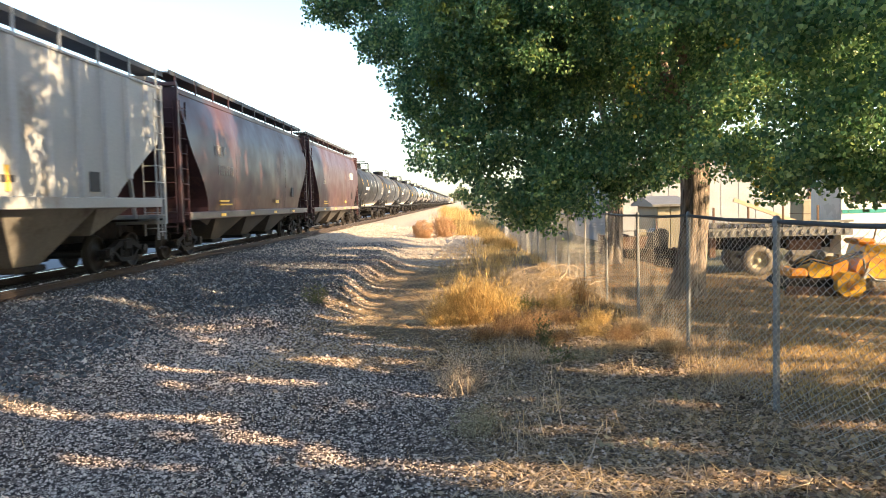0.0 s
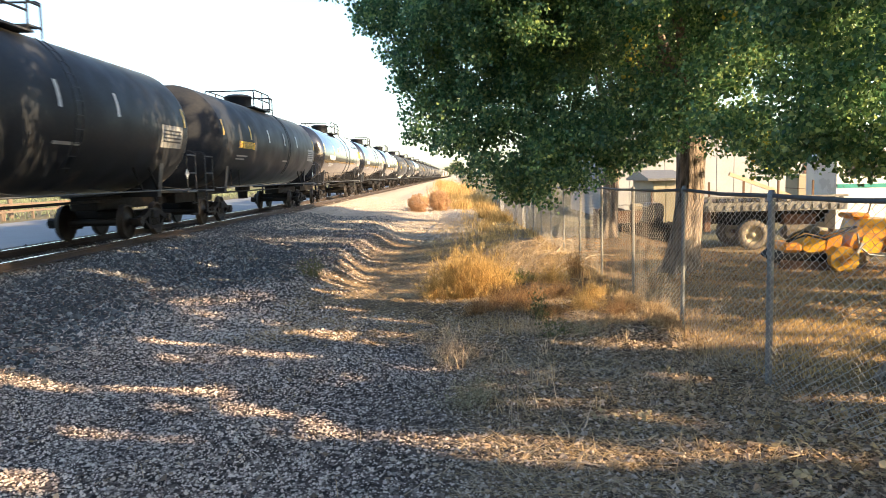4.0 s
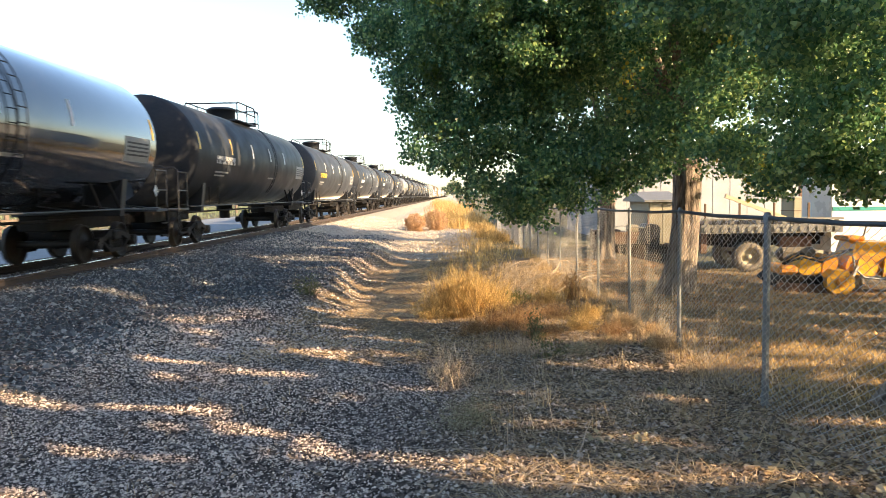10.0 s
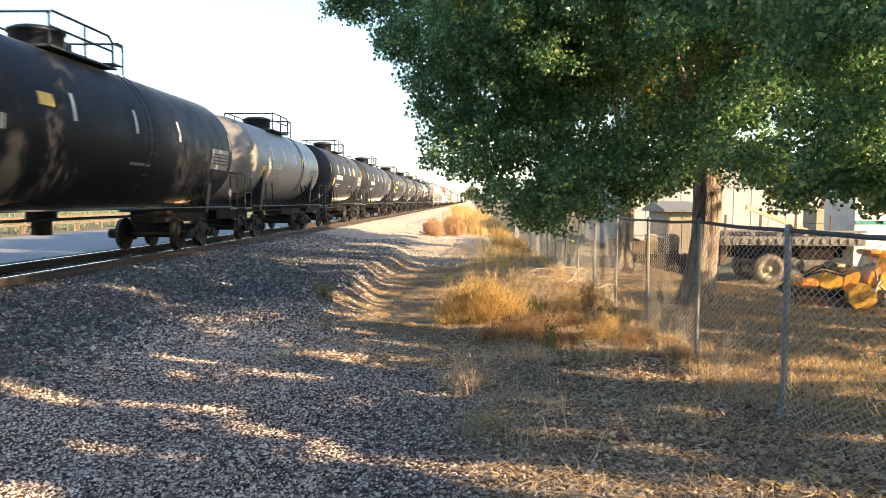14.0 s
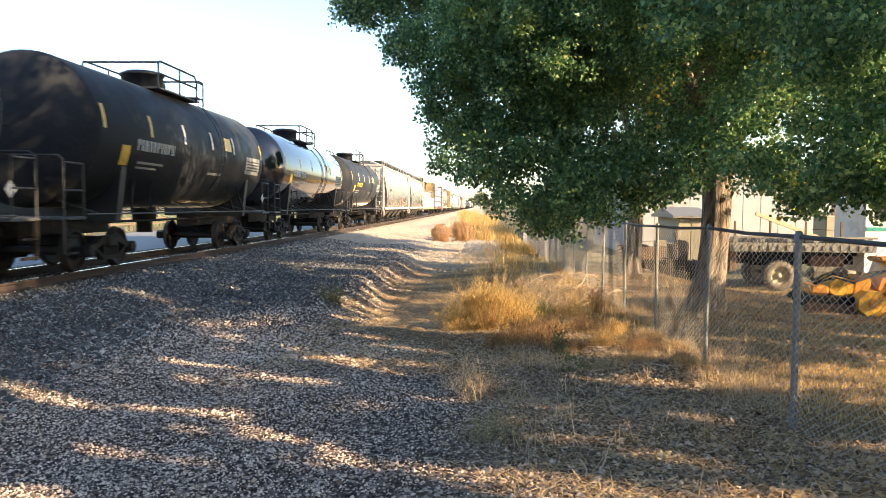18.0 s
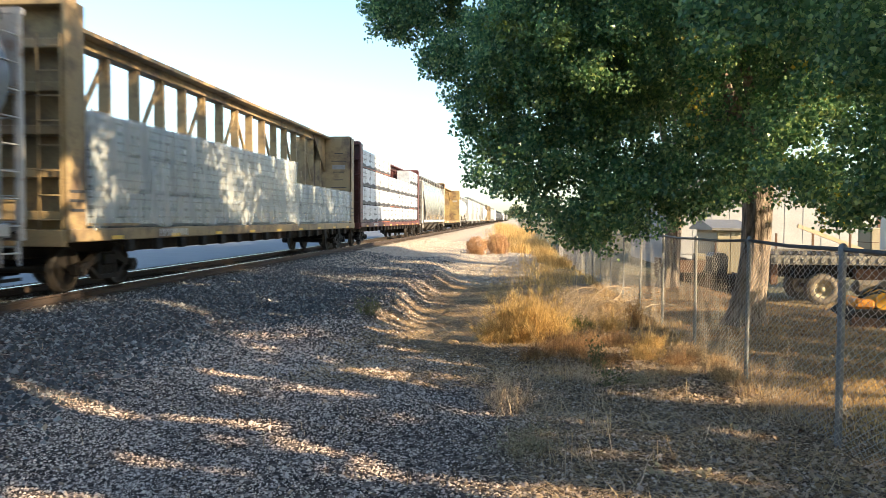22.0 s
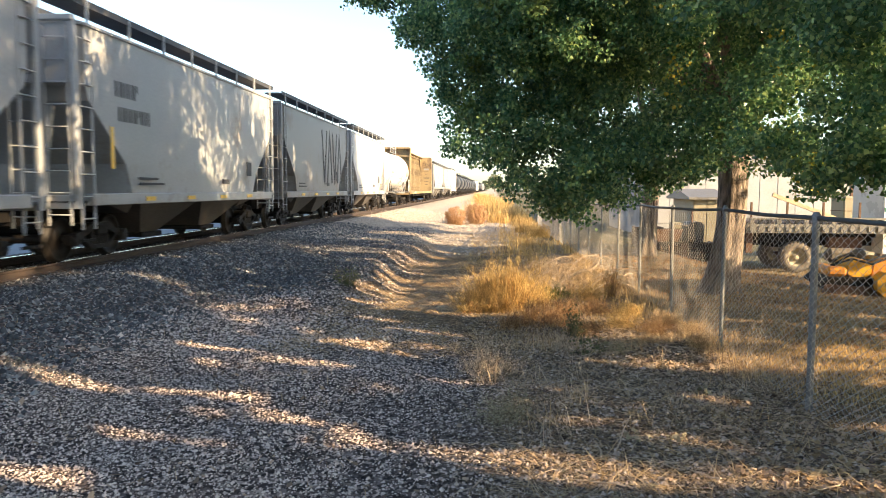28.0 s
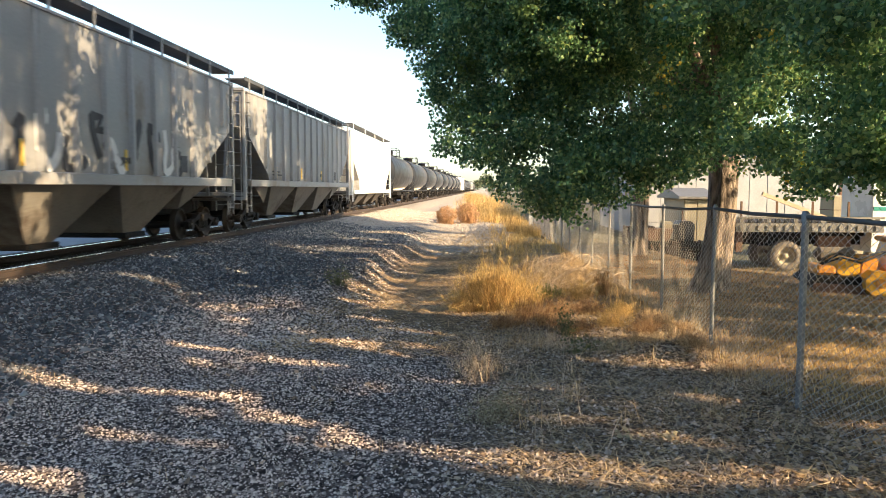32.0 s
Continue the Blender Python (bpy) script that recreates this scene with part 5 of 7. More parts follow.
# where the low sun comes through the crowns to the ground: middle, half length along the light, half width
OPENINGS = [
    # near gravel
    (-3.07, 8.51, 0.60, 0.16), (-2.76, 7.66, 0.24, 0.11), (-4, 6.93, 1.21, 0.22), (-2.76, 6.63, 0.31, 0.12), (-2.02, 6.38, 0.55, 0.18), (-2.06, 5.94, 0.42, 0.10),
    (-1.48, 5.88, 0.55, 0.18), (-0.8, 5.52, 0.51, 0.20), (-0.89, 5.23, 0.38, 0.17), (-2.56, 5.43, 0.44, 0.14), (-1.81, 5.17, 0.53, 0.09), (-1.64, 7.74, 0.43, 0.08),
    (-6.09, 9.69, 0.55, 0.11), (-0.52, 8.13, 0.33, 0.08), (-2.6, 4.45, 0.66, 0.22), (-5, 7.4, 0.55, 0.14),
    # dirt and litter
    (0.08, 4.86, 0.68, 0.27), (0.62, 4.62, 0.83, 0.31), (-0.25, 5.1, 0.39, 0.16), (1.6, 4.5, 0.77, 0.18), (1.09, 6.9, 0.46, 0.20), (0.7, 5.6, 0.44, 0.11), (0.5, 6.6, 0.28, 0.11), (1.7, 6.2, 0.44, 0.14), (0.9, 6.0, 0.5, 0.09), (1.3, 5.2, 0.6, 0.12), (1.2, 7.6, 0.5, 0.10), (0.4, 6.1, 0.35, 0.08), (1.9, 6.8, 0.5, 0.10), (-0.1, 7, 0.33, 0.11), (1.8, 7.6, 0.55, 0.18), (1.14, 9.08, 0.39, 0.14), (0.44, 7.75, 0.20, 0.08), (1.9, 9, 0.77, 0.39),
    # the strip by the fence and the yard
    (2.2, 9.2, 1.0, 0.6), (2.9, 7.5, 0.9, 0.5), (4.11, 8.05, 1.1, 0.6), (5.4, 9.4, 1.0, 0.4), (3.5, 6.9, 0.6, 0.2), (4.9, 8.6, 0.8, 0.3), (2.9, 5.5, 0.5, 0.2), (4.2, 5.9, 0.6, 0.3), (3.9, 10.3, 0.9, 0.13),
    (3.3, 11.9, 0.7, 0.2), (4.6, 11.4, 0.9, 0.15), (1.6, 14.4, 1.9, 1.5), (4.04, 16.24, 1.6, 0.7), (4.9, 19.0, 1.8, 1.3), (5.9, 15.57, 0.8, 0.3), (2.2, 17.5, 1.6, 1.9), (6.5, 14.6, 1.6, 1.1), (8.6, 14, 1.6, 1.0),
    (6, 10.6, 1.2, 0.3), (7.5, 12, 1.4, 0.3), (3.4, 20.5, 2, 1.2), (2.6, 13.0, 0.9, 0.5),
    # golden bushes, and the machines in the yard
    (-0.9, 12.1, 1.0, 0.85), (-0.2, 11.8, 1.0, 0.8), (5.9, 15.0, 1.3, 0.8), (6.9, 15.2, 1.3, 0.8),
    (0.2, 11.6, 1.3, 1.1), (0.9, 10.1, 0.9, 0.5), (1.8, 10.4, 0.7, 0.35),
    # the hollow and its bank: thin streaks side by side
    (-0.6, 9.6, 0.8, 0.10), (-1.4, 10.5, 0.7, 0.08), (-1.0, 11.2, 0.9, 0.12), (-1.5, 12.1, 1.0, 0.14), (-1.3, 12.75, 1.1, 0.08), (-1.6, 13.4, 1.2, 0.13), (-1.4, 14.05, 1.0, 0.09),
    (-1.5, 14.9, 1.3, 0.16), (-1.7, 16.0, 1.2, 0.45), (-2.0, 17.2, 1.3, 0.55), (-1.7, 16.4, 0.9, 0.5), (-3.1, 17.6, 1.2, 0.12), (-3.4, 18.5, 2.3, 0.14), (-5.0, 20.3, 0.9, 0.12), (-4.7, 21.0, 1.1, 0.10), (-2.4, 19.7, 1.5, 0.12),
    (-1.2, 18.6, 1.0, 0.16), (-3.0, 21.6, 2.2, 0.12), (-1.4, 20.6, 1.0, 0.16), (-2.6, 23.4, 2.4, 0.16), (-3.6, 25.4, 2.8, 0.26), (-1.2, 22.9, 0.9, 0.25), (-4.6, 27.2, 2.4, 0.3), (-0.9, 25.0, 1.2, 0.4),
    (-7.9, 17.0, 0.8, 0.13), (-7.0, 17.6, 0.6, 0.10), (-5.3, 15.4, 0.6, 0.08), (-4.2, 13.4, 0.5, 0.07),
    (-1.2, 28.2, 2.6, 1.3), (0.4, 30.5, 3.0, 1.6), (-3.2, 30.0, 2.6, 1.2), (0.6, 26.5, 1.2, 0.5), (1.0, 24.4, 1.1, 0.6),
    # flecks high on the passing cars
    (-14.9, 27.6, 1.3, 0.26), (-14.4, 28.8, 1.5, 0.20), (-15.4, 26.4, 0.8, 0.16), (-13.9, 30.4, 1.3, 0.22)]


# sprays of the farther crown that the low sun reaches past the nearer one
_g = random.Random(17)
GLADES = [(tx - TO_SUN.x / TO_SUN.z * tz, ty - TO_SUN.y / TO_SUN.z * tz, _g.uniform(0.9, 1.9), _g.uniform(0.22, 0.5))
          for tx, ty, tz in ((_g.uniform(-2.0, 2.8), _g.uniform(8.8, 11.0), _g.uniform(4.1, 5.8)) for _ in range(30))] + [(-0.36, 12.7, 1.3, 0.5), (-0.9, 13.2, 0.8, 0.3), (-0.5, 13.4, 1.3, 0.45), (-0.2, 12.2, 1.0, 0.4)]


def sunlit(p, more=()):
    """True for leaves that would shade one of the openings."""
    flat = math.hypot(TO_SUN.x, TO_SUN.y)
    ux, uy, k = TO_SUN.x / flat, TO_SUN.y / flat, flat / TO_SUN.z
    gx, gy = p[:, 0] - ux * k * p[:, 2], p[:, 1] - uy * k * p[:, 2]
    hit = np.zeros(len(p), bool)
    edge = 0.75 + 0.45 * np.modf(np.abs(np.sin(p[:, 0] * 91.7 + p[:, 1] * 37.3 + p[:, 2] * 53.1)) * 971.3)[0]
    edge = edge * (0.9 + 0.45 * np.sin(5.1 * gx + 3.7 * gy) * np.sin(4.3 * gx - 6.1 * gy) + 0.25 * np.sin(13.0 * gx + 9.0 * gy))
    for cx, cy, hl, hw in list(OPENINGS) + list(more):
        along, across = (gx - cx) * ux + (gy - cy) * uy, -(gx - cx) * uy + (gy - cy) * ux
        hit |= (along / hl) ** 2 + (across / hw) ** 2 < edge
    return hit


def crown_points(c, rad, n, r, low=None, hollow=0.45):
    """Clump centres in an uneven ellipsoid; more of them towards the outside."""
    d = r.normal(0, 1, (n * 3, 3))
    d /= np.linalg.norm(d, axis=1)[:, None]
    rough = 1 + 0.10 * np.sin(5 * d[:, 0] + 3 * d[:, 2] + c[0]) * np.sin(4 * d[:, 1] - 2 * d[:, 2]) + 0.06 * np.sin(11 * d[:, 0] + 7 * d[:, 1] + 9 * d[:, 2])
    q = (hollow + (1 - hollow) * r.random(n * 3) ** 0.6) * rough
    p = np.array(c) + d * q[:, None] * np.array(rad)
    if low is not None:
        p = p[low(p)]
    return p[:n]


def lobed(c, rad, lobes, per, r, low=None, extra=(), size=(0.75, 1.35), hollow=0.45):
    """Clump centres gathered in lobes, with gaps between them. extra: lobes of given place and radius."""
    mid = crown_points(c, rad, lobes, r, low, hollow)
    out = []
    for i, m in enumerate(list(mid) + [np.array(e[:3]) for e in extra]):
        q = r.uniform(*size) if i < len(mid) else extra[i - len(mid)][3]
        k = int(per * q * q)
        d = r.normal(0, 1, (k, 3))
        d /= np.linalg.norm(d, axis=1)[:, None]
        out.append(m + d * (q * (0.35 + 0.65 * r.random(k) ** 0.5))[:, None] * np.array([1, 1, 0.8]))
    return np.concatenate(out)


def limb(s, p0, p1, r0, r1, sag, r, n=7):
    p0, p1 = Vector(p0), Vector(p1)
    pts = []
    for i in range(n):
        t = i / (n - 1)
        w = 0.12 * math.sin(t * math.pi)
        pts.append(p0.lerp(p1, t) + Vector((r.uniform(-w, w), r.uniform(-w, w), sag * math.sin(t * math.pi) + r.uniform(-w, w) * 0.5)))
    s.tube(pts, r0, 9, True, r1)
    return pts


def tree(name, label, x, y, trunk_r, fork, crown, rad, clumps, per, size, seed, low=None, lean=(0, 0), yellow=(), spread=(0.34, 0.34, 0.30), limbs=9, hollow=0.45, extra=(), lobe=(0.75, 1.35), dense=44, fine=99.0, side=(-99, 99), glades=GLADES, top_fill=0.15, rounded=False):
    r, pr = np.random.default_rng(seed), random.Random(seed)
    root = thing(name, label, "tree", "trees along the fence", (0, 0, 0))
    z0 = float(height(x, y))
    s = Shape()
    n = 60
    top = Vector((x + lean[0], y + lean[1], z0 + fork))
    rows = [(0.0, 1.75), (0.05, 1.5), (0.1, 1.3), (0.17, 1.16), (0.26, 1.06), (0.36, 1.0), (0.48, 0.96), (0.6, 0.93), (0.72, 0.93), (0.85, 0.97), (1.0, 1.08)]
    vs, fs = [], []
    for t, k in rows:
        c = Vector((x, y, z0 - 0.12)).lerp(top, t)
        c.x += lean[0] * ((1 - (1 - t) ** 2.2) - t)
        for i in range(n):
            a = 2 * math.pi * i / n
            q = trunk_r * k * (1 + 0.07 * math.sin(5 * a + seed) + 0.05 * math.sin(9 * a + 2.3 * t) + 0.035 * abs(math.sin(11 * a + 3 * math.sin(4 * t + seed))) + 0.025 * abs(math.sin(17 * a - 5 * t)))
            vs.append(c + Vector((math.cos(a) * q, math.sin(a) * q, 0)))
    for j in range(len(rows) - 1):
        for i in range(n):
            i2 = (i + 1) % n
            fs.append((j * n + i, j * n + i2, (j + 1) * n + i2, (j + 1) * n + i))
    s.add(vs, fs, True)
    part("trunk", s, "bark", root)
    for i in range(limbs):
        a = 2 * math.pi * i / limbs + pr.uniform(-0.3, 0.3)
        up = pr.uniform(-0.15, 0.75)
        tip = Vector(crown) + Vector((math.cos(a) * rad[0] * 0.75, math.sin(a) * rad[1] * 0.75, up * rad[2] * 0.75))
        s = Shape()
        p = limb(s, top - Vector((0, 0, pr.uniform(0, 0.5))), tip, trunk_r * pr.uniform(0.32, 0.5), 0.025, pr.uniform(0.2, 0.9), pr, 9)
        for k in range(4):
            b = p[3 + k]
            limb(s, b, b + Vector((pr.uniform(-1.5, 1.5), pr.uniform(-1.5, 1.5), pr.uniform(-0.5, 1.2))), 0.045, 0.01, 0.1, pr, 5)
        part("limb", s, "bark", root)
    pts = lobed(crown, rad, clumps, dense, r, low, extra, lobe, hollow)
    near = (pts[:, 2] < fine) & (pts[:, 1] > side[0]) & (pts[:, 1] < side[1])
    for name, sel, few, grow in (("crown", near, 1.0, 1.0), ("upper_crown", ~near, top_fill, 2.1)):
        p = pts[sel]
        if len(p) == 0:
            continue
        blade = ROUND_LEAF if rounded and few == 1.0 else LEAF
        k = len(blade)
        v, f = leaves(p, max(4, int(per * few)), spread, (size[0] * grow, size[1] * grow), r, 0.5, blade)
        v = v.reshape(-1, k, 3)
        v = v[~sunlit(v.mean(1), glades)].reshape(-1, 3)
        part(name, soup(name, v, np.arange(len(v)).reshape(-1, k), "leaf"), "leaf", root, kind="stuff")
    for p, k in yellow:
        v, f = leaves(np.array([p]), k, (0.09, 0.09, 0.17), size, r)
        part("foliage", soup("foliage", v, f, "leaf_yellow"), "leaf_yellow", root, "spray of yellow leaves, some tinted as sunlit", kind="stuff")
    return root


def low_main(p):
    # the skirt droops towards the path and lifts round the trunk
    bottom = 2.0 + 0.9 * np.clip((p[:, 0] - 1.4) / 1.6, 0, 1) + 0.5 * np.clip((0.2 - p[:, 0]) / 1.5, 0, 3)
    return p[:, 2] > bottom


def low_near(p):
    x, y = p[:, 0], p[:, 1]
    lift = 5.2 - 2.0 * np.clip((x - 1.5) / 2.0, 0, 1) * np.clip((y - 2.5) / 2.5, 0, 1)
    return (p[:, 2] > lift) & (np.hypot(x, y) > 3.0)


SKIRT = [(0.2, 11.2, 2.6, 0.8), (0.75, 11.0, 2.12, 0.8), (1.3, 10.8, 1.88, 0.75), (1.9, 10.8, 2.0, 0.8), (0.95, 11.6, 1.8, 0.5), (-0.3, 11.6, 2.75, 0.5), (-0.4, 11.8, 3.5, 0.5),
         (2.6, 10.6, 2.6, 0.8), (0.0, 12.0, 3.4, 1.0), (-0.7, 12.0, 4.4, 0.7), (-1.6, 12.6, 5.5, 0.8), (3.3, 10.4, 2.9, 0.7), (-1.9, 12.3, 5.05, 0.45), (-1.5, 12.2, 4.6, 0.42), (-1.1, 12.0, 4.15, 0.38), (-0.85, 12.0, 3.75, 0.3), (-1.3, 12.4, 5.3, 0.6), (-2.2, 12.5, 5.5, 0.4), (1.9, 10.9, 2.25, 0.5), (3.9, 10.6, 2.6, 0.45), (4.2, 11.0, 2.4, 0.35), (4.3, 11.0, 2.25, 0.25), (2.6, 10.6, 2.3, 0.35), (4.36, 11.0, 1.95, 0.3), (4.6, 11.0, 1.78, 0.2), (3.86, 10.5, 2.05, 0.25), (1.78, 11.5, 1.65, 0.3), (2.32, 10.5, 1.75, 0.3), (2.73, 10.0, 1.95, 0.3), (1.2, 11.6, 1.62, 0.22), (1.28, 11.6, 1.45, 0.14), (1.33, 11.6, 1.30, 0.15), (-0.72, 12.0, 3.15, 0.2), (-0.82, 12.0, 3.42, 0.18), (-0.55, 12.0, 2.4, 0.22), (-2.15, 12.3, 5.0, 0.3), (-2.3, 12.5, 5.3, 0.3), (2.6, 11.0, 1.98, 0.34), (2.95, 11.0, 2.08, 0.34), (2.3, 10.8, 1.9, 0.28), (3.2, 11.2, 2.2, 0.28), (4.05, 11.0, 2.12, 0.28), (4.3, 11.2, 2.3, 0.34), (4.5, 10.8, 2.05, 0.25), (4.2, 10.5, 2.25, 0.4), (4.55, 10.6, 2.0, 0.3), (1.0, 11.2, 2.75, 0.5), (1.5, 11.2, 2.9, 0.55), (1.2, 11.4, 3.3, 0.55), (0.75, 11.4, 2.95, 0.45), (1.75, 11.3, 2.5, 0.45), (2.45, 10.3, 3.95, 0.45), (2.5, 10.3, 3.6, 0.4)]
# the last yellow spray stands in for a sunlit clump by the trunk
tree("cottonwood_tree", "broad cottonwood tree with green leaves and a few yellow ones", 3.92, 13.4, 0.225, 2.75, (4.0, 13.6, 6.9), (5.6, 5.2, 4.8), 120, 105, (0.037, 0.066), 5, low_main, (0.31, 0.3),
     yellow=[((2.25, 9.6, 3.3), 34), ((2.2, 9.6, 3.05), 26), ((3.35, 9.2, 3.36), 60), ((3.45, 9.0, 3.3), 30), ((2.35, 8.7, 4.2), 40), ((4.3, 10.4, 2.0), 40)], limbs=10, extra=SKIRT, spread=(0.112, 0.112, 0.086), dense=68, fine=6.2, side=(-99, 15), glades=(), top_fill=0.08)
# lobes above 5 m are out of view, added to shade gravel and cars
OVERHANG = [(3.6, 6.9, 3.3, 0.7), (4.1, 7.6, 3.0, 0.7), (4.5, 8.2, 2.7, 0.6), (3.0, 7.2, 3.7, 0.7), (2.2, 6.6, 3.9, 0.7), (4.9, 9.0, 3.0, 0.8), (3.9, 8.6, 3.6, 0.8), (4.4, 7.4, 2.35, 0.35), (4.6, 9.4, 2.35, 0.5), (5.2, 10.0, 2.5, 0.6), (4.0, 9.2, 2.75, 0.55), (5.6, 9.6, 2.2, 0.5), (5.0, 8.6, 2.1, 0.4), (3.3, 9.0, 3.0, 0.5),
            (2.95, 8.2, 2.15, 0.35), (3.3, 8.0, 1.95, 0.3), (3.5, 7.6, 2.2, 0.45), (3.6, 7.1, 2.1, 0.4), (3.9, 7.1, 1.85, 0.3), (3.5, 7.0, 2.6, 0.6), (3.3, 6.5, 2.95, 0.6), (2.8, 6.6, 3.3, 0.6), (3.0, 9.0, 2.3, 0.4), (2.0, 7.0, 3.6, 0.5), (4.2, 8.2, 2.3, 0.6), (3.9, 7.5, 2.8, 0.7), (4.0, 8.5, 2.25, 0.4), (4.35, 8.5, 2.3, 0.4), (4.1, 9.5, 2.3, 0.35), (4.75, 9.0, 2.2, 0.4), (3.6, 8.8, 2.35, 0.3), (11.8, 2.6, 7.9, 1.3), (10.4, 3.2, 7.4, 1.0), (12.8, 1.6, 8.6, 1.2), (7.2, 6.1, 6.9, 0.8), (9.4, 4.9, 7.0, 0.8), (10.6, 4.2, 7.1, 0.8), (4.2, 8.5, 1.9, 0.28), (4.45, 8.5, 2.0, 0.3), (4.25, 9.5, 1.95, 0.25),
            (5.0, 7.4, 8.2, 1.1), (6.2, 6.6, 8.7, 1.2), (7.6, 6.1, 9.0, 1.2), (5.0, 6.2, 9.2, 1.1), (6.6, 7.6, 7.9, 1.0), (8.6, 7.0, 8.4, 1.1), (11.0, 1.5, 6.1, 1.0), (9.8, 2.1, 5.6, 0.9), (12.2, 1.0, 6.6, 1.0), (8.7, 5.2, 7.0, 0.9), (10.9, 4.1, 8.0, 1.0), (8.2, 5.6, 6.4, 0.8), (12.4, 3.4, 8.6, 1.0), (6.6, 9.0, 9.5, 1.3), (8.9, 8.0, 10.5, 1.3), (5.2, 9.6, 8.9, 1.1), (7.7, 9.2, 9.6, 1.2), (7.6, 7.6, 9.8, 1.2), (6.0, 8.0, 9.0, 1.2), (10.4, 7.2, 10.6, 1.2), (6.4, 5.1, 9.5, 1.2), (7.8, 4.6, 10.2, 1.2), (9.7, 3.6, 11.0, 1.2), (5.0, 5.8, 9.2, 1.1), (4.4, 6.6, 7.0, 1.0), (5.4, 6.1, 10.3, 1.0), (6.6, 5.5, 10.7, 1.1), (7.6, 5.3, 11.2, 1.0), (5.0, 5.7, 6.9, 0.8), (3.8, 6.3, 6.3, 0.6), (4.2, 7.6, 8.2, 1.1), (5.4, 7.1, 8.0, 1.0), (3.0, 8.2, 6.9, 0.8),
            (3.75, 7.4, 1.95, 0.3), (3.95, 7.5, 1.82, 0.25), (4.15, 7.6, 2.0, 0.3), (3.4, 7.3, 2.15, 0.3), (4.3, 7.3, 2.25, 0.4), (4.0, 7.4, 1.35, 0.12), (4.02, 7.4, 1.16, 0.10)]
# its yellow sprays stand in for leaf clusters in the sun
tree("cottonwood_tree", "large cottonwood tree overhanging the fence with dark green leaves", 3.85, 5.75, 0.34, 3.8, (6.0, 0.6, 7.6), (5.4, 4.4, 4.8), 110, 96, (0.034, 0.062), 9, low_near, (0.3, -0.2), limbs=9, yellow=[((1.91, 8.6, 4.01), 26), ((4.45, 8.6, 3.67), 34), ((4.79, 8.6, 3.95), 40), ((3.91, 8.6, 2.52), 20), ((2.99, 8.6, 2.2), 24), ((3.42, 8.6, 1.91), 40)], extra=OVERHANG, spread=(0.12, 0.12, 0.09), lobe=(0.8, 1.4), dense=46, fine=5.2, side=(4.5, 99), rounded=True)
# unseen trees added beside and behind the standing point, to shade the gravel
for i, (tx, ty, ch) in enumerate(((11.0, -3.0, 5.2), (6.5, -5.5, 7.4), (12.5, -10.0, 6.0))):
    tree("cottonwood_tree", "unseen cottonwood tree added to shade the yard and the gravel", tx, ty, 0.3, 2.6, (tx, ty, ch), (4.8, 4.8, 2.6 if i != 1 else 4.2), 46, 26, (0.15, 0.24), 60 + i, lambda p: p[:, 2] > 2.3, (0.1, 0.1), limbs=6, spread=(0.28, 0.28, 0.25), lobe=(0.9, 1.6), dense=22)
# two more trees out of view, added for the yard's shade
tree("shade_tree", "unseen low spreading tree added to shade the yard", 12.6, 5.6, 0.22, 1.8, (12.6, 5.6, 3.7), (4.4, 4.4, 1.7), 30, 26, (0.15, 0.24), 71, lambda p: p[:, 2] > 2.2, (0.1, 0.1), limbs=6, spread=(0.28, 0.28, 0.25), lobe=(0.7, 1.2), dense=20)
tree("shade_tree", "unseen low spreading tree added to shade the yard", 16.8, 11.5, 0.22, 2.4, (16.8, 11.5, 4.8), (4.2, 4.4, 2.0), 30, 26, (0.15, 0.24), 72, lambda p: p[:, 2] > 2.6, (0.1, 0.1), limbs=6, spread=(0.28, 0.28, 0.25), lobe=(0.7, 1.2), dense=20)
tree("cottonwood_tree", "farther cottonwood tree behind the fence", 4.44, 22.5, 0.22, 3.6, (5.6, 24.0, 7.6), (4.6, 4.4, 4.0), 60, 34, (0.10, 0.16), 13, lambda p: p[:, 2] > 4.9, (0.2, 0.2), limbs=7, spread=(0.25, 0.25, 0.25), lobe=(0.9, 1.5))
# hidden by nearer crowns; added to shade the hollow and the farther cars
tree("cottonwood_tree", "cottonwood added at the back of the yard for shade", 13.0, 18.8, 0.24, 3.6, (13.0, 18.8, 7.4), (4.0, 4.4, 3.0), 52, 34, (0.10, 0.17), 15, lambda p: p[:, 2] > 5.2, (0.1, 0.2), limbs=7, spread=(0.25, 0.25, 0.25), lobe=(0.9, 1.5))
tree("cottonwood_tree", "tall cottonwood added beyond the parked flatbed for shade", 8.6, 29.0, 0.26, 4.5, (8.6, 29.0, 9.2), (4.4, 4.8, 3.8), 56, 34, (0.10, 0.17), 14, lambda p: p[:, 2] > 6.2, (0.1, 0.2), limbs=7, spread=(0.25, 0.25, 0.25), lobe=(0.9, 1.5))


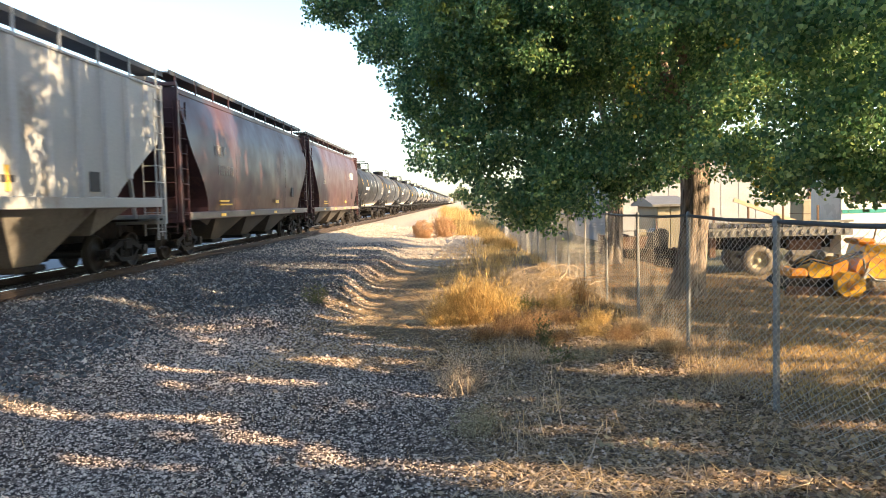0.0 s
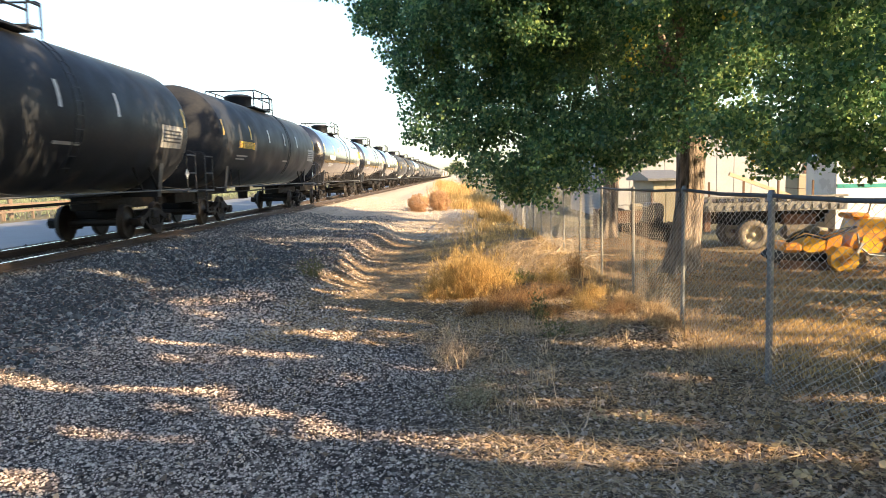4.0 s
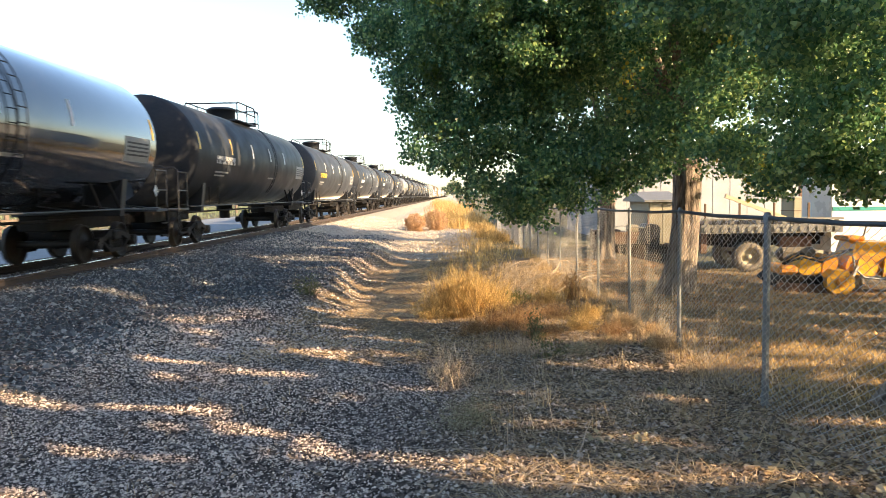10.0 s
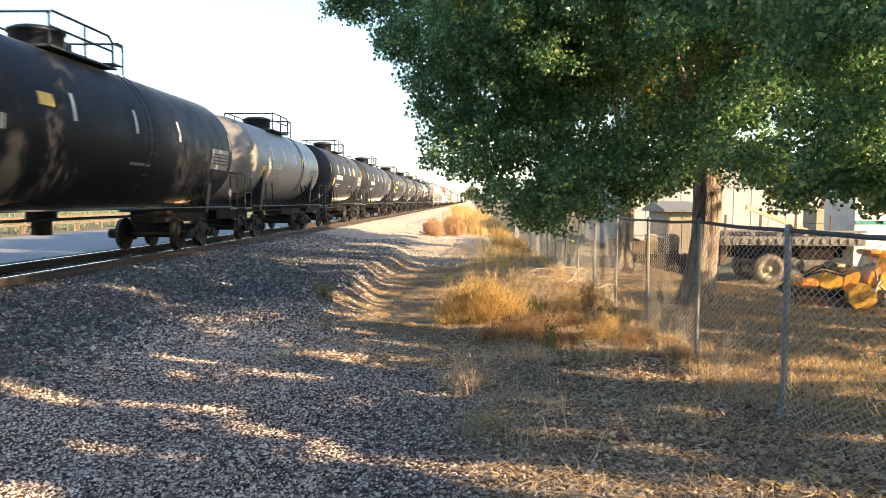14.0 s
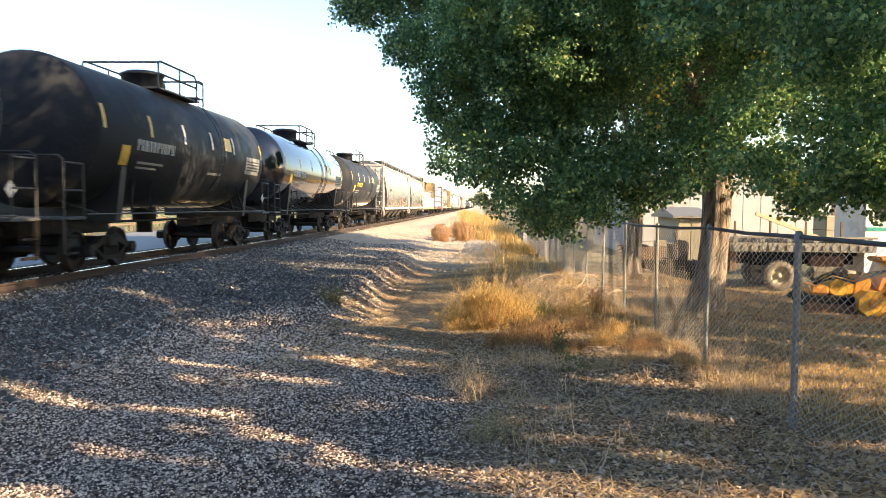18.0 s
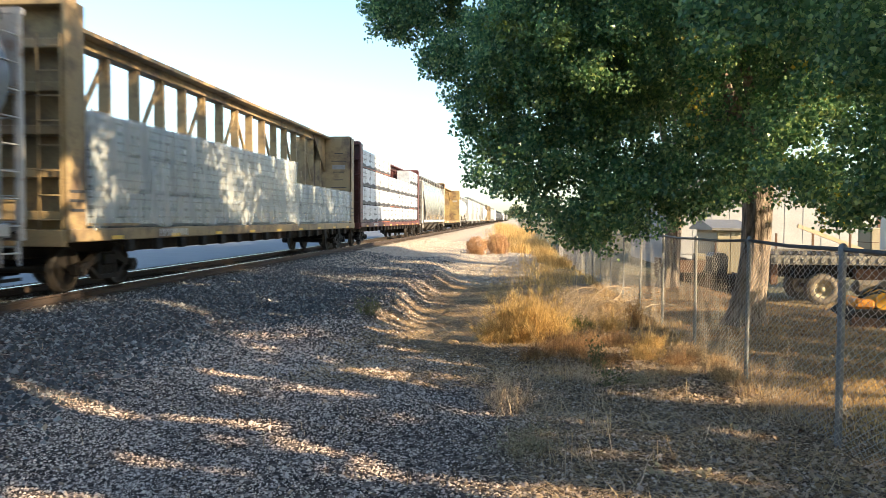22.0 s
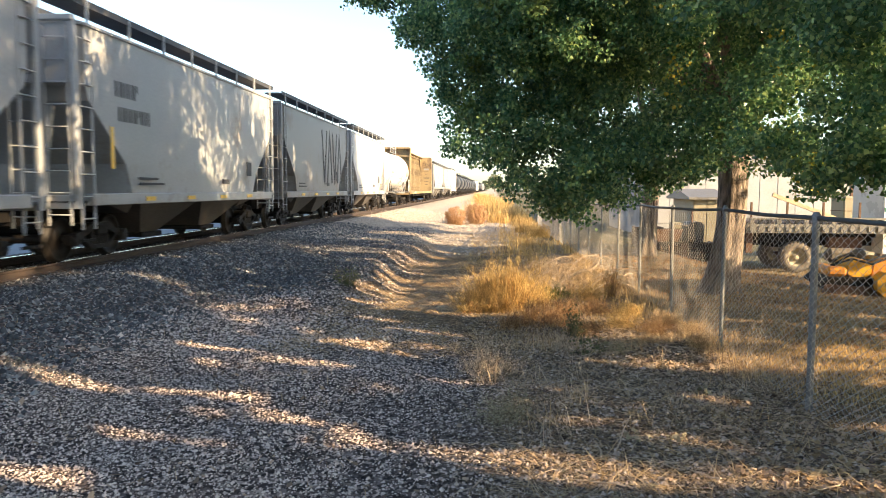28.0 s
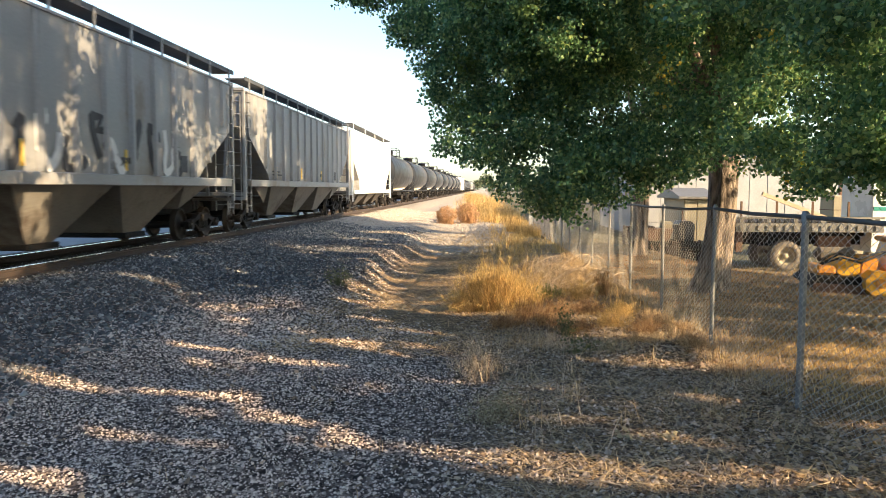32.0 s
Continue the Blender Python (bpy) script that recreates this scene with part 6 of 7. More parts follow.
# ---- chain-link fence ----
def build_fence():
    H, STEP = 1.55, 2.35
    ys = [6.03 + STEP * i for i in range(-3, 17)]
    root = thing("chain_link_fence", "galvanized chain-link fence with dark top rail, grass grown through its foot", "fence")
    post = cached(("post",), lambda: Shape().tube([(0, 0, -0.2), (0, 0, H)], 0.021, 10).lathe([(0.027, H - 0.05), (0.027, H + 0.005), (0.015, H + 0.03), (0.001, H + 0.034)], 10, "z"), "galv")
    pr = random.Random(2)
    base = [float(height(FENCE_X, y)) for y in ys]
    for i, (y, z) in enumerate(zip(ys, base)):
        big = i == 3
        part("post", post, "galv", root, at=Matrix.Translation((FENCE_X, y, z)) @ Matrix.Diagonal((1.28 if big else 1.05, 1.28 if big else 1.05, 1, 1)) @ pose(0, 0, 0, pr.uniform(-0.6, 0.6), pr.uniform(-0.5, 0.5), 0))
    for i in range(len(ys) - 1):
        part("top_rail", Shape().tube([(FENCE_X, ys[i], base[i] + H - 0.015), (FENCE_X, (ys[i] + ys[i + 1]) / 2, (base[i] + base[i + 1]) / 2 + H - 0.03), (FENCE_X, ys[i + 1], base[i + 1] + H - 0.015)], 0.018, 8), "rail_dark", root)

    def fabric():
        s = Shape()
        k, c = 42, STEP / 42
        rows = int((H - 0.06) / (c * 0.55))
        vs, fs = [], []
        for j in range(k):
            o = len(vs)
            y = (j + 0.5) * c
            for m in range(rows + 1):
                yy, xx = y + (c / 2 if (m + j) % 2 else -c / 2), 0.004 if m % 2 else -0.004
                z = 0.03 + m * c * 0.55
                for t in range(3):
                    a = 2.094 * t
                    vs.append((xx + 0.0022 * math.cos(a), yy + 0.0020 * math.sin(a), z + 0.0020 * math.sin(a)))
            for m in range(rows):
                for t in range(3):
                    t2 = (t + 1) % 3
                    p = o + m * 3
                    fs.append((p + t, p + t2, p + 3 + t2, p + 3 + t))
        s.add(vs, fs)
        return s
    me = cached(("mesh_panel",), fabric, "wire")
    for i in range(len(ys) - 1):
        sh = Matrix.Identity(4)
        sh[2][1] = (base[i + 1] - base[i]) / STEP
        ob = part("mesh_panel", me, "wire", root, "woven wire diamonds")
        ob.matrix_basis = Matrix.Translation((FENCE_X - 0.028, ys[i], base[i])) @ pose(0, 0, 0, math.degrees(math.atan((base[i + 1] - base[i]) / STEP)), 0, 0)
    # weathered slats woven through the far panels
    r = random.Random(5)
    slat = cached(("slat",), lambda: Shape().box(-0.006, 0.006, -0.03, 0.03, 0.05, H - 0.08), "galv")
    for i in range(110):
        y = 29.0 + i * 0.10
        part("slat", slat, "galv", root, at=pose(FENCE_X + 0.012, y, float(height(FENCE_X, y)) - r.uniform(0, 0.05), r.uniform(-1, 1), 0, 0))


build_fence()


# ---- plants and litter ----
def blades(centres, per, spread, length, width, r, lean=0.5, bend=0.35):
    """Thin tapering stalks rising from the ground about the centres: vertices and triangles."""
    n = len(centres) * per
    c = np.repeat(np.asarray(centres, float), per, 0)
    xy = c[:, :2] + r.normal(0, 1, (n, 2)) * spread
    z = height(xy[:, 0], xy[:, 1])
    a = r.uniform(0, 6.283, n)
    le = r.uniform(length[0], length[1], n) * (c[:, 2] if c.shape[1] > 2 else 1)
    ln = np.abs(r.normal(0, lean, n)) if lean < 1.5 else r.uniform(1.25, 1.54, n)
    dx, dy, dz = np.cos(a) * np.sin(ln), np.sin(a) * np.sin(ln), np.cos(ln)
    base = np.stack([xy[:, 0], xy[:, 1], z - 0.01], 1)
    d = np.stack([dx, dy, dz], 1)
    mid = base + d * (le * 0.55)[:, None]
    tip = mid + (d * (1 - bend) + np.stack([np.cos(a), np.sin(a), -0.2 * np.ones(n)], 1) * bend) * (le * 0.45)[:, None]
    b = r.uniform(0, 6.283, n)
    w = np.stack([np.cos(b), np.sin(b), np.zeros(n)], 1) * (width * r.uniform(0.6, 1.4, n))[:, None]
    v = np.stack([base - w, base + w, mid - w * 0.7, mid + w * 0.7, tip], 1).reshape(-1, 3)
    k = (np.arange(n) * 5)[:, None]
    f = np.concatenate([k + np.array([0, 1, 3]), k + np.array([0, 3, 2]), k + np.array([2, 3, 4])])
    return v, f


def bush(name, label, x, y, rad, h, n, mat, seed, fine=0.0028, group=""):
    """A round dry bush: forked stalks fanning from one foot, with seed tufts at their ends."""
    r = np.random.default_rng(seed)
    root = thing(name, label, "bush", group)
    z0 = float(height(x, y))
    v, f = blades(np.array([[x, y, 1.0]]), n, rad * 0.33, (h * 0.45, h * (1.1 if mat != "rust_brush" else 0.8)), fine, r, 0.42 if mat != "rust_brush" else 0.9, 0.22)
    part("brush", soup("brush", v, f, mat), mat, root, kind="stuff")
    d = r.normal(0, 1, (n // 5, 3))
    d /= np.linalg.norm(d, axis=1)[:, None]
    if mat != "rust_brush":
        d[:, 2] = np.abs(d[:, 2])
    mid = np.array([x, y, z0 + (h * 0.5 if mat == "rust_brush" else 0.05)])
    p = mid + d * np.array([rad, rad, h * (0.5 if mat == "rust_brush" else 1)]) * (0.5 + 0.5 * r.random(len(d)) ** 0.5)[:, None]
    v, f = leaves(p, 40 if mat == "rust_brush" else 16 if mat not in ("grey_twig", "straw") else 3, (0.05, 0.05, 0.07), (0.014, 0.034) if mat != "rust_brush" else (0.025, 0.055), r, -1.0)
    v[:, 2] = np.maximum(v[:, 2], z0)
    part("foliage", soup("foliage", v, f, mat), mat, root, kind="stuff")
    return root


def shrub(name, label, x, y, rad, h, n, mat, seed, twigs=9, width=0.0022, group="", flat=1.0):
    """A dense rounded shrub of fine forked twigs: stems fan out from the foot to an uneven dome, each with side twigs."""
    r = np.random.default_rng(seed)
    root = thing(name, label, "bush", group)
    d = r.normal(0, 1, (n, 3))
    d /= np.linalg.norm(d, axis=1)[:, None]
    d[:, 2] = np.abs(d[:, 2])
    a = np.arctan2(d[:, 1], d[:, 0])
    lump = 0.8 + 0.14 * np.sin(3 * a + seed) + 0.10 * np.sin(7 * a + 2 * seed) + 0.12 * r.normal(0, 1, n)
    foot = np.stack([x + r.normal(0, rad * 0.28, n), y + r.normal(0, rad * 0.28, n)], 1)
    base = np.concatenate([foot, height(foot[:, 0], foot[:, 1])[:, None] - 0.01], 1)
    reach = d * np.array([rad * 0.8, rad * 0.8, h]) * (lump * (0.55 + 0.45 * r.random(n) ** 0.5))[:, None]
    reach[:, 2] = np.maximum(reach[:, 2], 0.15 * h)
    k = np.repeat(np.arange(n), twigs)
    t = r.uniform(0.25, 0.98, n * twigs)
    p = base[k] + reach[k] * t[:, None] + np.stack([0 * t, 0 * t, 0.12 * h * np.sin(3.14 * t)], 1)
    q = reach[k] / (np.linalg.norm(reach[k], axis=1)[:, None] + 1e-9) + r.normal(0, 0.65, (n * twigs, 3)) + np.array([0, 0, 0.35 * flat])
    q *= (r.uniform(0.06, 0.20, n * twigs) * h)[:, None] / np.linalg.norm(q, axis=1)[:, None]
    o = np.concatenate([base, p])
    e = np.concatenate([reach * 0.8, q])
    w0 = np.concatenate([np.full(n, width * 1.4), np.full(n * twigs, width)])
    b = r.uniform(0, 6.283, len(o))
    w = np.stack([np.cos(b), np.sin(b), 0 * b], 1) * w0[:, None]
    m = o + e * 0.55 + np.stack([0 * b, 0 * b, 0.06 * np.abs(e[:, 2])], 1)
    v = np.stack([o - w, o + w, m - w * 0.8, m + w * 0.8, o + e], 1).reshape(-1, 3)
    i = (np.arange(len(o)) * 5)[:, None]
    f = np.concatenate([i + np.array([0, 1, 3]), i + np.array([0, 3, 2]), i + np.array([2, 3, 4])])
    part("brush", soup("brush", v, f, mat), mat, root, kind="stuff")
    tips = (p + q)[r.random(n * twigs) < 0.6]
    v, f = leaves(tips, 2, (0.012, 0.012, 0.015), (0.006, 0.017), r, -0.8)
    part("seed_fluff", soup("seed_fluff", v, f, mat), mat, root, kind="stuff")
    return root


def build_plants():
    r = np.random.default_rng(21)
    gold = "golden bushes by the path"
    shrub("dry_bush", "dense golden dry bush standing in the sun by the path", 0.12, 11.5, 0.62, 0.92, 760, "gold", 31, 16, 0.0028, gold)
    shrub("dry_bush", "golden dry bush leaning on a larger one", 0.62, 11.9, 0.42, 0.55, 220, "gold", 32, 10, 0.0026, gold)
    shrub("dry_bush", "low golden dry bush spreading over the path's edge", -0.35, 11.2, 0.36, 0.42, 150, "gold", 35, 10, 0.0026, gold)
    for i, (x, y, rad, h, mt) in enumerate(((0.55, 10.2, 0.42, 0.42, "rusty_brush"), (1.0, 10.3, 0.40, 0.38, "rusty_brush"), (1.42, 10.6, 0.36, 0.34, "rusty_brush"), (1.85, 10.4, 0.32, 0.34, "gold"),
                                            (0.25, 9.9, 0.30, 0.25, "rusty_brush"), (0.8, 9.75, 0.30, 0.22, "rusty_brush"), (2.25, 10.0, 0.28, 0.26, "straw"), (1.5, 12.2, 0.4, 0.36, "gold"),
                                            (1.15, 9.35, 0.34, 0.20, "rusty_brush"), (1.6, 9.6, 0.34, 0.26, "gold"), (2.0, 9.3, 0.30, 0.26, "rusty_brush"), (2.35, 9.1, 0.26, 0.28, "straw"), (2.3, 8.4, 0.24, 0.24, "straw"), (1.85, 8.7, 0.30, 0.14, "straw"))):
        shrub("dry_bush", "low rust-gold brush before the fence" if mt != "straw" else "pale dry tuft at the fence foot", x, y, rad, h, 170, mt, 130 + i, 9, 0.0022, "low brush before the fence", 0.6)
    shrub("dry_bush", "tall brown dry stalks standing before the fence", 1.95, 12.6, 0.20, 0.62, 110, "rusty_brush", 145, 5, 0.003, "low brush before the fence", 2.5)
    shrub("dry_bush", "grey-green brush in the shade behind the golden bush", 1.0, 12.6, 0.5, 0.32, 160, "green_weed", 146, 8, 0.0025, "low brush before the fence", 0.5)
    bush("dry_bush", "golden brush along the path", 1.0, 19.5, 0.5, 0.4, 160, "gold", 35, group="golden bushes by the path")
    bush("dry_bush", "golden brush along the path", 1.1, 26.0, 0.7, 0.5, 200, "gold", 36, group="golden bushes by the path")
    bush("tumbleweed", "rust-brown round tumbleweed on pale gravel", -2.2, 42.5, 0.62, 1.0, 800, "rust_brush", 37, 0.006, group="tumbleweeds")
    bush("tumbleweed", "rust-brown round tumbleweed on pale gravel", -1.05, 43.9, 0.68, 1.15, 800, "rust_brush", 38, 0.006, group="tumbleweeds")
    for i, (x, y, rad, h) in enumerate(((0.2, 46.0, 1.0, 0.9), (1.0, 49.0, 1.2, 1.1), (-0.6, 50.5, 0.9, 0.8), (1.6, 44.5, 0.8, 0.6), (1.4, 37.0, 0.6, 0.5), (1.9, 33.0, 0.6, 0.5))):
        bush("dry_bush", "sunlit golden brush behind the tumbleweeds", x, y, rad, h, 420, "gold", 160 + i, 0.010, group="golden brush bank")
    for i in range(16):
        y = 50 + i * 7.5
        bush("dry_bush", "sunlit golden brush bank beside the track", 0.1 - 0.028 * (y - 50) + r.uniform(-1.2, 1.6), y, r.uniform(1.2, 2.0), r.uniform(1.0, 1.8), 420, "gold", 100 + i, 0.012, group="golden brush bank")
    bush("weed", "small green weed on the gravel shoulder", -2.75, 13.9, 0.24, 0.26, 160, "dull_weed", 39, group="green weeds")
    bush("weed", "small green weed among dry stalks", 0.98, 9.1, 0.11, 0.26, 90, "dull_weed", 40, group="green weeds")
    bush("weed", "small green weed among dry stalks", 1.0, 8.0, 0.16, 0.10, 60, "dull_weed", 41, group="green weeds")
    pale = "pale dry weeds"
    shrub("dry_weed", "tall pale dry weed on the gravel edge", 0.0, 7.15, 0.34, 0.62, 120, "grey_twig", 42, 6, 0.0022, pale, 1.6)
    shrub("dry_weed", "pale dry weed on the gravel edge", -0.15, 7.6, 0.26, 0.36, 70, "grey_twig", 44, 6, 0.0022, pale, 1.4)
    shrub("dry_weed", "flopped pale dry weed on the gravel edge", 0.12, 5.85, 0.36, 0.30, 130, "pale_weed", 43, 7, 0.0020, pale, 0.3)
    shrub("dry_weed", "low pale weed among the litter", 1.35, 8.1, 0.35, 0.16, 90, "pale_weed", 47, 7, 0.0022, pale, 0.3)
    shrub("dry_weed", "low pale weed among the litter", 0.75, 8.3, 0.30, 0.20, 80, "grey_twig", 48, 7, 0.0022, pale, 0.5)

    def field(name, label, n, xr, yr, length, mat, width=0.003, per=5, lean=0.5, spread=0.05, power=1.0):
        c = np.stack([r.uniform(*xr, n), yr[0] + (yr[1] - yr[0]) * r.random(n) ** power, r.uniform(0.5, 1.2, n)], 1)
        v, f = blades(c, per, spread, length, width, r, lean)
        tagged(new(name, soup(name, v, f, mat)), label, "grass", kind="stuff")

    field("dry_grass", "dry straw-coloured grass along the fence foot", 1000, (2.2, 2.8), (7.0, 26.0), (0.10, 0.30), "straw", 0.0025, 5, 0.55, 0.06, 1.3)
    field("dry_grass", "orange-gold grass along the inner side of the fence", 1100, (2.5, 4.6), (6.2, 8.8), (0.05, 0.13), "gold", 0.0026, 6, 0.55, 0.06)
    field("dry_grass", "golden dry grass in the yard behind the fence", 3000, (2.7, 9.0), (5.5, 30.0), (0.04, 0.12), "straw", 0.003, 5, 0.6, 0.08, 1.2)
    field("dry_grass", "flattened dry grass over the weedy strip", 1500, (0.2, 2.5), (8.5, 30.0), (0.08, 0.24), "straw", 0.002, 6, 1.15, 0.08, 1.5)
    field("dry_grass", "rust-gold brush across the strip before the fence", 120, (0.5, 2.4), (9.6, 18.0), (0.12, 0.36), "gold", 0.0032, 6, 0.6, 0.07)
    field("dry_grass", "sparse dry stalks on the gravel shoulder", 500, (-6.5, 0.0), (4.0, 28.0), (0.05, 0.18), "straw", 0.002, 4, 0.9, 0.06)
    field("dry_grass", "dull olive grass in the fields beyond the road", 3000, (-60, -25), (10, 160), (0.3, 0.7), "far_tree", 0.03, 5, 0.5, 0.4)

    field("straw_litter", "grey straw and stalks lying over the dirt", 7200, (0.0, 2.6), (3.6, 12.5), (0.06, 0.26), "grey_twig", 0.0032, 5, 1.6, 0.10, 1.5)
    field("straw_litter", "pale straw lying along the path", 6000, (-2.6, 0.5), (8.5, 24.0), (0.12, 0.34), "straw", 0.006, 5, 1.6, 0.12, 1.2)
    field("straw_litter", "long pale stalks lying over the dirt", 2300, (0.2, 2.6), (4.0, 11.0), (0.2, 0.5), "straw", 0.0034, 3, 1.6, 0.12, 1.4)
    field("straw_heap", "heap of bleached dry brush before the fence", 520, (0.9, 2.3), (13.0, 19.0), (0.25, 0.6), "straw", 0.0045, 6, 1.6, 0.14)
    for i, (x, y) in enumerate(((1.25, 13.6), (1.85, 14.2), (1.3, 15.1), (2.0, 15.6), (1.5, 16.6), (1.95, 17.6), (1.2, 18.2), (0.95, 14.3))):
        shrub("dry_brush", "bleached dry brush heaped before the fence", x, y, 0.62, 0.34 + 0.05 * (i % 3), 120, "straw" if i % 2 else "grey_twig", 180 + i, 8, 0.0032, "brush heap before the fence", 0.1)
    field("dry_grass", "low golden grass down the hollow", 700, (-0.9, 1.6), (18.0, 34.0), (0.08, 0.22), "gold", 0.004, 6, 0.8, 0.10)
    field("straw_litter", "straw and dry grass in the far hollow", 2600, (-2.4, 1.2), (16.0, 36.0), (0.12, 0.34), "straw", 0.005, 5, 1.6, 0.14)
    field("dry_grass", "golden grass along the path", 420, (0.2, 2.6), (22.0, 60.0), (0.2, 0.5), "gold", 0.008, 7, 0.5, 0.12)
    field("dry_grass", "short trampled yard grass", 7000, (2.6, 8.0), (5.0, 18.0), (0.03, 0.10), "straw", 0.003, 6, 1.0, 0.07, 1.3)

    def flat_litter(name, label, n, xr, yr, size, mat, power=1.2):
        x = r.uniform(*xr, n)
        y = yr[0] + (yr[1] - yr[0]) * r.random(n) ** power
        s = r.uniform(*size, n)
        a, t = r.uniform(0, 6.283, n), r.normal(0, 0.35, (n, 2))
        u = np.stack([np.cos(a), np.sin(a), t[:, 0]], 1)
        w = np.stack([-np.sin(a), np.cos(a), t[:, 1]], 1)
        c = np.stack([x, y, height(x, y) + 0.012 + 0.02 * r.random(n)], 1)
        q = np.array([(0, -0.5, 0.1), (0.42, -0.12, 0.0), (0.30, 0.25, 0.12), (0, 0.55, 0.0), (-0.32, 0.22, 0.1), (-0.40, -0.15, 0.02)])
        v = c[:, None] + (q[None, :, 0, None] * u[:, None] + q[None, :, 1, None] * w[:, None]) * s[:, None, None]
        v[:, :, 2] += q[None, :, 2] * s[:, None] * r.uniform(0.5, 2.5, (n, 1))
        f = (np.array([(0, 1, 2), (0, 2, 3), (0, 3, 4), (0, 4, 5)])[None] + (np.arange(n) * 6)[:, None, None]).reshape(-1, 3)
        tagged(new(name, soup(name, v.reshape(-1, 3), f, mat)), label, "leaf litter", kind="stuff")

    flat_litter("leaf_litter", "curled dry cottonwood leaves on the ground", 5200, (0.1, 4.2), (3.4, 13.0), (0.010, 0.038), "litter", 1.5)
    flat_litter("leaf_litter", "dry leaves gathered along the fence foot", 2400, (1.5, 3.0), (3.6, 9.0), (0.02, 0.055), "litter", 1.4)
    flat_litter("leaf_litter", "rust-orange leaves strewn over the yard grass", 6500, (2.8, 8.5), (8.5, 23.0), (0.025, 0.065), "rust_leaf", 1.1)
    flat_litter("leaf_litter", "scattered dry leaves on the gravel", 500, (-5.0, 0.5), (3.8, 14.0), (0.025, 0.06), "litter")
    flat_litter("leaf_litter", "large curled tan leaves heaped by the fence foot", 200, (1.7, 2.9), (3.9, 5.2), (0.035, 0.07), "straw")
    # fallen green leaf sprigs and clumps of lying stalks
    for i, (x, y) in enumerate(((1.0, 5.2), (1.25, 5.15), (1.75, 6.35))):
        root = thing("fallen_sprig", "small fallen sprig of pale green leaves on the litter", "leaf", "fallen sprigs")
        z = float(height(x, y))
        v, f = leaves(np.array([[x, y, z + 0.03]]), 16, (0.05, 0.05, 0.008), (0.03, 0.06), r, 0.0)
        v[:, 2] = np.maximum(v[:, 2], z + 0.005)
        part("foliage", soup("foliage", v, f, "pale_weed"), "pale_weed", root, kind="stuff")
        part("stem", Shape().tube([(x - 0.08, y, z + 0.015), (x, y + 0.02, z + 0.03), (x + 0.08, y + 0.03, z + 0.02)], 0.003, 5), "grey_twig", root)
    for mat, lean in (("straw", 1.15), ("grey_twig", 0.8)):
        c = np.stack([r.uniform(0.2, 2.3, 14), 4.4 + 5.5 * r.random(14), np.ones(14)], 1)
        v, f = blades(c, 26, 0.10, (0.12, 0.42), 0.0028, r, lean, 0.5)
        tagged(new("dry_grass", soup("dry_grass", v, f, mat)), "tangled tufts of dead stalks lying in the litter", "grass", kind="stuff")
    for i in range(16):
        x, y = r.uniform(0.9, 2.2), r.uniform(12.6, 18.5)
        z, a, L = float(height(x, y)), r.uniform(-0.9, 0.9), r.uniform(0.7, 1.5)
        p = [(x + math.cos(a) * L * k / 5 + r.normal(0, 0.03), y + math.sin(a) * L * k / 5, z + 0.02 + (0.12 + 0.35 * ((i * 7) % 5) / 5) * math.sin(k * 0.6) + r.normal(0, 0.01)) for k in range(6)]
        tagged(part("dry_branch", Shape().tube(p, 0.014, 6, True, 0.004), "grey_twig"), "bleached dry branch in the brush heap", "branch", "branches in the brush heap")
    # twigs
    pr = random.Random(8)
    for i in range(70):
        x, y = pr.uniform(-0.3, 2.4), 4.3 + 9 * pr.random() ** 1.3
        a, L = pr.uniform(0, 6.28), pr.uniform(0.12, 0.5)
        s = Shape()
        pts = []
        for k in range(5):
            px, py = x + math.cos(a) * L * k / 4 + pr.uniform(-0.02, 0.02), y + math.sin(a) * L * k / 4 + pr.uniform(-0.02, 0.02)
            pts.append((px, py, float(height(px, py)) + 0.012 + pr.uniform(0, 0.03)))
        s.tube(pts, pr.uniform(0.003, 0.007), 5, True, 0.002)
        tagged(part("twig", s, "grey_twig"), "bleached dry twig on the ground", "twig", "twigs on the ground")
    s = Shape()
    g = float(height(0.84, 5.0))
    s.tube([(0.80, 4.95, g - 0.01), (0.86, 5.04, g + 0.05), (0.89, 5.12, g + 0.10), (0.96, 5.22, g + 0.19)], 0.006, 6, True, 0.003)
    tagged(part("twig", s, "grey_twig"), "bent dry stick standing in the litter", "twig", "twigs on the ground")


build_plants()


# ---- the yard behind the fence ----
def wheel(root, x, y, z, R, w, name="wheel"):
    """A tyre with lugs on a dished rim, facing the path side along -y."""
    t = part(name, Shape().lathe([(R * 0.56, -w * 0.42), (R * 0.62, -w * 0.5), (R * 0.9, -w * 0.5), (R * 0.98, -w * 0.36), (R * 0.98, w * 0.36), (R * 0.9, w * 0.5), (R * 0.56, w * 0.45)], 30, "y"), "rubber", root, "dusty lugged tyre", at=(x, y, z))
    s = Shape()
    for k in range(26):
        a = 2 * math.pi * k / 26
        m = Matrix.Rotation(-a, 4, "Y") @ Matrix.Translation((R * 0.965, 0, 0))
        s._hull_box(m, (R * 0.05, w * 0.46, R * 0.065), 0)
    part("tread", s, "rubber", t, kind="stuff")
    part("rim", Shape().lathe([(R * 0.58, -w * 0.40), (R * 0.5, -w * 0.36), (R * 0.46, -w * 0.1), (R * 0.2, -w * 0.06), (R * 0.18, -w * 0.3), (0.001, -w * 0.31)], 24, "y"), "cream", t)
    return t


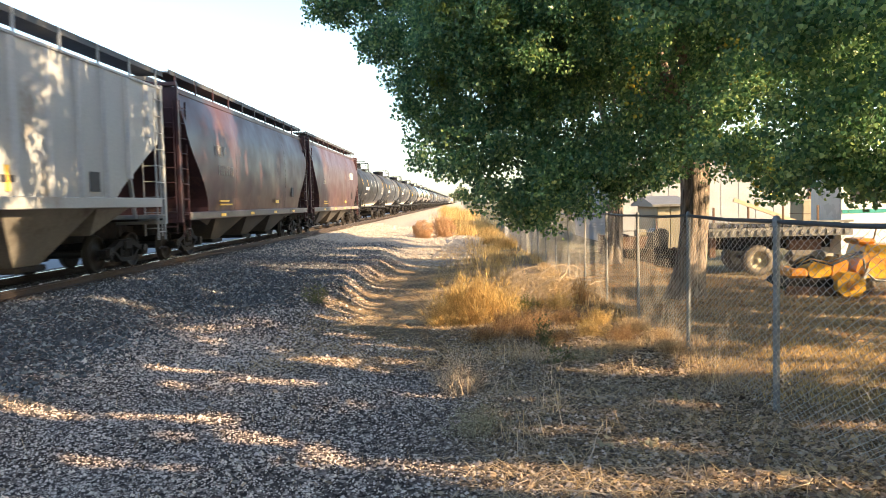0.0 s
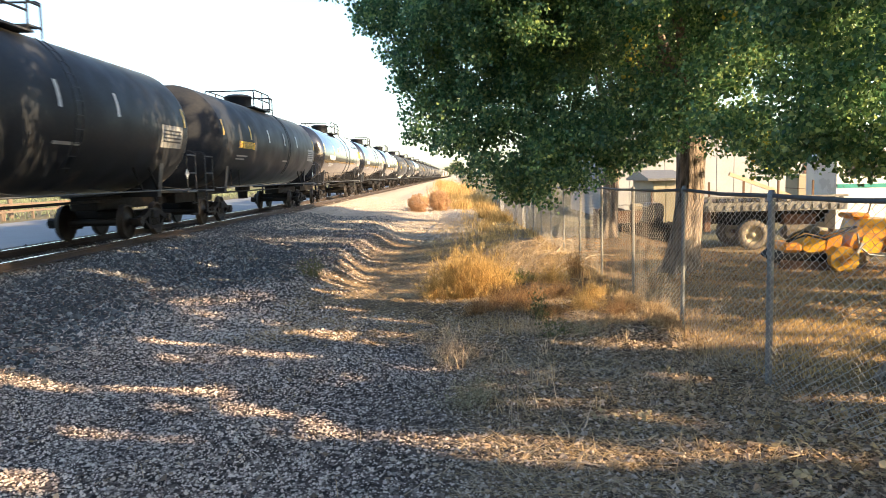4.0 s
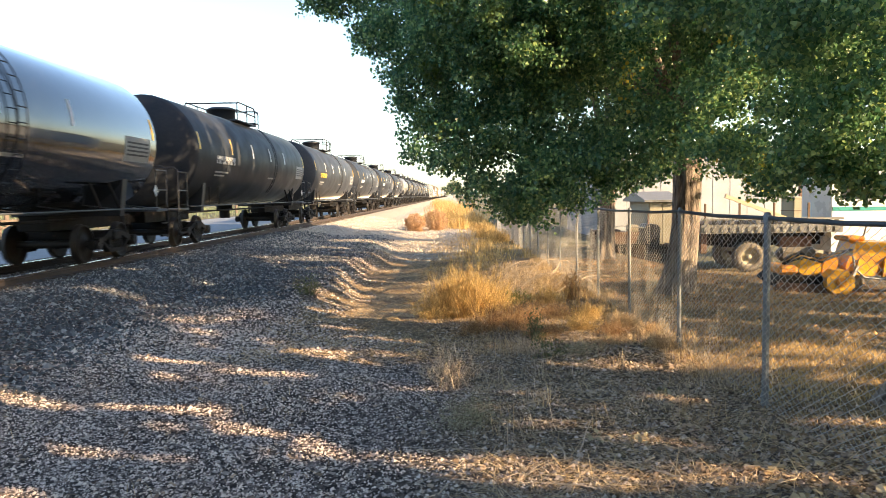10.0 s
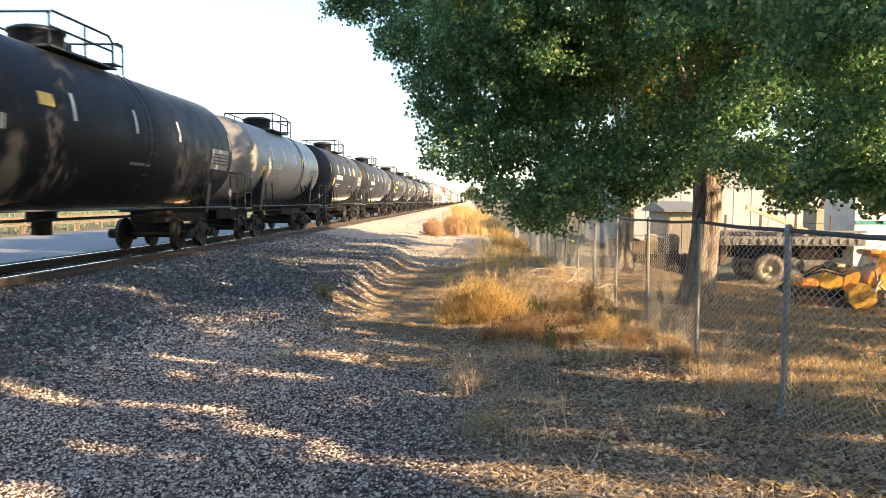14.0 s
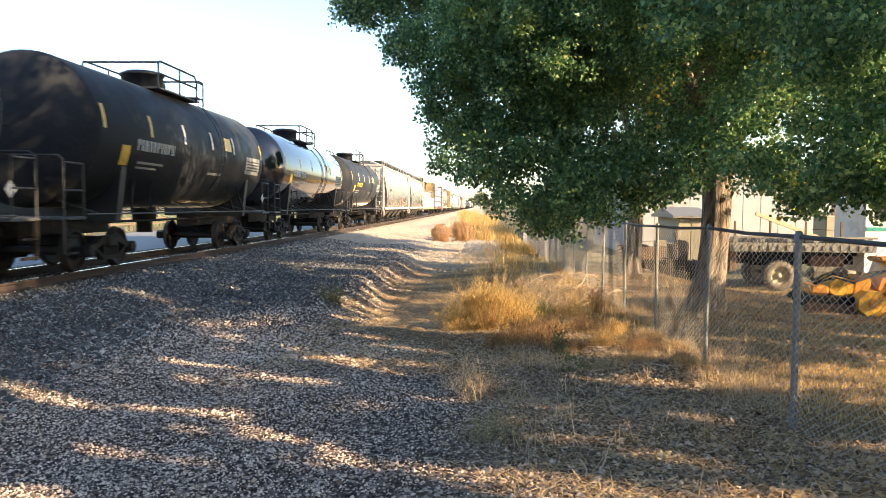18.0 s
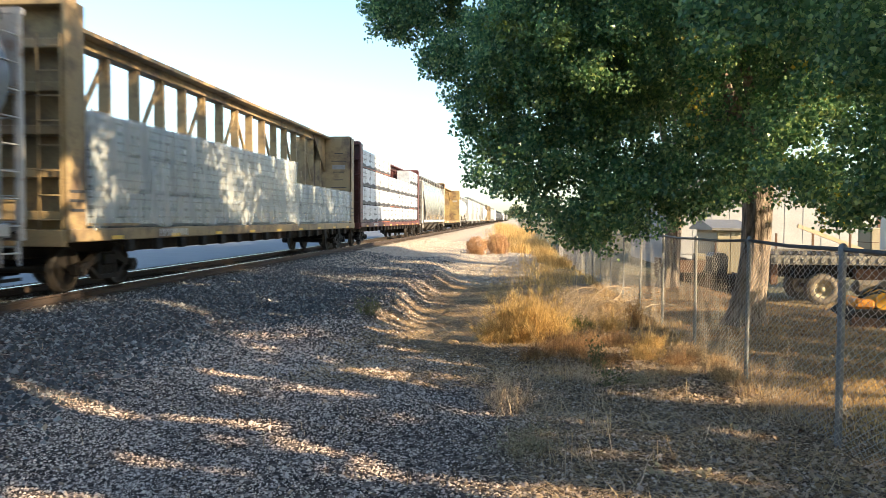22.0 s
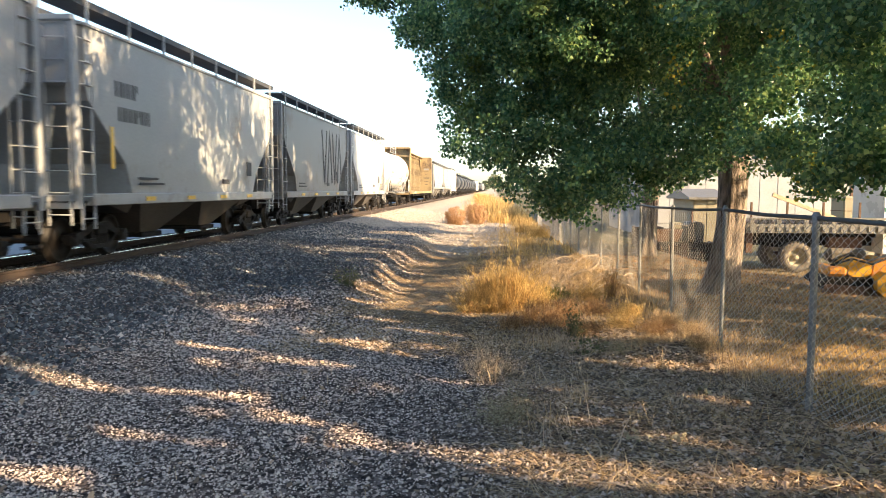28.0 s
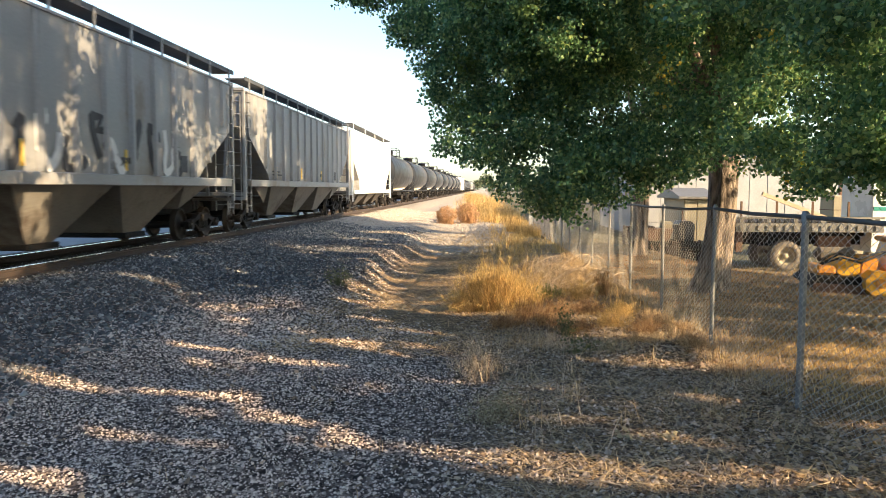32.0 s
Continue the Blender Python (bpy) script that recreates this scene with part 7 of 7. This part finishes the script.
def build_flatbed():
    Y = 25.4
    g = float(height(10, Y))
    root = thing("flatbed_truck", "old flatbed truck with silver deck edge and large lugged tyres", "truck")
    x0, x1 = 8.25, 13.0
    dz = 0.60
    part("deck", Shape().box(x0, x1, Y - 0.05, Y + 2.4, dz, dz + 0.08, 0.01), "tie", root, "timber deck")
    part("deck_edge", Shape().box(x0, x1, Y - 0.09, Y - 0.05, dz - 0.26, dz + 0.05, 0.01), "deck_silver", root, "silver deck side rail")
    part("rub_rail", Shape().box(x0, x1, Y - 0.13, Y - 0.09, dz + 0.18, dz + 0.25, 0.01), "deck_silver", root)
    for i in range(16):
        x = x0 + 0.1 + i * 0.29
        part("stake_pocket", Shape().box(x, x + 0.11, Y - 0.13, Y - 0.088, dz - 0.2, dz - 0.04, 0.008), "deck_silver", root)
        part("rail_spacer", Shape().box(x, x + 0.15, Y - 0.11, Y - 0.07, dz + 0.05, dz + 0.18, 0.008), "black_rail" if i % 3 else "deck_silver", root)
    # underside, beams and mudguard near black, for the shade below the deck
    part("underside", Shape().box(x0, x1, Y + 0.55, Y + 2.3, dz - 0.42, dz - 0.05, 0.01), "gear", root, "cross-members coloured dark for the shade below the deck")
    for y in (0.85, 1.6):
        part("chassis_beam", Shape().box(x0, x1 + 2.8, Y + y, Y + y + 0.22, dz - 0.72, dz - 0.4, 0.02), "gear", root)
    for x in (8.15, 8.5):
        part("support_leg", Shape().box(x - 0.11, x + 0.11, Y + 0.3, Y + 0.45, g if x < 8.3 else dz - 0.95, dz - 0.3, 0.01), "rust", root)
    R = 0.51
    for x in (9.95, 15.2):
        wheel(root, x, Y + 0.18, g + R, R, 0.34)
        wheel(root, x, Y + 2.1, g + R, R, 0.34)
        part("axle", Shape().tube([(x, Y + 0.2, g + R), (x, Y + 2.1, g + R)], 0.07, 10), "rust", root)
    part("mudguard", Shape().box(9.2, 10.7, Y + 0.5, Y + 0.8, dz - 0.75, dz - 0.3), "gear", root)
    part("tool_box", Shape().box(11.2, 12.3, Y + 0.6, Y + 1.0, dz - 0.78, dz - 0.32, 0.03), "rust", root, "brown side box")
    part("ramp_arm", Shape().beam((9.2, Y + 0.3, dz + 1.0), (11.3, Y + 0.3, dz + 0.2), 0.1, 0.12), "grey_twig", root, "pale folded ramp arm")
    for i in range(4):
        part("stake", Shape().box(8.4 + i * 1.15, 8.46 + i * 1.15, Y - 0.02, Y + 0.03, dz + 0.08, dz + 0.75), "rust", root)
    cab = part("cab", Shape().prism([(12.7, g + 0.65), (12.7, 2.15), (12.95, 2.3), (14.1, 2.3), (14.5, 1.45), (15.9, 1.2), (16.0, g + 0.6)], "y", Y + 0.1, Y + 2.3), "white_paint", root, "white truck cab")
    part("side_window", Shape().prism([(13.0, 1.45), (13.0, 2.1), (14.0, 2.1), (14.3, 1.45)], "y", Y + 0.085, Y + 0.1), "glass", cab)
    part("stripe", Shape().box(12.72, 15.8, Y + 0.085, Y + 0.1, 1.05, 1.18), "mark_teal", cab, "teal stripe")
    part("fender", Shape().box(14.6, 15.9, Y + 0.0, Y + 0.4, g + 0.95, g + 1.1, 0.03), "white_paint", cab)
    part("wing_mirror", Shape().box(14.25, 14.4, Y - 0.12, Y + 0.05, 1.5, 1.85, 0.02), "black_rail", cab)


def build_stand_in():
    """A made-up dark machine at the flatbed's end, standing in for vehicles in shade."""
    g = float(height(6.4, 26.4))
    root = thing("machinery_stand_in", "dark stand-in for shaded machinery, with pale crates", "machine", at=(6.25, 26.4, g))
    for y in (0.0, 0.8):
        part("frame_beam", Shape().box(-1.15, 0.95, y, y + 0.12, 0.42, 0.56, 0.01), "gear", root)
    for x in (-1.1, -0.45, 0.2, 0.8):
        part("cross_beam", Shape().box(x, x + 0.1, 0.12, 0.8, 0.43, 0.55, 0.01), "gear", root)
    part("engine", Shape().prism([(0.42, 0.56), (0.95, 0.56), (0.98, 1.12), (0.84, 1.24), (0.5, 1.24), (0.42, 1.1)], "y", 0.05, 0.85), "black_rail", root, "black engine housing")
    part("exhaust", Shape().tube([(0.6, 0.3, 1.2), (0.6, 0.3, 1.62), (0.68, 0.3, 1.7)], 0.035, 8), "rust", root)
    part("hopper", Shape().prism([(-0.62, 0.56), (0.1, 0.56), (0.28, 0.98), (-0.8, 0.98)], "y", 0.1, 0.8), "rust", root, "rusty seed hopper")
    part("crate", Shape().box(-0.12, 0.22, 0.15, 0.6, 0.985, 1.22, 0.02), "cream", root, "pale crate")
    for x in (-1.0, -0.75):
        part("upright", Shape().box(x, x + 0.06, 0.0, 0.06, 0.56, 1.15, 0.006), "gear", root)
    part("hand_rail", Shape().tube([(-1.0, 0.03, 1.12), (-0.4, 0.03, 1.2), (0.4, 0.03, 1.12)], 0.02, 6), "galv", root)
    tine = cached(("tine",), lambda: Shape().tube([(0, 0.1, 0.46), (0, -0.08, 0.36), (0, -0.12, 0.18), (0, 0.02, 0.0)], 0.022, 6), "rust")
    for i in range(8):
        part("tine", tine, "rust", root, at=(-1.05 + i * 0.27, -0.05, 0))
    wheel(root, -0.85, 0.5, 0.3, 0.3, 0.2)
    wheel(root, 0.72, 0.5, 0.3, 0.3, 0.2)


def octagon(cx, cz, r, squash=1.0):
    return [(cx + r * math.cos(radians(22.5 + 45 * k)), cz + r * squash * math.sin(radians(22.5 + 45 * k))) for k in range(8)]


def build_machine():
    g = float(height(6.9, 14.4))
    root = thing("yellow_mower", "low orange-yellow mowing machine with a dark skirted deck", "machine", at=pose(6.98, 14.5, g, 0, 0, -6))
    part("deck", Shape().prism([(-0.98, 0.20), (-0.80, 0.06), (0.05, 0.06), (0.22, 0.20), (0.05, 0.32), (-0.85, 0.32)], "y", -0.60, 0.55), "gear", root, "dark low deck")
    part("skirt", Shape().prism([(-0.98, 0.02), (-0.1, -0.03), (-0.02, 0.16), (-0.94, 0.20)], "y", -0.64, -0.605), "rust", root)
    part("engine_cover", Shape().prism(octagon(-0.28, 0.46, 0.22, 0.85), "y", -0.38, 0.3), "machine_yellow", root)
    part("side_panel", Shape().box(-0.85, -0.5, -0.45, 0.3, 0.32, 0.50, 0.05), "machine_orange", root)
    part("upright", Shape().prism([(-0.06, 0.3), (0.2, 0.3), (0.24, 0.62), (0.1, 0.68), (-0.02, 0.55)], "y", -0.35, 0.3), "machine_orange", root)
    part("drum_cover", Shape().prism(octagon(0.12, 0.22, 0.26, 0.92), "y", -0.80, -0.45), "machine_yellow", root, "eight-sided yellow drum cover")
    part("drum_hub", Shape().tube([(0.12, -0.83, 0.22), (0.12, -0.79, 0.22)], 0.09, 12), "machine_orange", root)
    part("bale", Shape().box(-0.62, 0.1, 0.32, 0.62, 0.5, 0.78, 0.08), "rubber", root, "grey rolled cover")
    for k, (a, h) in enumerate(((0.0, 0.60), (0.06, 0.66), (0.12, 0.56))):
        part("hose", Shape().tube([(-0.75, -0.4 + a, 0.52), (-0.45, -0.46 + a, h + 0.06), (-0.1, -0.44 + a, h - 0.04), (0.2, -0.40 + a, h + 0.08), (0.5, -0.3 + a, 0.78)], 0.018, 6), "black_rail", root)
    for x in (-0.75, -0.35):
        part("roller", Shape().tube([(x, -0.62, 0.07), (x, -0.5, 0.07)], 0.08, 12), "gear", root)
    part("bracket", Shape().beam((0.34, -0.55, 0.12), (0.52, -0.5, 0.5), 0.05, 0.05), "galv", root)
    root = thing("yellow_tractor", "small orange-yellow tractor with a long low tan deck", "machine", at=pose(7.86, 14.6, g, 0, 0, -4))
    part("body", Shape().prism([(-0.42, 0.30), (0.40, 0.28), (0.48, 0.45), (0.40, 0.66), (-0.40, 0.66), (-0.46, 0.45)], "y", -0.4, 0.4), "machine_orange", root)
    part("hood", Shape().prism([(-0.34, 0.66), (0.42, 0.64), (0.52, 0.76), (0.42, 0.90), (-0.26, 0.92)], "y", -0.38, 0.38), "machine_yellow", root)
    part("top_panel", Shape().box(-0.42, -0.05, -0.3, 0.3, 0.92, 1.02, 0.04), "machine_orange", root)
    part("guard", Shape().prism([(0.18, 0.26), (0.5, 0.30), (0.6, 0.5), (0.46, 0.72), (0.22, 0.6)], "y", -0.47, -0.41), "machine_yellow", root)
    part("side_plate", Shape().prism([(-0.32, 0.30), (0.06, 0.28), (0.12, 0.5), (-0.24, 0.6)], "y", -0.45, -0.41), "machine_yellow", root)
    part("step_deck", Shape().prism([(0.35, 0.24), (2.1, 0.14), (2.1, 0.22), (0.35, 0.34)], "y", -0.65, -0.15), "cream", root, "long tan deck")
    part("step_edge", Shape().prism([(0.35, 0.02), (2.1, -0.06), (2.1, 0.14), (0.35, 0.24)], "y", -0.64, -0.60), "gear", root)
    part("cable_loop", Shape().tube([(-0.36, -0.46, 0.66), (-0.34, -0.5, 0.42), (-0.16, -0.5, 0.26), (0.2, -0.5, 0.22), (0.62, -0.5, 0.34)], 0.02, 6), "galv", root)
    wheel(root, 0.86, -0.1, 0.62, 0.26, 0.18)
    wheel(root, -0.3, -0.3, 0.2, 0.2, 0.2)
    part("axle_post", Shape().box(0.8, 0.92, -0.02, 0.1, 0.1, 0.62), "rust", root)
    part("lever", Shape().tube([(0.05, 0.1, 0.9), (0.12, 0.1, 1.2)], 0.015, 6), "rubber", root)


def building(name, label, x0, x1, y0, y1, z0, z1, mat, panels, doors=(), roof=0.4):
    root = thing(name, label, "building")
    w = part("wall", Shape().box(x0, x1, y0, y1, z0, z1), mat, root)
    part("roof", Shape().prism([(y0 - 0.3, z1), (y1 + 0.3, z1), (y1 + 0.3, z1 + 0.1), ((y0 + y1) / 2, z1 + roof + 0.1), (y0 - 0.3, z1 + 0.1)], "x", x0 - 0.3, x1 + 0.3), "deck_silver", root)
    k = max(2, int((x1 - x0) / panels))
    for i in range(k):
        a = x0 + (x1 - x0) * i / k
        part("panel", Shape().box(a + 0.02, a + (x1 - x0) / k - 0.02, y0 - 0.03, y0 + 0.01, z0, z1 - 0.03, 0.01), mat, w)
    for a, b, c, d in doors:
        dr = part("door", Shape().box(a, b, y0 - 0.07, y0 - 0.03, c, d, 0.01), "rust", root)
        part("door_handle", Shape().box(b - 0.2, b - 0.1, y0 - 0.12, y0 - 0.07, c + 1.0, c + 1.1), "galv", dr)
    return root


def build_yard():
    build_flatbed()
    build_stand_in()
    build_machine()
    building("warehouse", "long white metal-clad building across the yard", 9, 60, 44, 60, -1.2, 3.9, "white_wall", 1.0, [(20, 23.5, -1.0, 2.6)])
    building("shed", "low cream-clad shed behind the flatbed", 9.3, 10.5, 36, 40, -0.9, 1.3, "cream", 0.7)
    for i, (x, y, w, h) in enumerate(((14.7, 32, 1.3, 1.35), (16.6, 32.5, 1.6, 1.25), (18.4, 32, 1.4, 1.2))):
        g = float(height(x, y))
        root = thing("wrapped_pallet", "cream wrapped stack on a pallet", "pallet", "stacks in the yard", (x, y, g))
        part("bale", Shape().box(-w / 2, w / 2, -0.6, 0.6, 0.14, 1.2 + h, 0.05), "cream", root)
        for k in range(3):
            part("runner", Shape().box(-w / 2 + k * (w / 2 - 0.06), -w / 2 + 0.12 + k * (w / 2 - 0.06), -0.6, 0.6, 0.0, 0.14), "tie", root)
        for k in range(3):
            z = 0.14 + (1.06 + h) * (k + 1) / 4
            part("band", Shape().box(-w / 2 - 0.006, w / 2 + 0.006, -0.606, 0.606, z, z + 0.03), "rust", root)
    # made-up crates for dark clutter by the trunk's foot, fronts darkened for shade
    pr = random.Random(3)
    for i in range(5):
        x, y = 5.4 + i * 0.75, 26.5 + pr.uniform(0, 2)
        g = float(height(x, y))
        root = thing("crate", "dark crate standing in for shaded clutter in the yard", "crate", "crates in the yard", pose(x, y, g, 0, 0, pr.uniform(-20, 20)))
        h = pr.uniform(0.5, 0.9)
        part("base", Shape().box(-0.45, 0.45, -0.4, 0.4, 0.0, 0.1), "tie", root)
        for k in range(4):
            part("board", Shape().box(-0.46, 0.46, -0.43, -0.40, 0.1 + k * h / 4, 0.1 + (k + 0.8) * h / 4), "gear", root)
            part("board", Shape().box(-0.46, 0.46, 0.40, 0.43, 0.1 + k * h / 4, 0.1 + (k + 0.8) * h / 4), "tie", root)
        for sx in (-1, 1):
            part("side", Shape().box(sx * 0.45 - 0.015, sx * 0.45 + 0.015, -0.4, 0.4, 0.1, 0.1 + h), "rust", root)


build_yard()


# ---- beyond the track ----
def build_far():
    pr = random.Random(6)
    for i in range(9):
        y = 45 + i * 48
        root = thing("utility_pole", "weathered timber utility pole with a crossarm", "utility pole", "utility poles along the road", (-27, y, -0.3))
        part("pole", Shape().tube([(0, 0, -0.5), (0, 0, 9.2)], 0.15, 10, True, 0.10), "pole", root)
        part("crossarm", Shape().box(-1.2, 1.2, -0.06, 0.06, 8.5, 8.64), "pole", root)
        for x in (-1.05, -0.5, 0.5, 1.05):
            part("insulator", Shape().tube([(x, 0, 8.64), (x, 0, 8.82)], 0.05, 8), "glass", root)
    for i in range(7):
        y = 18 + i * 6.0
        root = thing("guard_rail", "weathered timber rail fence beyond the road", "fence", "rail fences beyond the road", (-25.6, y, -0.28))
        for k in (0, 2.9, 5.8):
            part("post", Shape().box(-0.06, 0.06, k - 0.06, k + 0.06, 0, 1.0), "pole", root)
        for z in (0.45, 0.85):
            part("rail", Shape().box(0.06, 0.1, -0.1, 5.95, z, z + 0.12), "pole", root)
    r = np.random.default_rng(55)
    for i in range(26):
        y, x = pr.uniform(520, 900), pr.uniform(-160, 40)
        h = pr.uniform(7, 13)
        root = thing("far_tree", "hazy distant tree on the horizon", "tree", "distant trees")
        part("trunk", Shape().tube([(x, y, -1), (x, y, h * 0.6)], 0.4, 7, True, 0.15), "bark", root)
        p = crown_points((x, y, h * 0.62), (h * 0.5, h * 0.5, h * 0.42), 130, r, None, 0.2)
        v, f = leaves(p, 8, (0.7, 0.7, 0.6), (0.7, 1.3), r)
        part("crown", soup("crown", v, f, "far_tree"), "far_tree", root)


build_far()


def motions():
    """The train rolls towards the camera's side at an even pace."""
    times = (0, 8, 16, 24, 32)
    for car, y in TRAIN:
        walk(car, [(t, pose(XC, y - SPEED * t, RAIL)) for t in times])
    for load, y, z in LOADS:
        walk(load, [(t, pose(XC, y - SPEED * t, RAIL + z)) for t in times])


motions()
